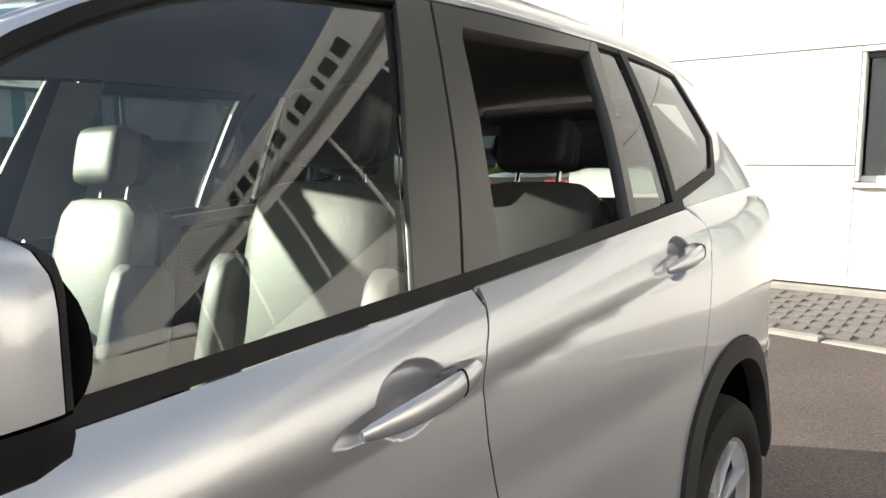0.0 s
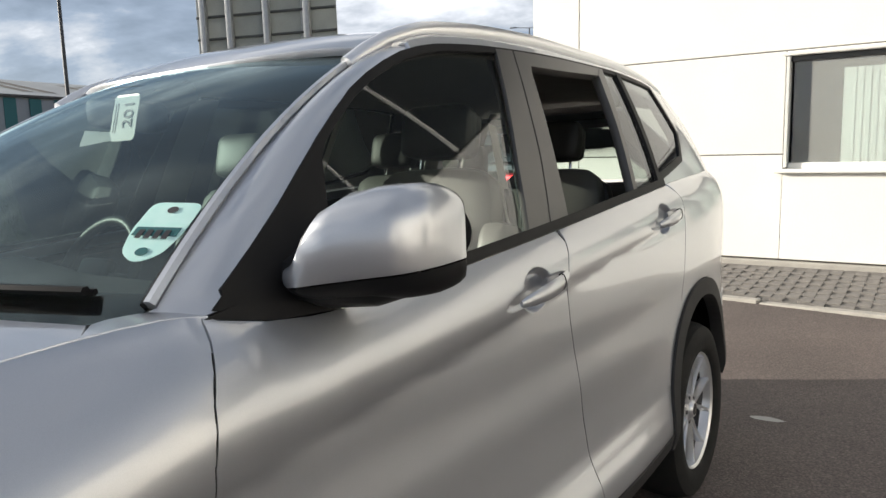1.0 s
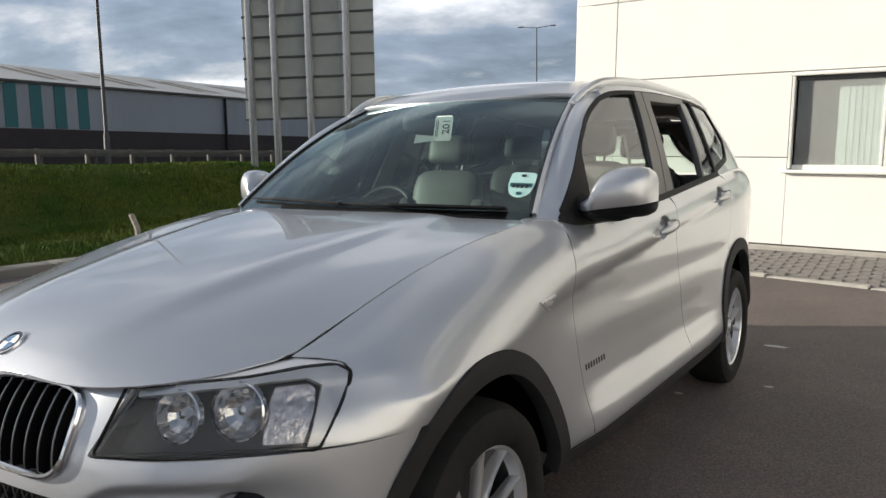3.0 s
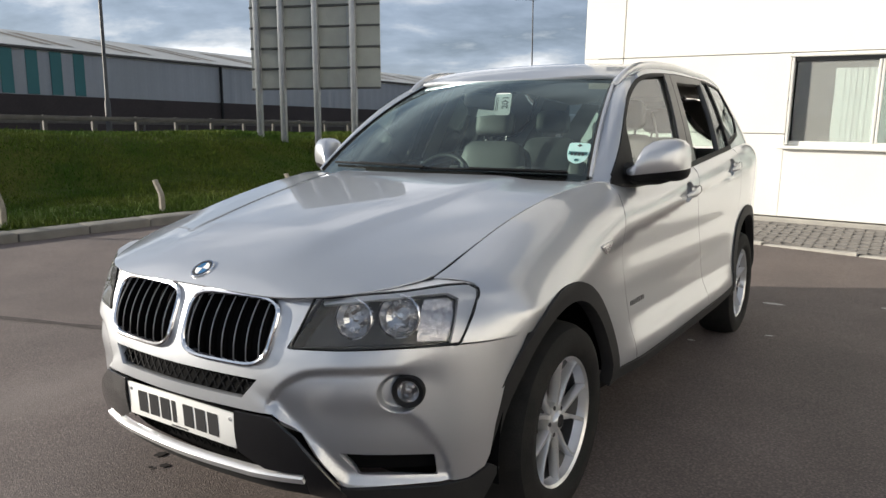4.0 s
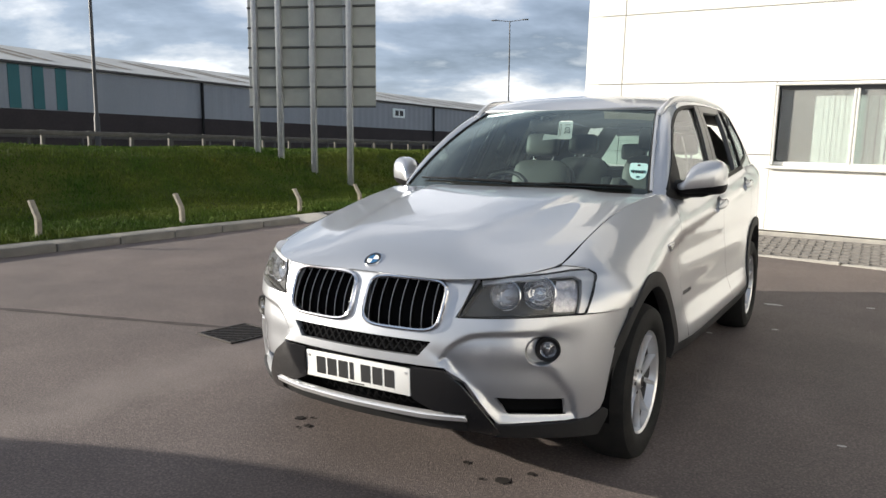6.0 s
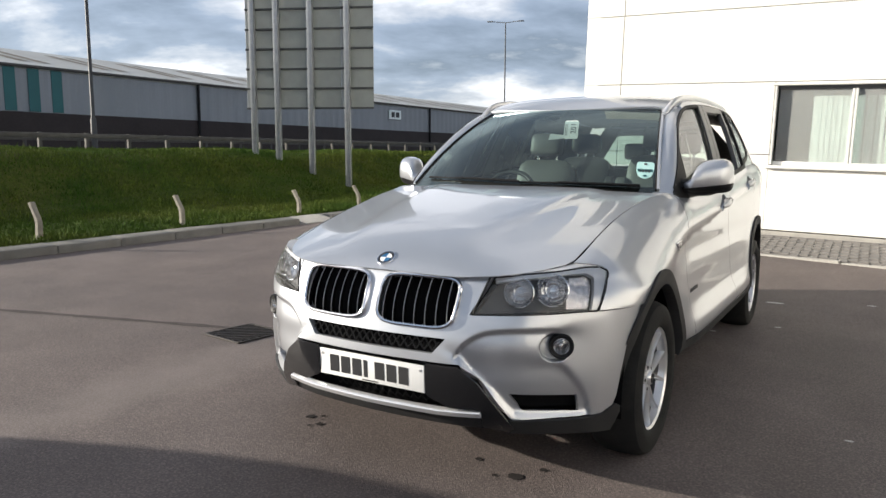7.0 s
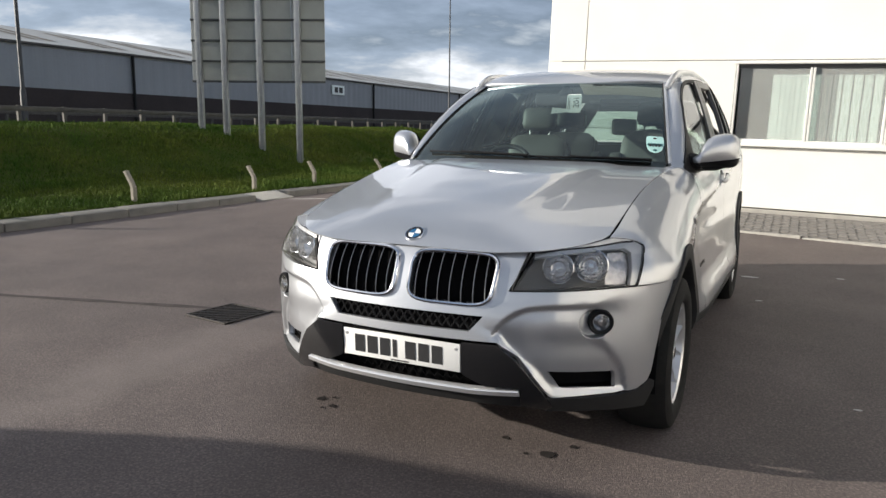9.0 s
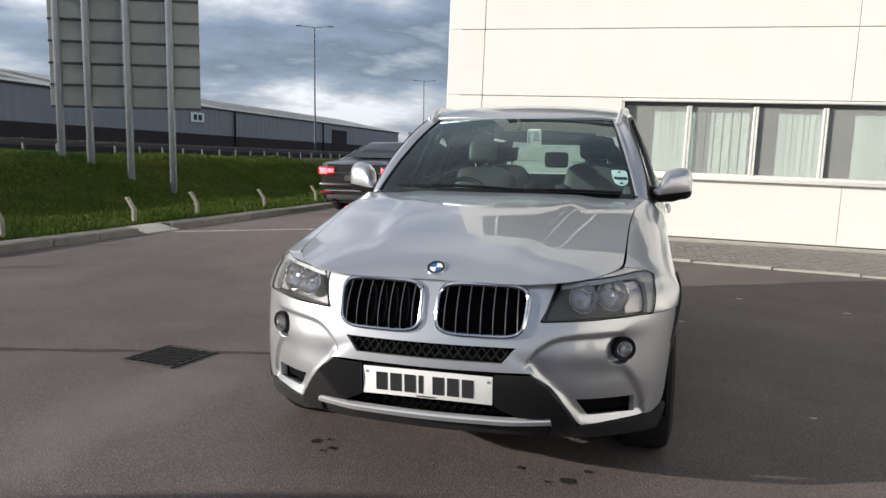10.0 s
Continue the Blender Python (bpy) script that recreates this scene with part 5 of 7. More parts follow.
panel("lower_lip_centre", [(-0.60, 0.294), (0.60, 0.294), (0.60, 0.245), (-0.60, 0.245)], nose, PLASTIC, car, step=0.05, lift=-0.006)


def lattice(name, outline, lift, pitch, slant, thick, parent, mat):
    """A diamond mesh of thin crossed bars inside an outline of the nose."""
    us, vs = [p[0] for p in outline], [p[1] for p in outline]
    u0, u1, v0, v1 = min(us), max(us), min(vs), max(vs)
    bars = []
    for s in (1, -1):
        k = u0 - 0.3
        while k < u1 + 0.3:
            run = [(k + s * slant * (v - v0), v) for v in np.linspace(v0, v1, 4)]
            run = [(u, v) for u, v in run if u0 <= u <= u1]
            if len(run) > 1:
                arr = np.array(run)
                p = nose(arr[:, 0], arr[:, 1])
                bars.append(sweep([(q[0], q[1] - lift, q[2]) for q in p], thick, 5))
            k += pitch
    return part(name, merge(*bars), mat, parent, "black diamond mesh")


lattice("mesh_grille", [(-0.315, 0.552), (0.315, 0.606)], -0.018, 0.036, 0.75, 0.0032, car, TRIM)
lattice("lower_mesh_grille", [(-0.36, 0.335), (0.36, 0.385)], -0.04, 0.036, 0.75, 0.0026, car, DARK)


def kidney(flip):
    s = -1 if flip else 1
    arr = np.array(KID)
    p = nose(arr[:, 0], arr[:, 1])
    frame_bm = sweep([(s * q[0], q[1] - 0.006, q[2]) for q in p], 0.0085, 8, 1.0, True, up=(0, 1, 0))
    ob = part("kidney_grille", frame_bm, CHROME, car, "chrome-framed kidney grille with black upright bars")
    def reach(u):
        return 0.090 * (1 - min(1, abs(u - 0.209) / 0.182) ** 4.76) ** 0.21
    for k in range(7):
        u = 0.0665 + 0.0475 * k
        vs = np.linspace(0.738 - reach(u), 0.738 + reach(u), 8)
        q = nose(np.full(8, u) + 0.02 * (vs - 0.74), vs)
        bar = sweep([(s * a[0], a[1] + 0.008 - 0.012 * math.sin(math.pi * i / 7), a[2]) for i, a in enumerate(q)], 0.012, 8, 0.15, up=(0, 1, 0))
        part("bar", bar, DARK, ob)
        front = sweep([(s * a[0], a[1] - 0.0045 - 0.012 * math.sin(math.pi * i / 7), a[2]) for i, a in enumerate(q)], 0.0020, 5)
        part("bar_edge", front, GRILLE_EDGE, ob)


kidney(False)
kidney(True)


def emblem(at, normal, r):
    m = Matrix.Translation(at) @ Vector(normal).to_track_quat("Z", "Y").to_matrix().to_4x4()
    ob = part("badge", lathe([(0, 0.004), (r * 0.72, 0.004), (r * 0.76, 0.007), (r * 0.96, 0.006), (r, 0.0), (r, -0.006)], 28, m), GLOSS, car, "round badge with blue and white quarters")
    for k in range(4):
        pts = [(0, 0)] + [(0.68 * r * math.cos(radians(a)), 0.68 * r * math.sin(radians(a))) for a in np.linspace(90 * k, 90 * k + 90, 8)]
        bm = bmesh.new()
        bm.faces.new([bm.verts.new(m @ Vector((*p, 0.0052))) for p in pts])
        part("badge_field", bm, EMBLEM_BLUE if k % 2 else EMBLEM_WHITE, ob, smooth=False)
    part("badge_ring", lathe([(r * 0.93, 0.0062), (r * 1.03, 0.006), (r * 1.05, 0.0), (r * 0.9, 0.0)], 28, m, True), CHROME, ob)


emblem((0, -0.735, 0.877), (0, -0.55, 0.83), 0.038)

# headlamps
HEAD = rounded([(0.445, 0.703), (0.536, 0.845), (0.62, 0.853), (0.70, 0.859), (0.86, 0.870), (0.95, 0.876), (1.030, 0.874), (1.057, 0.858), (1.048, 0.832), (1.012, 0.785), (0.980, 0.740), (0.960, 0.714)], 0.014, 3)


def headlamp(flip):
    s = -1 if flip else 1
    ob = panel("headlamp", HEAD, nose, LAMP_GREY, car, step=0.04, lift=-0.074, depth=0, gap=0, mirror=flip, label="clear headlamp with twin round reflectors")
    lens = panel("lens", HEAD, nose, LAMP_GLASS, ob, step=0.03, lift=0.002, depth=0.004, gap=0.003, mirror=flip)
    lens.visible_shadow = False
    panel("bezel", [(0.532, 0.838), (0.62, 0.847), (0.70, 0.853), (0.86, 0.864), (0.95, 0.870), (1.026, 0.868), (1.050, 0.855), (1.042, 0.832), (1.007, 0.787), (0.975, 0.742), (0.957, 0.718), (0.932, 0.718), (0.948, 0.755), (0.968, 0.800), (0.985, 0.834), (0.95, 0.852), (0.86, 0.851), (0.72, 0.842), (0.56, 0.827), (0.532, 0.823)], nose, BEZEL, ob, step=0.04, lift=-0.007, depth=0.02, gap=0, mirror=flip, label="silver bezel strip")
    for u, v, r in ((0.634, 0.788, 0.056), (0.772, 0.796, 0.061)):
        c = nose(np.array([u]), np.array([v]))[0]
        d = nose(np.array([u + 0.01]), np.array([v]))[0] - nose(np.array([u - 0.01]), np.array([v]))[0]
        out = Vector((d[1], -d[0], 0)).normalized()
        out = (out * 0.55 + Vector((0.12, -0.9, 0.30))).normalized()
        c = Vector(c) - out * 0.030
        out.x, c.x = s * out.x, s * c.x
        m = Matrix.Translation(c) @ out.to_track_quat("Z", "Y").to_matrix().to_4x4()
        dish = part("reflector", lathe([(r * 0.22, -0.034), (r * 0.5, -0.028), (r * 0.75, -0.017), (r * 0.9, -0.004), (r * 0.97, 0.004)], 14, m), LAMP_DISH, ob, "round mirrored reflector", False)
        part("bulb_cap", lathe([(0, -0.010), (r * 0.16, -0.012), (r * 0.24, -0.018), (r * 0.26, -0.034)], 16, m), LAMP_DISH, dish)
        part("reflector_ring", lathe([(r * 0.985, 0.007), (r * 1.045, 0.005), (r * 1.05, -0.010), (r * 0.97, -0.003)], 28, m, True), CHROME, ob)
    panel("turn_lamp", [(0.832, 0.726), (0.926, 0.725), (0.944, 0.760), (0.966, 0.804), (0.975, 0.830), (0.958, 0.845), (0.872, 0.845), (0.846, 0.795)], nose, INDICATOR, ob, step=0.02, lift=-0.030, depth=0.01, gap=0.0015, mirror=flip, label="clear faceted indicator")
    # the lamp's top rolls back to the bonnet's edge
    tops = curve((0.530, 0.844), (0.62, 0.853), (0.70, 0.859), (0.86, 0.870), (0.95, 0.876), (1.03, 0.874), (1.055, 0.862))
    us = np.linspace(0.533, 1.046, 16)
    low = nose(us, tops(us) - 0.002)
    xs = np.concatenate([np.linspace(0.476, 0.690, 12), np.full(4, 0.690)])
    ys = -0.788 + 0.291 * (xs / 0.70) ** 4.7
    high = hood(ys, xs) + (0, 0.014, -0.003)
    back = side(np.array([-0.474, -0.462, -0.445, -0.416]), np.array([0.884, 0.882, 0.879, 0.872])) + (-0.002, 0.004, -0.003)
    high[12:] = back
    verts = [(s * a[0], a[1], a[2]) for a in low] + [(s * a[0], a[1], a[2]) for a in high]
    mesh("lamp_brow", verts, [(k, k + 1, 17 + k, 16 + k) if not flip else (16 + k, 17 + k, k + 1, k) for k in range(15)], BEZEL, ob, label="silver strip along the top of the lamp")
    # one black seal round the lamp, along the edges of bonnet and wing
    outer_end = max(range(len(HEAD)), key=lambda k: HEAD[k][0])
    inner_end = next(k for k, p in enumerate(HEAD) if p[1] > 0.83)
    arr = np.array(HEAD[outer_end:] + HEAD[:inner_end])
    loop = [tuple(a) for a in high] + [tuple(a) for a in nose(arr[:, 0], arr[:, 1])]
    part("seal", sweep([(s * a[0], a[1], a[2]) for a in loop], 0.0042, 6, 1.0, True), TRIM, ob)


headlamp(False)
headlamp(True)


def fog_lamp(flip):
    s = -1 if flip else 1
    c = nose(np.array([0.790]), np.array([0.587]))[0]
    out = Vector((s * 0.42, -0.9, 0.02)).normalized()
    m = Matrix.Translation((s * c[0], c[1] + 0.016, c[2])) @ out.to_track_quat("Z", "Y").to_matrix().to_4x4() @ Matrix.Scale(0.84, 4)
    ob = part("fog_lamp", lathe([(0.034, -0.03), (0.037, 0.000), (0.052, 0.006), (0.057, -0.002), (0.057, -0.03)], 28, m), TRIM, car, "round fog lamp with a black ring")
    part("reflector", lathe([(0.004, -0.024), (0.02, -0.02), (0.032, -0.006), (0.036, 0.001)], 24, m), LAMP_DISH, ob)
    part("bulb_cap", lathe([(0, -0.004), (0.010, -0.008), (0.012, -0.02)], 14, m), LAMP_DISH, ob)
    lens = part("lens", lathe([(0, 0.006), (0.02, 0.005), (0.040, 0.001)], 24, m), LAMP_GLASS, ob)
    lens.visible_shadow = False


fog_lamp(False)
fog_lamp(True)


def number_plate():
    m = pose(0.0, -0.852, 0.438, 3, 0, 0)
    ob = part("number_plate", block((-0.26, -0.004, -0.0555), (0.26, 0.004, 0.0555), 0.002, 2, m), PLATE_WHITE, car, "white number plate with plain dark bars")
    x = -0.205
    for k in range(7):
        w = 0.018 if k == 3 else 0.046
        part("plate_bar", block((x, -0.0058, -0.036), (x + w, -0.0042, 0.036), 0, 1, m), INK, ob, smooth=False)
        x += w + (0.038 if k == 3 else 0.012)
    for x in (-0.243, 0.243):
        part("screw_cap", lathe([(0, 0.003), (0.006, 0.002), (0.007, 0)], 10, m @ pose(x, -0.004, 0.035, 90, 0, 0)), SATIN, ob)
    part("plate_mark", block((-0.04, -0.0056, -0.051), (0.04, -0.0043, -0.046), 0, 1, m), LAMP_GREY, ob, smooth=False)


number_plate()

# side repeaters and script on the doors
for flip in (False, True):
    rep = panel("side_repeater", rounded([(0.312, 0.890), (0.432, 0.897), (0.376, 0.852)], 0.010, 3), side, SATIN, car, step=0.03, lift=0.006, depth=0.01, gap=0, mirror=flip, label="small chrome-edged side repeater")
    panel("repeater_lens", rounded([(0.330, 0.884), (0.412, 0.889), (0.375, 0.860)], 0.006, 3), side, INDICATOR, rep, step=0.03, lift=0.009, depth=0.004, gap=0, mirror=flip)
    for k in range(8):
        a = 0.645 + 0.0225 * k
        panel("badge_letter", [(a + 0.003, 0.600), (a + 0.0125, 0.600), (a + 0.0135, 0.619), (a + 0.004, 0.619)], side, LAMP_GREY, car, step=0.05, lift=0.002, depth=0.002, gap=0, mirror=flip)

# ---- glasshouse ----
DLO = curve((0.70, 1.130), (0.78, 1.195), (0.86, 1.262), (0.95, 1.338), (1.03, 1.398), (1.10, 1.448), (1.24, 1.522), (1.37, 1.570), (1.5, 1.595), (1.8, 1.615), (2.1, 1.622), (2.5, 1.622), (2.8, 1.612), (3.05, 1.592), (3.2, 1.56))


def foot(y):
    return float(BELT_Z(y)) + 0.017


_gy, _gz = np.meshgrid(np.linspace(0.92, 1.85, 20), np.linspace(1.13, 1.57, 20))


def glass_terms(y, z):
    return np.stack([1 + 0 * y, y, z, y * y, y * z, z * z], -1)


GLASS_FIT = np.linalg.lstsq(glass_terms(_gy.ravel(), _gz.ravel()), upper(_gy.ravel(), _gz.ravel())[:, 0], rcond=None)[0]


def glass_skin(y, z):
    """The front door glass: one even curve through the window opening."""
    y, z = np.asarray(y, float), np.asarray(z, float)
    return np.stack([glass_terms(y, z) @ GLASS_FIT, y, z], -1)


win_f = [(0.905, foot(0.905))] + [(y, foot(y)) for y in (1.2, 1.4)] + [(1.572, foot(1.572)), (1.617, 1.293), (1.69, 1.475), (1.742, float(DLO(1.742)))] + [(y, float(DLO(y))) for y in np.linspace(1.68, 1.03, 12)] + [(0.975, 1.33)]
both_sides("front_side_window", win_f, glass_skin, SIDE_GLASS, car, step=0.06, lift=-0.010, depth=0.004, gap=0, label="clear front door glass")
both_sides("mirror_sail", [(0.68, 1.108), (0.74, 1.090), (0.83, 1.083), (0.905, foot(0.905) - 0.010), (0.975, 1.33), (1.03, 1.398), (0.95, 1.338), (0.86, 1.262), (0.78, 1.195)], upper, TRIM, car, step=0.06, lift=0.001, gap=0, label="black corner panel behind the mirror")
both_sides("window_strip", [(y, float(BELT_Z(y)) - 0.006) for y in np.linspace(0.66, 2.62, 18)] + [(y, foot(y) + 0.002) for y in np.linspace(2.62, 0.72, 18)], upper, TRIM, car, step=0.08, lift=0.007, gap=0, label="black belt moulding")
pillar_b1 = [(1.572, foot(1.572)), (1.683, foot(1.683)), (1.741, 1.317), (1.779, 1.455), (1.828, float(DLO(1.83))), (1.742, float(DLO(1.742))), (1.69, 1.475), (1.617, 1.293)]
pillar_b2 = [(1.691, foot(1.691)), (1.795, foot(1.795)), (1.82, 1.29), (1.853, 1.425), (1.885, 1.556), (1.90, 1.578), (1.905, float(DLO(1.9))), (1.836, float(DLO(1.836))), (1.787, 1.455), (1.749, 1.317)]
both_sides("door_pillar_trim", pillar_b1, upper, PILLAR, car, step=0.06, lift=0.006, gap=0, label="satin dark pillar trim")
both_sides("door_pillar_trim", pillar_b2, upper, PILLAR, car, step=0.06, lift=0.006, gap=0, label="satin dark pillar trim")
# rear door: open window, fixed pane, quarter light
both_sides("window_header", [(1.90, 1.579), (2.10, 1.581), (2.40, 1.592), (2.442, float(DLO(2.44)))] + [(y, float(DLO(y))) for y in (2.3, 2.15, 2.0)] + [(1.907, float(DLO(1.9)))], upper, PILLAR, car, step=0.06, lift=0.005, gap=0, depth=0.03)
both_sides("window_divider", [(2.305, foot(2.305)), (2.335, foot(2.335)), (2.350, 1.273), (2.388, 1.417), (2.470, float(DLO(2.47))), (2.444, float(DLO(2.444))), (2.402, 1.592), (2.385, 1.54), (2.358, 1.417), (2.320, 1.273)], upper, PILLAR, car, step=0.06, lift=0.006, gap=0, depth=0.03)
both_sides("rear_fixed_pane", [(2.335, foot(2.335)), (2.556, 1.232), (2.601, float(DLO(2.6))), (2.470, float(DLO(2.47))), (2.388, 1.417), (2.350, 1.273)], upper, PRIVACY, car, step=0.06, lift=-0.004, depth=0.004, gap=0, label="small fixed rear door glass")
both_sides("rear_door_frame", [(2.556, 1.206), (2.592, 1.214), (2.640, float(DLO(2.64))), (2.601, float(DLO(2.6)))], upper, TRIM, car, step=0.06, lift=0.006, gap=0, depth=0.03)
both_sides("rear_quarter_light", rounded([(2.590, 1.243), (2.95, 1.305), (3.070, 1.400), (3.010, 1.588), (2.640, 1.612)], 0.03, 4), upper, PRIVACY, car, step=0.06, lift=-0.002, depth=0.004, gap=0, label="dark rear quarter glass")
# the far rear window is up
far = panel("rear_side_window", [(1.795, foot(1.795)), (2.305, foot(2.305)), (2.320, 1.273), (2.358, 1.417), (2.402, 1.592), (1.90, 1.579), (1.853, 1.425)], upper, PRIVACY, car, step=0.06, lift=-0.006, depth=0.004, gap=0, mirror=True, label="raised rear door glass")

# roof rail band above the windows, and rear pillar
band = [(y, float(DLO(y)) + 0.004) for y in np.linspace(1.38, 3.03, 22)] + [(y, float(ROOF_Z(y)) - 0.001) for y in np.linspace(3.05, 1.38, 22)]
both_sides("roof_side", band, upper, PAINT, car, step=0.06, gap=0)
SEAL = curve((0.68, 0.002), (0.76, 0.008), (0.86, 0.014), (1.3, 0.014), (1.65, 0.012), (1.9, 0.010), (3.2, 0.010))
both_sides("window_seal", [(y, float(DLO(y)) - float(SEAL(y))) for y in np.linspace(0.70, 3.02, 34)] + [(y, float(DLO(y)) + 0.006) for y in np.linspace(3.02, 0.70, 34)], upper, TRIM, car, step=0.08, lift=0.004, gap=0)
rear_pillar = [(2.585, 1.206)] + [(y, float(BELT_Z(y)) - 0.002) for y in np.linspace(2.66, 3.62, 8)] + [(3.56, 1.38), (3.46, float(ROOF_Z(3.46))), (3.05, float(ROOF_Z(3.05))), (3.03, 1.598), (3.085, 1.402), (2.958, 1.292), (2.588, 1.227)]
both_sides("rear_pillar", rear_pillar, upper, PAINT, car, step=0.06, gap=0)
both_sides("quarter_seal", [(2.585, 1.222), (2.958, 1.288), (3.090, 1.402), (3.032, 1.600), (3.004, 1.592), (3.064, 1.404), (2.946, 1.310), (2.585, 1.248)], upper, TRIM, car, step=0.06, lift=0.005, gap=0)


def a_pillar(flip):
    """From the screen's edge round to the front of the door windows."""
    n, k = 26, 7
    verts, faces = [], []
    ts = np.linspace(0, 1, n)
    ys = 0.665 + (1.385 - 0.665) * ts ** 1.06
    outer = upper(ys, np.array([float(DLO(y)) if y > 0.71 else float(BELT_Z(y)) + (y - 0.665) * 0.3 for y in ys]))
    inner = screen(np.full(n, 0.748), 0.005 + 0.985 * ts)
    for i in range(n):
        d = outer[i] - inner[i]
        nrm = np.cross(d, np.array([-0.2, 0.8, 0.5]))
        nrm = nrm / np.linalg.norm(nrm)
        nrm = nrm if nrm[0] - nrm[1] > 0 else -nrm
        for j in range(k + 1):
            t = j / k
            b = 0.014 * 4 * t * (1 - t) * min(1, i / 5)
            verts.append(inner[i] + d * t + nrm * b)
    # the top of the pillar runs on under the roof's edge
    tuck_in, tuck_out = roof(np.array([1.43]), np.array([0.585]))[0] - (0, 0, 0.024), upper(np.array([1.47]), np.array([float(DLO(1.47)) + 0.004]))[0] - (0.006, 0, 0)
    for j in range(k + 1):
        verts.append(tuck_in + (tuck_out - tuck_in) * j / k)
    base = hood(np.linspace(0.575, 0.655, k + 1), np.linspace(0.740, 0.806, k + 1)) + (0, 0, -0.012)
    verts = [p for p in base] + verts
    for i in range(n + 1):
        for j in range(k):
            a = i * (k + 1) + j
            faces.append((a, a + 1, a + k + 2, a + k + 1))
    s = -1 if flip else 1
    verts = [(s * v[0], v[1], v[2]) for v in verts]
    bm = bmesh.new()
    vs = [bm.verts.new(v) for v in verts]
    for f in faces:
        bm.faces.new([vs[q] for q in f])
    part("windscreen_pillar", bm, PAINT, car)
    seam_line = [inner[i] + (outer[i] - inner[i]) * 0.34 + np.array([0.004, -0.006, 0.004]) for i in range(7, n)]
    part("pillar_seam", sweep([(s * a[0], a[1], a[2]) for a in seam_line], 0.0026, 6), TRIM, car, "dark line along the windscreen pillar")
    q = screen(np.full(n, 0.742), 0.005 + 0.985 * ts)
    part("screen_strip", sweep([(s * a[0], a[1] - 0.004, a[2] + 0.004) for a in q], 0.010, 6), PAINT, car)
    q = screen(np.full(n, 0.732), 0.005 + 0.985 * ts)
    part("screen_seal", sweep([(s * a[0], a[1] - 0.002, a[2] + 0.002) for a in q], 0.006, 6), TRIM, car)


a_pillar(False)
a_pillar(True)

def head_edge(x):
    """The upper edge of the windscreen, bowed under the roof."""
    return 0.962 + 0.045 * (x / 0.735) ** 2


windscreen = panel("windscreen", [(x, -0.04) for x in np.linspace(-0.735, 0.735, 9)] + [(x, head_edge(x)) for x in np.linspace(0.735, -0.735, 15)], screen, SCREEN_GLASS, car, step=0.06, depth=0.003, gap=0, label="clear windscreen with a dark edge band")
windscreen.visible_shadow = False
for a, b in ((0.925, None), (-0.04, 0.035)):
    low = [(x, a if b else head_edge(x) - 0.030) for x in np.linspace(-0.735, 0.735, 15)]
    panel("screen_band", low + [(x, b or head_edge(x)) for x in np.linspace(0.735, -0.735, 15)], screen, GLOSS, windscreen, step=0.06, lift=-0.004, depth=0, gap=0)
for s in (1, -1):
    panel("screen_band", [(s * 0.717, 0.035), (s * 0.735, 0.035), (s * 0.735, 0.962), (s * 0.717, 0.962)], screen, GLOSS, windscreen, step=0.06, lift=-0.004, depth=0, gap=0)

roof_line = [(1.190 + 0.13 * (x / 0.60) ** 2, x) for x in np.linspace(-0.600, 0.600, 15)] + [(y, float(ROOF_X(y)) - 0.002) for y in np.linspace(1.40, 3.46, 16)] + [(3.60, 0.50), (3.63, 0.25), (3.64, 0), (3.63, -0.25), (3.60, -0.50)] + [(y, -float(ROOF_X(y)) + 0.002) for y in np.linspace(3.46, 1.40, 16)]
panel("roof", roof_line, roof, PAINT, car, step=0.06, gap=0, depth=0.02)
panel("headliner", roof_line, roof, LINING, car, step=0.12, gap=0.02, depth=0, lift=-0.045)


def roof_rail(flip):
    s = -1 if flip else 1
    pts = []
    for k, y in enumerate(np.linspace(1.235, 3.36, 36)):
        t = k / 35
        rise = 0.002 + 0.012 * min(1, 4.2 * t, 4.2 * (1 - t)) ** 0.7
        x = float(ROOF_X(y)) - 0.03 - 0.01 * math.sin(math.pi * t)
        base = float(roof(np.array([y]), np.array([x]))[0][2])
        pts.append((s * x, y, base + rise))
    part("roof_rail", sweep(pts, 0.020, 10, 0.85), SATIN, car, "silver raised roof rail")


roof_rail(False)
roof_rail(True)


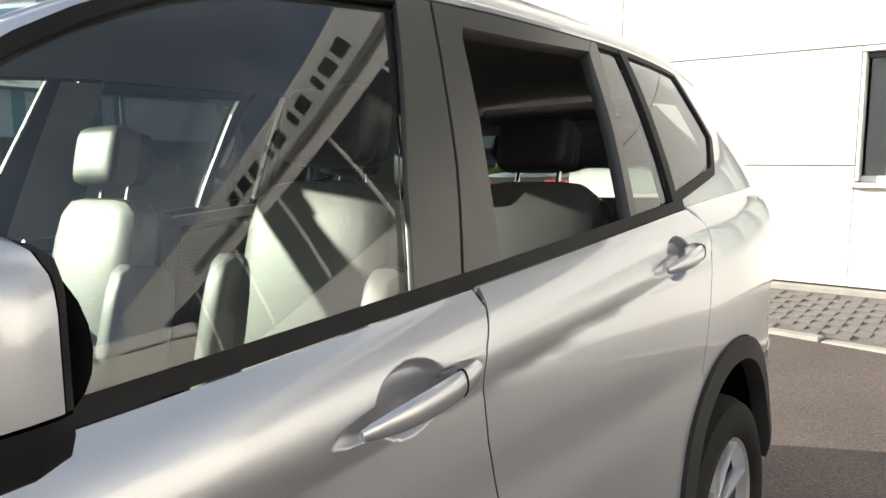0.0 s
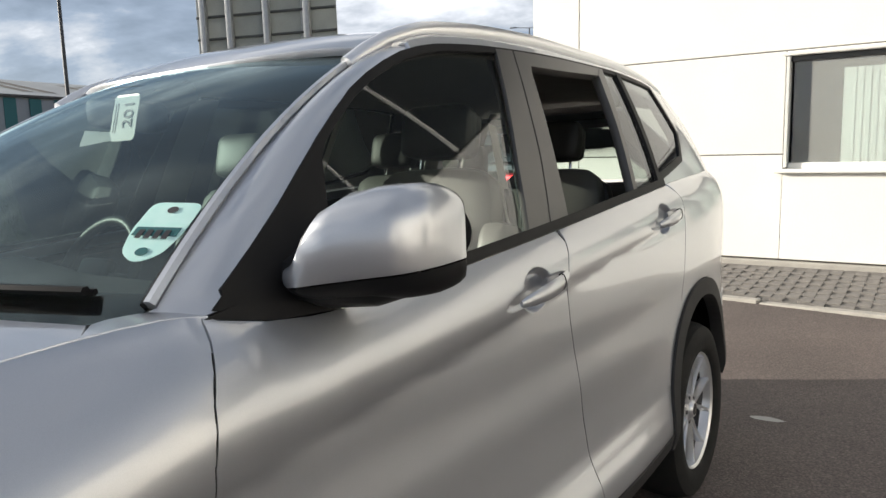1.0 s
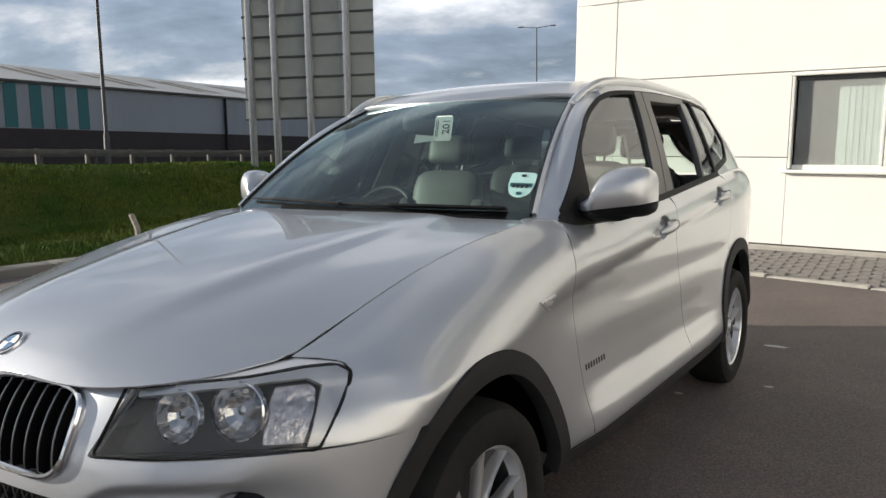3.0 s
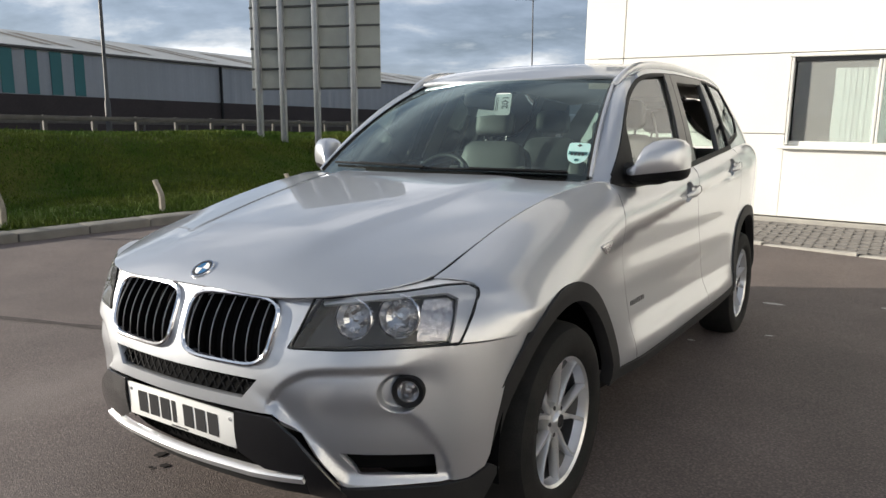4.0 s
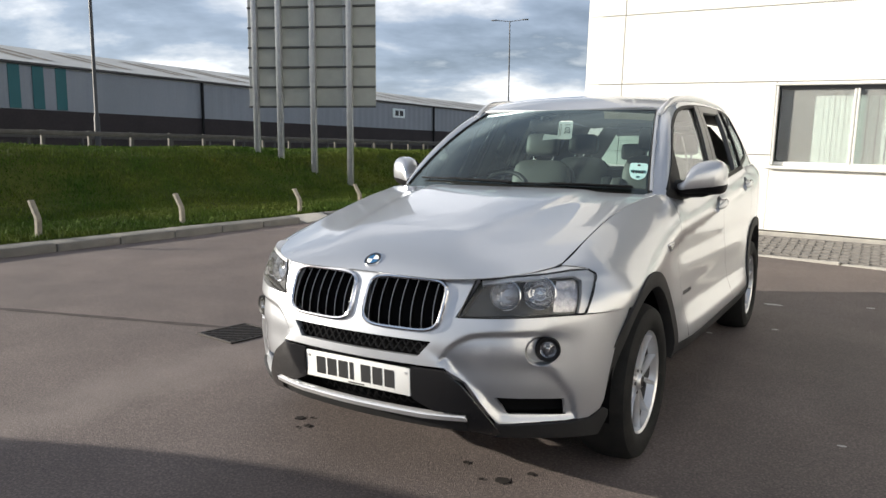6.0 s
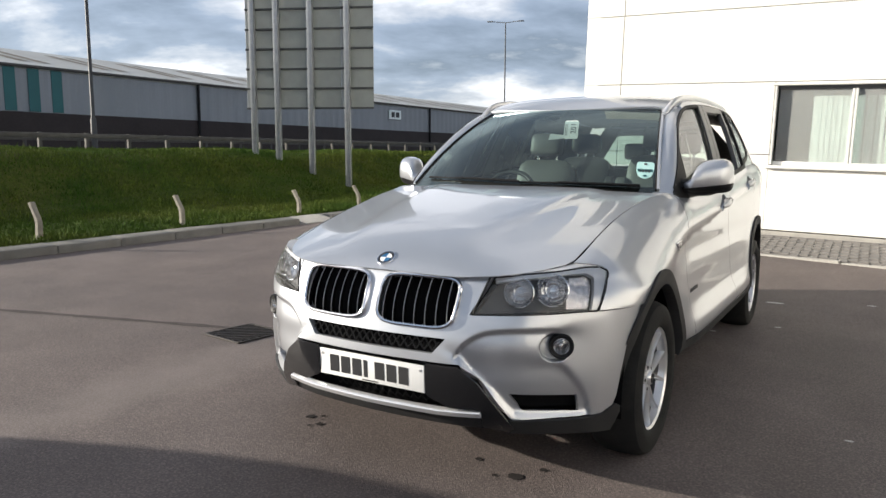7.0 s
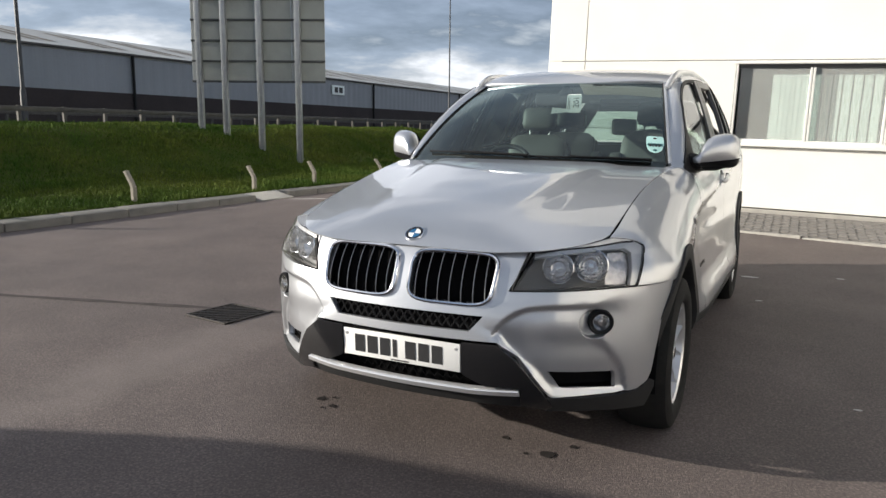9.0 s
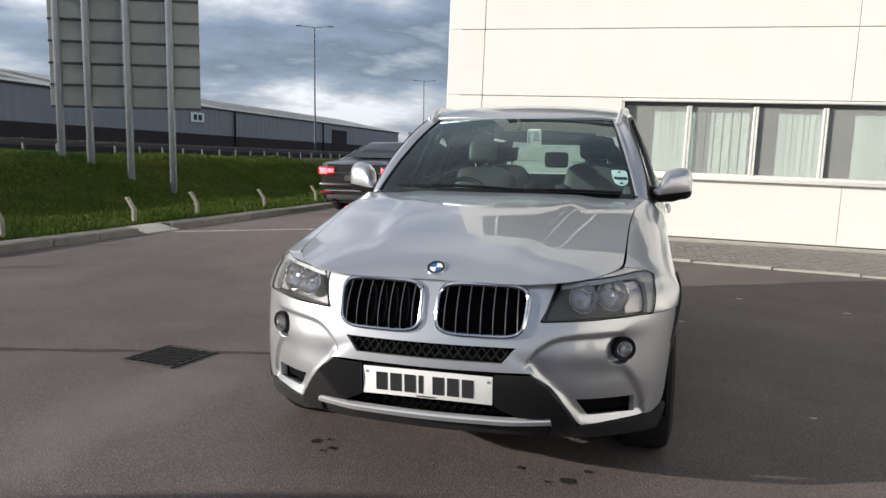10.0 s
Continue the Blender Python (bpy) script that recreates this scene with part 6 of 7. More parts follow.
def wing_mirror(flip):
    s = -1 if flip else 1
    ob = holder("mirror", "", "")
    ob.parent = car
    tagged(ob, "silver door mirror on a black foot")
    n, rings = 20, []
    bm = bmesh.new()
    # sections from the foot side outwards: x, centre y, centre z, half depth, half height
    rows = []
    for x, cy, hy, lo, hi in ((0.834, 0.808, 0.010, 1.134, 1.154), (0.844, 0.822, 0.034, 1.120, 1.161), (0.856, 0.840, 0.056, 1.110, 1.170), (0.869, 0.856, 0.074, 1.104, 1.186), (0.881, 0.870, 0.087, 1.100, 1.222), (0.897, 0.884, 0.094, 1.099, 1.252), (0.925, 0.906, 0.100, 1.098, 1.272), (0.965, 0.928, 0.101, 1.098, 1.281), (1.005, 0.945, 0.098, 1.099, 1.281), (1.026, 0.955, 0.090, 1.104, 1.272), (1.040, 0.962, 0.074, 1.112, 1.258), (1.048, 0.967, 0.050, 1.128, 1.236), (1.051, 0.97, 0.020, 1.150, 1.210)):
        rows.append((x, cy, (lo + hi) / 2, hy, (hi - lo) / 2))
    for x, cy, cz, hy, hz in rows:
        ring = []
        for k in range(n):
            a = 2 * math.pi * k / n
            c, q = math.cos(a), math.sin(a)
            c, q = math.copysign(abs(c) ** 0.75, c), math.copysign(abs(q) ** 0.75, q)
            yy = cy + hy * c
            yy = min(yy, cy + hy * 0.72)
            ring.append(bm.verts.new((s * x, yy, cz + hz * q)))
        rings.append(ring)
    for a, b in zip(rings, rings[1:]):
        for k in range(n):
            bm.faces.new((a[k], a[(k + 1) % n], b[(k + 1) % n], b[k]))
    bm.faces.new(rings[0])
    bm.faces.new(rings[-1])
    lower = bm.copy()
    bmesh.ops.bisect_plane(bm, geom=bm.verts[:] + bm.edges[:] + bm.faces[:], plane_co=(s * 0.95, 0.93, 1.143), plane_no=(-s * 0.09, -0.05, 1), clear_inner=True)
    bmesh.ops.bisect_plane(lower, geom=lower.verts[:] + lower.edges[:] + lower.faces[:], plane_co=(s * 0.95, 0.93, 1.140), plane_no=(-s * 0.09, -0.05, 1), clear_outer=True)
    back = bm.copy()
    bmesh.ops.bisect_plane(bm, geom=bm.verts[:] + bm.edges[:] + bm.faces[:], plane_co=(s * 0.965, 0.980, 1.2), plane_no=(-s * 0.34, 1, 0), clear_outer=True)
    bmesh.ops.bisect_plane(back, geom=back.verts[:] + back.edges[:] + back.faces[:], plane_co=(s * 0.965, 0.982, 1.2), plane_no=(-s * 0.34, 1, 0), clear_inner=True)
    part("rim", back, TRIM, ob, "black rim round the glass")
    part("shell", bm, PAINT, ob)
    part("lower_shell", lower, TRIM, ob, "black lower shell")
    gb = bmesh.new()
    gb.faces.new([gb.verts.new((s * (0.965 + 0.078 * math.cos(a)), 1.006 + 0.024 * math.cos(a), 1.195 + 0.066 * math.sin(a))) for a in np.linspace(0, 2 * math.pi, 24, endpoint=False)])
    part("mirror_glass", gb, CHROME, ob, "mirror glass")
    fb = sweep([(s * 0.80, 0.88, 1.135), (s * 0.87, 0.885, 1.122), (s * 0.94, 0.91, 1.118), (s * 1.0, 0.935, 1.122)], [0.048, 0.042, 0.034, 0.018], 10, 1.6)
    part("foot", fb, TRIM, ob, "black foot")


wing_mirror(False)
wing_mirror(True)


def wiper(x0, x1, s0, s1, lift):
    ts = np.linspace(0, 1, 14)
    q = screen(x0 + (x1 - x0) * ts, s0 + (s1 - s0) * ts)
    ob = part("wiper", sweep([(a[0], a[1] - 0.5 * lift, a[2] + lift) for a in q], 0.006, 6, 1.2), TRIM, car, "black wiper resting at the foot of the windscreen")
    q = screen(x0 + (x1 - x0) * ts[5:14], s0 + (s1 - s0) * ts[5:14] - 0.006)
    part("wiper_arm", sweep([(a[0], a[1] - 0.6 * lift - 0.01, a[2] + lift + 0.008) for a in q], 0.007, 6, 1.5), TRIM, ob)


wiper(-0.62, 0.05, 0.050, 0.012, 0.012)
wiper(0.02, 0.66, 0.012, 0.020, 0.010)


# ---- wheels ----
def wheel(x, y, flip):
    ob = holder("wheel", "", "")
    ob.parent = car
    tagged(ob, "alloy wheel with five twin spokes and a black tyre")
    ob.matrix_basis = pose(x, y, HUB_Z - 0.016, 0, 90 if not flip else -90, 0)
    w = 0.112
    part("tyre", lathe([(0.222, -w * 0.85), (0.235, -w), (0.285, -w * 1.04), (0.325, -w * 0.9), (0.340, -w * 0.62), (0.3445, -w * 0.2), (0.3445, w * 0.2), (0.340, w * 0.62), (0.325, w * 0.9), (0.285, w * 1.04), (0.240, w * 0.98), (0.226, w * 0.85)], 56), RUBBER, ob)
    rim = part("rim", lathe([(0.2075, 0.052), (0.212, 0.06), (0.217, 0.088), (0.226, 0.096), (0.230, 0.090), (0.226, 0.078), (0.216, 0.06), (0.212, 0.050)], 56, None, True), ALLOY, ob)
    # barrel in the darkened alloy, so its shade is painted on
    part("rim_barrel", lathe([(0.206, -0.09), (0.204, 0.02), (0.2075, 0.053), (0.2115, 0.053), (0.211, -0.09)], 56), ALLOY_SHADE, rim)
    part("brake_disc", lathe([(0.06, 0.0), (0.155, 0.0), (0.155, -0.02), (0.06, -0.02)], 40, None, True), LAMP_GREY, ob)
    # near-black disc paints the shade seen between the spokes
    part("rim_back", lathe([(0.0, -0.05), (0.21, -0.05)], 40), DARK, ob)
    for k in range(5):
        for s in (-1, 1):
            bm = bmesh.new()
            rows = [(0.030, 8.0, 0.011, 0.066), (0.070, 11.0, 0.010, 0.072), (0.130, 13.0, 0.008, 0.075), (0.185, 16.0, 0.007, 0.080), (0.220, 18.0, 0.008, 0.088)]
            rings = []
            for r, a, hw, top in rows:
                ang = radians(72 * k + 90 + s * a)
                c, t = Vector((r * math.cos(ang), r * math.sin(ang), 0)), Vector((-math.sin(ang), math.cos(ang), 0))
                rings.append([bm.verts.new(c + t * q * hw + Vector((0, 0, z))) for q, z in ((-1, top - 0.035), (-1, top - 0.006), (-0.6, top), (0.6, top), (1, top - 0.006), (1, top - 0.035))])
            for a, b in zip(rings, rings[1:]):
                for j in range(6):
                    bm.faces.new((a[j], a[(j + 1) % 6], b[(j + 1) % 6], b[j]))
            bm.faces.new(rings[0])
            bm.faces.new(rings[-1])
            part("spoke", bm, ALLOY, rim)
        # web between the ribs, shaded by its darker alloy colour
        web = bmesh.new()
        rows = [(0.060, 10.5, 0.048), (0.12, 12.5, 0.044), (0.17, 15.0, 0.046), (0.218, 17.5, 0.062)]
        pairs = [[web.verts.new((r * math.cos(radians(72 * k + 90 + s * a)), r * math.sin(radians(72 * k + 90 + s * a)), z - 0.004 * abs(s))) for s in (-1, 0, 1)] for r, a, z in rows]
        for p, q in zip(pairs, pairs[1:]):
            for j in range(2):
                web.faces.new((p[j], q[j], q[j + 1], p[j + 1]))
        part("spoke_web", web, ALLOY_SHADE, rim, "recessed face with painted shade between the twin ribs")
    part("hub_cap", lathe([(0, 0.086), (0.028, 0.085), (0.033, 0.080), (0.036, 0.072), (0.062, 0.066), (0.068, 0.03)], 28), ALLOY, rim)
    part("hub_badge", lathe([(0, 0.0875), (0.022, 0.0872), (0.024, 0.085)], 20), GLOSS, rim)
    for k in range(5):
        a = radians(72 * k + 54)
        part("wheel_bolt", lathe([(0, 0.071), (0.008, 0.071), (0.009, 0.06)], 8, Matrix.Translation((0.05 * math.cos(a), 0.05 * math.sin(a), 0))), LAMP_GREY, rim)
    return ob


for y, w in ((AX_F, 0.828), (AX_R, 0.836)):
    wheel(w, y, False)
    wheel(-w, y, True)

# ---- back of the car ----
tail_gate = [(-0.74, 0.745), (0.74, 0.745), (0.80, 0.95), (0.74, 1.195), (-0.74, 1.195), (-0.80, 0.95)]
panel("tailgate", tail_gate, tail, PAINT, car, step=0.07)
panel("rear_bumper", [(-1.16, 0.70), (1.16, 0.70), (1.16, 0.42), (0.95, 0.34), (-0.95, 0.34), (-1.16, 0.42)], tail, PAINT, car, step=0.08)
both_sides("rear_lamp", [(0.56, 0.97), (0.96, 0.99), (1.10, 1.05), (1.13, 1.15), (0.92, 1.155), (0.56, 1.10)], tail, RED_LENS, car, step=0.05, lift=0.012, depth=0.03, label="red rear lamp wrapping the corner")
panel("rear_window", [(-0.70, 1.205), (0.70, 1.205), (0.62, 1.52), (-0.62, 1.52)], tail, BACK_GLASS, car, step=0.07, depth=0.003, label="clear tailgate glass")
both_sides("rear_window_frame", [(0.68, 1.19), (0.86, 1.19), (0.76, 1.56), (0.60, 1.56), (0.61, 1.52), (0.70, 1.21)], tail, PAINT, car, step=0.06)
panel("spoiler", [(-0.62, 1.505), (0.62, 1.505), (0.62, 1.585), (-0.62, 1.585)], lambda u, z: tail(u, z) * (1, 1, 1) + np.stack([0 * u, 0.03 + 0 * u, 0 * u], -1), PAINT, car, step=0.08, depth=0.06)

# ---- cabin ----
part("cabin_floor", block((-0.74, 0.5, 0.34), (0.74, 3.45, 0.40)), DARK, car, smooth=False)
part("boot_trim", block((-0.66, 2.95, 0.40), (0.66, 3.5, 1.02), 0.03, 2), DASH, car)
part("bulkhead", block((-0.72, 0.36, 0.3), (0.72, 0.42, 1.06)), DARK, car, smooth=False)


def dashboard():
    n = 17
    bm = bmesh.new()
    rows = []
    for k in range(n):
        x = -0.72 + 1.44 * k / (n - 1)
        kk = (x / 0.72) ** 2
        hump = 0.035 * math.exp(-((x + 0.36) / 0.16) ** 2)
        line = [(0.45 + 0.17 * kk, 1.085), (0.62 + 0.1 * kk, 1.095), (0.80, 1.085 + 0.4 * hump), (0.97, 1.075 + hump), (1.03, 1.05 + hump), (1.03, 0.98), (1.00, 0.88), (1.02, 0.72), (0.95, 0.55)]
        rows.append([bm.verts.new((x, y, z)) for y, z in line])
    for a, b in zip(rows, rows[1:]):
        for j in range(len(a) - 1):
            bm.faces.new((a[j], a[j + 1], b[j + 1], b[j]))
    part("dashboard", bm, DASH, car, "dark dashboard")
    for x in (-0.62, -0.10, 0.10, 0.62):
        part("air_vent", block((x - 0.06, 1.022, 0.955), (x + 0.06, 1.036, 1.01), 0.008, 2), GLOSS, car)


dashboard()


def steering_wheel():
    m = pose(-0.375, 1.17, 1.02, 62, 0, 0)
    pts = [m @ Vector((0.185 * math.cos(a), 0.185 * math.sin(a), 0)) for a in np.linspace(0, 2 * math.pi, 40, endpoint=False)]
    ob = part("steering_wheel", sweep(pts, 0.016, 10, 1.0, True, up=tuple(m.to_3x3() @ Vector((0, 0, 1)))), BLACK_LEATHER, car, "black leather steering wheel")
    part("boss", block((-0.075, -0.065, -0.02), (0.075, 0.06, 0.025), 0.02, 3, m), BLACK_LEATHER, ob)
    for a in (0, 180, 270):
        part("spoke", block((0.06, -0.018, -0.012), (0.18, 0.018, 0.008), 0.006, 2, m @ pose(0, 0, 0, 0, 0, a)), SATIN if a == 270 else BLACK_LEATHER, ob)
    part("column", sweep([m @ Vector((0, 0, -0.02)), m @ Vector((0, 0, -0.26))], 0.04, 12), DASH, ob)


steering_wheel()


def cushion(lo, hi, m, bulge=0.02, seg=6):
    """A soft block: rounded edges and a slightly swollen face."""
    bm = bmesh.new()
    bmesh.ops.create_cube(bm, size=2)
    bmesh.ops.subdivide_edges(bm, edges=bm.edges[:], cuts=seg, use_grid_fill=True)
    c = [(a + b) / 2 for a, b in zip(lo, hi)]
    h = [(b - a) / 2 for a, b in zip(lo, hi)]
    for v in bm.verts:
        p = Vector(v.co)
        q = [math.copysign(abs(t) ** 1.0, t) for t in p]
        r = (abs(q[0]) ** 6 + abs(q[1]) ** 6 + abs(q[2]) ** 6) ** (1 / 6)
        q = [t / max(r, 1e-6) * max(abs(p[0]), abs(p[1]), abs(p[2])) for t in q]
        swell = 1 + bulge * (1 - min(1, q[0] ** 2)) * (1 - min(1, q[2] ** 2))
        v.co = Vector((c[0] + h[0] * q[0], c[1] + h[1] * q[1] * swell, c[2] + h[2] * q[2]))
    bmesh.ops.transform(bm, matrix=m, verts=bm.verts)
    return bm


def seat(x, y, group_label, rear=False, rise=0.0):
    ob = holder("seat", "", "")
    ob.parent = car
    tagged(ob, group_label)
    face, shell = LEATHER, BLACK_LEATHER
    part("seat_cushion", cushion((-0.24, -0.28, -0.09), (0.24, 0.25, 0.06), pose(x, y, 0.60 + rise, 6, 0, 0)), face, ob)
    back = pose(x, y + 0.15, 0.60 + rise, -12, 0, 0)
    part("backrest", cushion((-0.215, -0.05, 0.02), (0.215, 0.05, 0.66), back, 0.25), face, ob)
    part("backrest_shell", cushion((-0.235, 0.02, 0.0), (0.235, 0.10, 0.64), back), shell, ob, "black backrest shell")
    for s in (-1, 1):
        part("side_bolster", cushion((s * 0.235 - 0.045, -0.085, 0.05), (s * 0.235 + 0.045, 0.06, 0.50), back, 0.1), face, ob)
        part("headrest_stem", sweep([back @ Vector((s * 0.07, 0.0, 0.62)), back @ Vector((s * 0.07, 0.005, 0.74))], 0.007, 8), CHROME, ob)
    part("headrest", cushion((-0.118, -0.065, 0.69), (0.118, 0.01, 0.845), back, 0.2), shell if rear else face, ob)
    part("headrest_back", cushion((-0.113, -0.02, 0.695), (0.113, 0.045, 0.84), back, 0.2), shell, ob, "black rear of the headrest")
    if y > 2:
        return ob
    part("seat_base", block((x - 0.2, y - 0.2, 0.40), (x + 0.2, y + 0.2, 0.53 + rise), 0.02, 1), DASH, ob)


for x in (-0.335, 0.455):
    seat(x, 1.445 if x < 0 else 1.508, "pale grey leather front seat with a headrest", x > 0, 0.012 if x < 0 else 0.05)
    seat(x - 0.03, 2.34, "pale grey leather rear seat with a black headrest", True, 0.03)
part("rear_bench", cushion((-0.66, 2.02, 0.44), (0.66, 2.52, 0.64), pose(0, 0, 0)), LEATHER, car, "pale grey leather rear bench")
part("rear_bench_back", cushion((-0.64, -0.06, 0.0), (0.64, 0.08, 0.60), pose(0, 2.50, 0.60, -14, 0, 0)), BLACK_LEATHER, car)
part("rear_headrest", cushion((-0.0, 2.46, 1.26), (0.19, 2.53, 1.386), pose(0, 0, 0), 0.1), BLACK_LEATHER, car, "black middle headrest")
part("centre_console", block((-0.13, 1.0, 0.4), (0.13, 1.75, 0.72), 0.03, 2), DASH, car)
# door linings, and belts over the pillars
both_sides("door_lining", belt_edge(0.75, 2.6, 12, 0.012) + [(2.45, 0.85), (2.3, 0.42), (0.75, 0.42)], side, DASH, car, step=0.1, lift=-0.075, depth=0, gap=0)
both_sides("inner_rear_pillar", [(2.56, 1.20), (2.60, 1.21), (2.65, 1.60), (2.61, 1.61)], upper, LINING, car, step=0.08, lift=-0.03, depth=0, gap=0)
both_sides("inner_tail_pillar", [(2.98, 1.16), (3.50, 1.18), (3.42, 1.57), (3.06, 1.59), (3.10, 1.40)], upper, LINING, car, step=0.08, lift=-0.045, depth=0, gap=0)
both_sides("inner_tail_pillar", [(0.66, 1.10), (0.92, 1.10), (0.80, 1.56), (0.58, 1.56), (0.60, 1.50)], tail, LINING, car, step=0.06, lift=-0.05, depth=0, gap=0)
both_sides("inner_pillar", [(1.64, 1.14), (1.79, 1.15), (1.89, float(DLO(1.89))), (1.76, float(DLO(1.76)))], upper, LINING, car, step=0.08, lift=-0.045, depth=0, gap=0)
for s in (-1, 1):
    part("seat_belt", sweep([(s * 0.70, 1.80, 0.55), (s * 0.695, 1.80, 1.10), (s * 0.60, 1.86, 1.42)], 0.024, 6, 0.08, up=(0, 1, 0)), LINING, car, "grey seat belt")

# things behind the windscreen
mirror_box = part("interior_mirror", cushion((-0.125, -0.02, -0.035), (0.125, 0.03, 0.042), pose(-0.02, 1.09, 1.462, 8, 8, 10)), DASH, car, "black interior mirror")
part("mirror_stem", sweep([(-0.01, 1.115, 1.47), (0.0, 1.18, 1.50), (0.0, 1.27, 1.535)], [0.028, 0.034, 0.036], 10), DASH, mirror_box)
tag_at = pose(0.122, 1.0, 1.447, 74, 0, 6)
tag_ob = part("hanging_tag", plate(rounded([(-0.043, -0.056), (0.043, -0.056), (0.043, 0.056), (-0.043, 0.056)], 0.015, 4), -0.001, 0.001, 2), WHITE_CARD, car, "pale numbered card hanging behind the windscreen")
tag_ob.matrix_basis = tag_at
words("201", 0.046, pose(0.014, 0.008, 0.0018, 0, 0, 90), INK, tag_ob, "card_number")
for x in (-0.036, -0.028):
    part("card_line", block((x, -0.036, 0.001), (x + 0.003, 0.036, 0.0016)), LAMP_GREY, tag_ob, smooth=False)
mesh("card_flap", [(0.0, 0.970, 1.424), (-0.004, 0.955, 1.386), (0.105, 0.985, 1.398), (0.105, 0.992, 1.414)], [(0, 1, 2, 3)], WHITE_CARD, car, False, label="white folded flap of the card")

DU, DS = 0.675, 0.175
DISC = rounded([(DU - 0.044, DS + 0.082), (DU - 0.044, DS), (DU - 0.032, DS - 0.055), (DU, DS - 0.078), (DU + 0.032, DS - 0.055), (DU + 0.044, DS), (DU + 0.044, DS + 0.082)], 0.02, 4)
disc = panel("tax_disc_holder", DISC, screen, MINT, car, step=0.05, lift=0.0010, depth=0.001, gap=0, label="pale green paper disc and holder on the windscreen")
panel("disc_band", [(DU - 0.037, DS - 0.01), (DU + 0.037, DS - 0.01), (DU + 0.037, DS + 0.012), (DU - 0.037, DS + 0.012)], screen, SHED_TEAL, disc, step=0.05, lift=0.0022, depth=0.0005, gap=0)
for k in range(4):
    a = DU - 0.028 + 0.0145 * k
    panel("disc_mark", [(a, DS - 0.018), (a + 0.009, DS - 0.018), (a + 0.009, DS + 0.004), (a, DS + 0.004)], screen, INK, disc, step=0.05, lift=0.0034, depth=0.0004, gap=0)
panel("disc_dot", arc(DU, DS - 0.050, 0.010, 0, 340, 12), screen, SHED_TEAL, disc, step=0.05, lift=0.0024, depth=0.0004, gap=0)
panel("disc_dot", arc(DU, DS + 0.060, 0.009, 0, 340, 12), screen, LAMP_GREY, disc, step=0.05, lift=0.0024, depth=0.0004, gap=0)

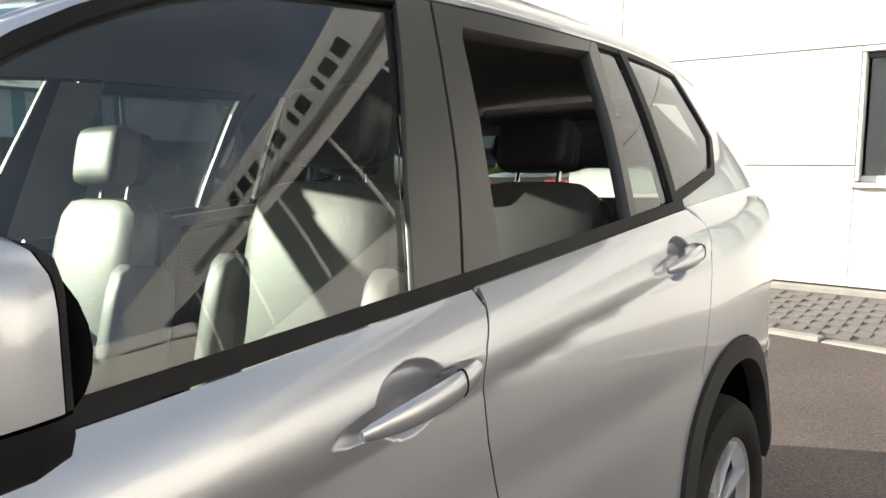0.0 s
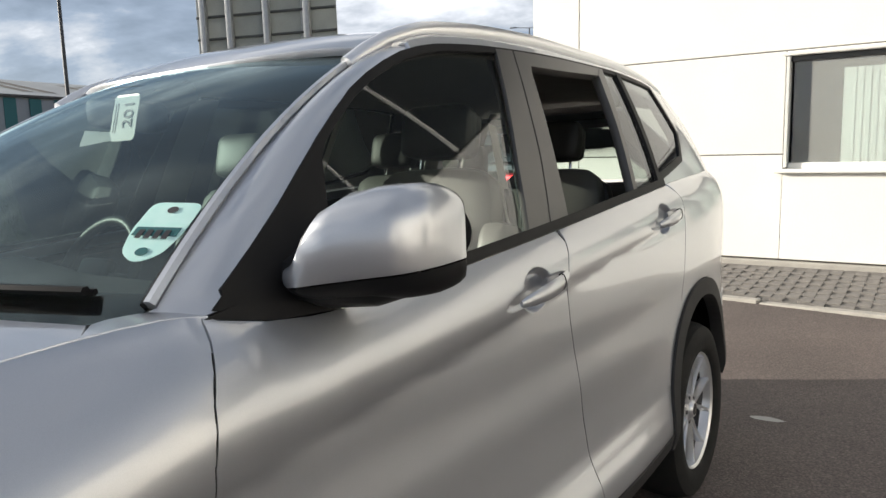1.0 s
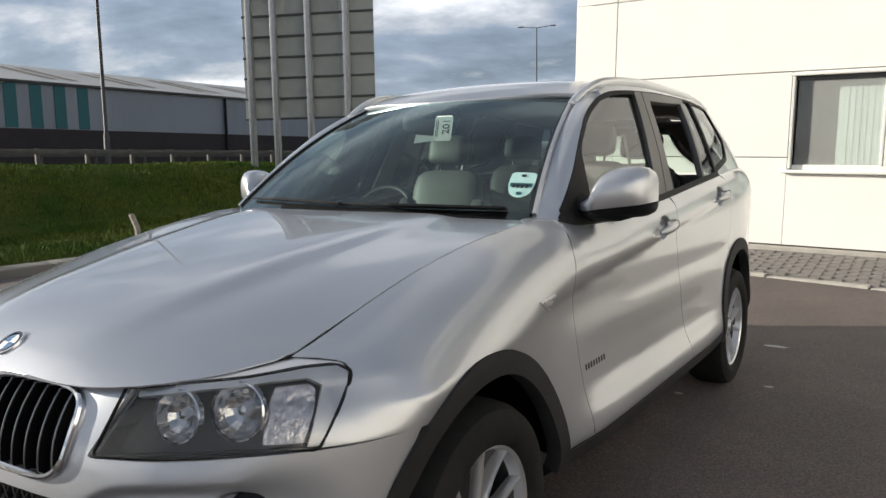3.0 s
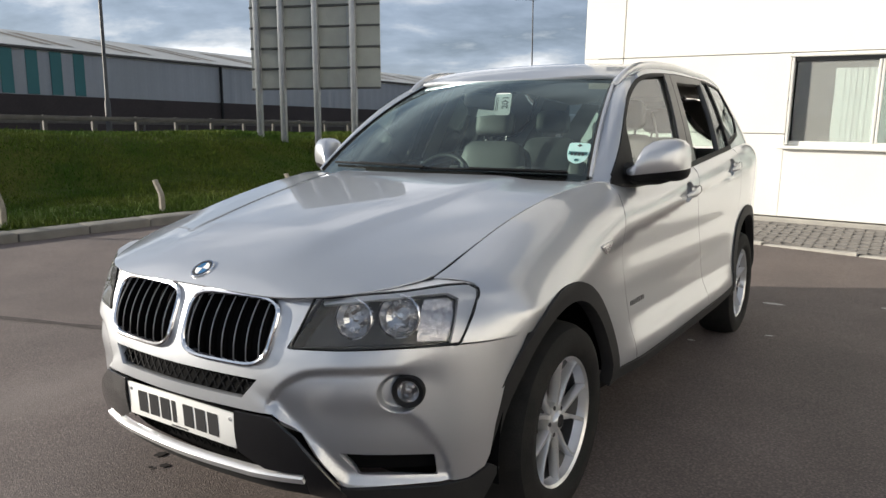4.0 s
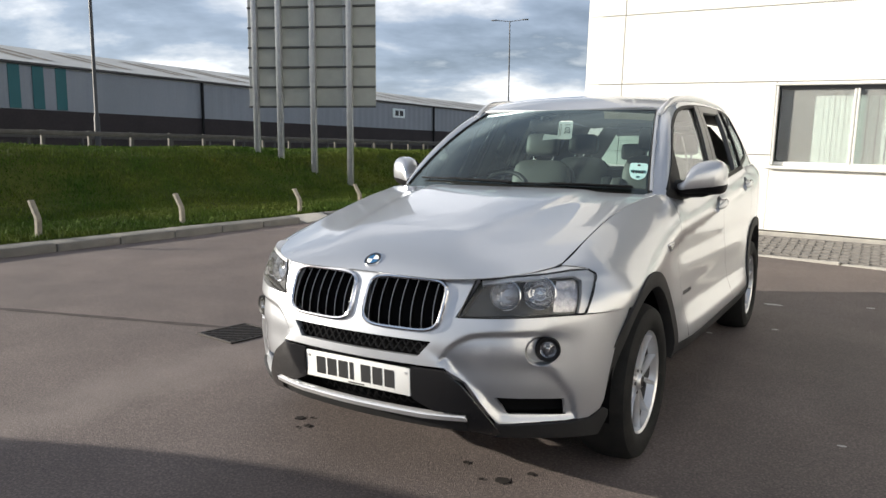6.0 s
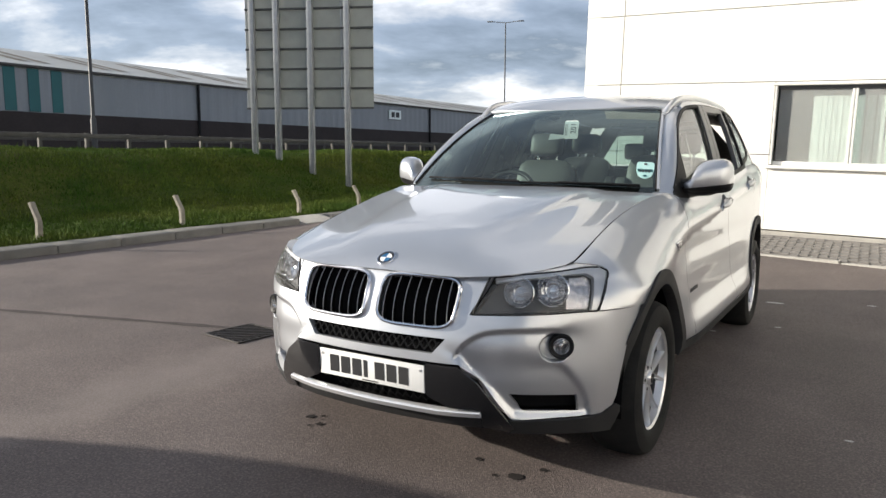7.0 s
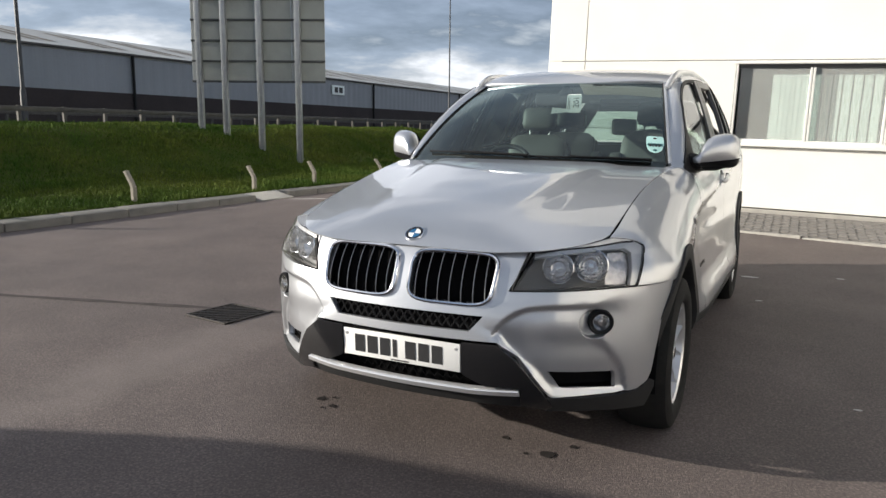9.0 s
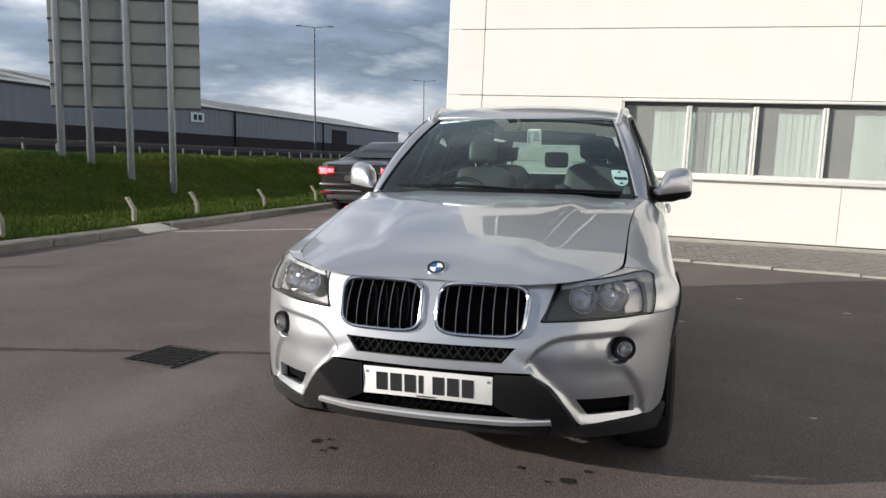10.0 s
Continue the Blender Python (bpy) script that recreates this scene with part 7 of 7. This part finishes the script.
# ---- other vehicles ----
def saloon(at):
    """A dark saloon standing by the kerb, seen from behind, with its brake lamps lit."""
    ob = holder("black_saloon", "black saloon car with lit brake lamps beside the kerb", "car", at)
    n = 44
    top = curve((0.0, 0.96), (0.25, 1.02), (0.75, 1.06), (1.25, 1.30), (1.7, 1.43), (2.4, 1.45), (2.9, 1.33), (3.45, 1.03), (4.2, 0.92), (4.65, 0.70))
    half = curve((0.0, 0.70), (0.12, 0.84), (0.5, 0.90), (2.4, 0.91), (4.0, 0.89), (4.5, 0.78), (4.65, 0.60))
    belt = curve((0.0, 0.90), (0.75, 0.98), (2.4, 0.94), (3.4, 0.92), (4.65, 0.66))
    inset = curve((0.0, 0.02), (0.75, 0.06), (1.4, 0.26), (2.4, 0.30), (3.0, 0.24), (3.5, 0.05), (4.65, 0.03))
    bm = bmesh.new()
    rings = []
    for k in range(n):
        y = 4.65 * k / (n - 1)
        w, b, t, i = float(half(y)), float(belt(y)), float(top(y)), float(inset(y))
        t = max(t, b + 0.02)
        prof = [(w * 0.90, 0.22), (w * 0.97, 0.34), (w, 0.55), (w * 0.99, 0.75), (w - 0.02, b), (w - 0.02 - i * 0.55, b + (t - b) * 0.55), (w - 0.05 - i, t - 0.05), (w * 0.45, t - 0.004), (0, t)]
        ring = [bm.verts.new((x, y, z)) for x, z in prof] + [bm.verts.new((-x, y, z)) for x, z in prof[-2::-1]]
        rings.append(ring)
    m = len(rings[0])
    for a, b in zip(rings, rings[1:]):
        for j in range(m - 1):
            bm.faces.new((a[j], a[j + 1], b[j + 1], b[j]))
    bm.faces.new(rings[0])
    bm.faces.new(rings[-1])
    bmesh.ops.bevel(bm, geom=[e for e in bm.edges if all(v.co.y < 0.001 for v in e.verts)], offset=0.05, segments=3, affect="EDGES")
    part("body", bm, DARK_PAINT, ob)

    def glass(name, ya, yb, za, zb, xa, xb):
        bmg = bmesh.new()
        for f in ([(-xa, ya, za), (xa, ya, za), (xb, yb, zb), (-xb, yb, zb)],):
            bmg.faces.new([bmg.verts.new(p) for p in f])
        part(name, bmg, DARK_GLASS, ob, "dark rear window", False)
    glass("rear_window", 0.80, 1.55, 1.095, 1.40, 0.66, 0.52)
    for s in (-1, 1):
        bmg = bmesh.new()
        bmg.faces.new([bmg.verts.new(p) for p in ((s * 0.885, 1.1, 0.99), (s * 0.885, 3.1, 0.95), (s * 0.70, 2.75, 1.33), (s * 0.665, 2.2, 1.385), (s * 0.67, 1.6, 1.36))])
        part("side_window", bmg, DARK_GLASS, ob, "dark side window", False)
        lamp = part("rear_lamp", block((s * 0.66 - 0.18, -0.030, 0.745), (s * 0.66 + 0.18, 0.10, 0.915), 0.035, 3), RED_LENS, ob, "red rear lamp")
        for a, b, lo, hi in ((0.50, 0.62, 0.80, 0.87), (0.635, 0.79, 0.775, 0.885)):
            part("brake_lamp", block((min(s * a, s * b), -0.040, lo), (max(s * a, s * b), -0.026, hi), 0.012, 2), BRAKE_GLOW, lamp, "lit brake lamp")
        part("bumper_reflector", block((s * 0.66 - 0.12, -0.038, 0.405), (s * 0.66 + 0.12, -0.020, 0.435), 0.005, 1), RED_LENS, ob, "red strip reflector")
        part("tail_pipe", lathe([(0.03, -0.05), (0.036, -0.05), (0.036, 0.15), (0.03, 0.15)], 14, pose(s * 0.48, 0.0, 0.27, -90, 0, 0), True), CHROME, ob)
        for y in (0.98, 3.78):
            wh = part("wheel", lathe([(0.20, -0.10), (0.30, -0.105), (0.32, -0.06), (0.325, 0.0), (0.32, 0.06), (0.30, 0.105), (0.21, 0.10)], 28, pose(s * 0.80, y, 0.32, 0, 90, 0)), RUBBER, ob)
            part("rim", lathe([(0, 0.085), (0.06, 0.09), (0.20, 0.10), (0.21, 0.10), (0.205, -0.05)], 20, pose(s * 0.80, y, 0.32, 0, s * 90, 0)), ALLOY, wh)
    part("rear_valance", block((-0.66, -0.03, 0.26), (0.66, 0.05, 0.38), 0.03, 2), PLASTIC, ob)
    part("number_plate", block((-0.26, -0.03, 0.64), (0.26, -0.012, 0.75), 0.004, 1), LAMP_GREY, ob, "unreadable number plate", False)
    part("bumper_ledge", block((-0.80, -0.045, 0.52), (0.80, 0.06, 0.60), 0.025, 2), DARK_PAINT, ob)
    part("bumper_strip", block((-0.70, -0.035, 0.445), (0.70, -0.015, 0.462), 0.004, 1), STEEL, ob, "thin pale strip along the bumper", False)
    part("boot_strip", block((-0.5, -0.022, 0.775), (0.5, -0.008, 0.80), 0.004, 1), CHROME, ob)


saloon(pose(-5.08, 11.0, float(lie(-5.08, 11.0)), 0, 0, -3) @ Matrix.Scale(1.12, 4))


def van(at):
    """The vehicle whose shadow falls across the front of the yard."""
    ob = holder("white_van", "white van parked across the yard, known by its shadow", "van", at)
    outline = rounded([(-2.3, 0.28), (2.2, 0.28), (2.35, 0.7), (2.2, 1.0), (1.5, 1.12), (0.95, 1.88), (0.6, 1.98), (-2.2, 1.98), (-2.32, 1.8)], 0.12, 5)
    bm = plate(outline, -0.85, 0.85, 1)
    bmesh.ops.bevel(bm, geom=[e for e in bm.edges if abs(e.verts[0].co.y - e.verts[1].co.y) < 1e-6 and len(e.link_faces) == 2 and abs(e.link_faces[0].normal.y - e.link_faces[1].normal.y) > 0.5], offset=0.08, segments=3, affect="EDGES")
    part("body", bm, VAN_WHITE, ob)
    for x in (-1.45, 1.5):
        for s in (-1, 1):
            part("wheel", lathe([(0.0, -0.1), (0.30, -0.105), (0.325, 0.0), (0.30, 0.105), (0.0, 0.1)], 24, pose(x, s * 0.80, 0.32, 90, 0, 0)), RUBBER, ob)


van(pose(-6.35, -4.90, 0, 0, 0, 186))

# ---- block paving along the office wall, last ----
def paving():
    ob = holder("pavement", "block-paved strip with a pale edging along the office wall", "pavement", kind="structure")
    x0, x1 = -3.6, 9.0

    def edge(x):
        return 6.28 - 0.17 * x
    verts, faces = [], []
    for k, x in enumerate(np.linspace(x0, x1, 26)):
        for y in (edge(x), (edge(x) + WALL_Y) / 2, WALL_Y):
            verts.append((x, y, float(lie(x, y)) + 0.006))
        if k:
            for j in range(2):
                a = 3 * k + j
                faces.append((a - 3, a, a + 1, a - 2))
    mesh("bedding", verts, faces, JOINT, ob, False)
    first = None
    x = x0
    while x < x1:
        bm = block((-0.455, -0.05, -0.05), (0.455, 0.05, 0.016), 0.006, 1)
        if first is None:
            first = part("edging_stone", bm, EDGING, ob, "pale edging stone", False)
            c = first
        else:
            bm.free()
            c = new("edging_stone", first.data)
            c.parent = ob
        c.location, c.rotation_euler = (x, edge(x), float(lie(x, edge(x))) + 0.002), (0, 0, math.atan(-0.17))
        x += 0.915
    rng = random.Random(3)
    # columns end-on to the wall, each shifted by half a block
    L, W = 0.205, 0.103
    used = []
    for i in range(int((x1 - x0) / W) + 1):
        for j in range(16):
            x, y = x0 + i * W, WALL_Y - 0.16 - (j + 0.5 * (i % 2)) * L
            if edge(x) + 0.12 < y:
                used.append((x, y))
    used.sort(key=lambda p: abs(p[0] - 1.6))
    proto = part("paver", block((-L / 2 + 0.0015, -W / 2 + 0.0015, -0.04), (L / 2 - 0.0015, W / 2 - 0.0015, 0.008), 0.003, 1), PAVER, ob, smooth=False)
    rest_v, rest_f = [], []
    pv, pf = [v.co.copy() for v in proto.data.vertices], [tuple(f.vertices) for f in proto.data.polygons]
    for k, (x, y) in enumerate(used):
        m = Matrix.Translation((x, y, float(lie(x, y)) + 0.006 + rng.uniform(-0.002, 0.002))) @ Euler((rng.uniform(-0.012, 0.012), rng.uniform(-0.012, 0.012), radians(90) + rng.uniform(-0.015, 0.015))).to_matrix().to_4x4()
        if k == 0:
            proto.matrix_basis = m
        elif k < 300:
            o = new("paver", proto.data)
            o.parent, o.matrix_basis = ob, m
        else:
            base = len(rest_v)
            rest_v += [m @ q for q in pv]
            rest_f += [tuple(base + t for t in f) for f in pf]
    tagged(mesh("paver_field", rest_v, rest_f, PAVER, ob, False), kind="stuff")


paving()
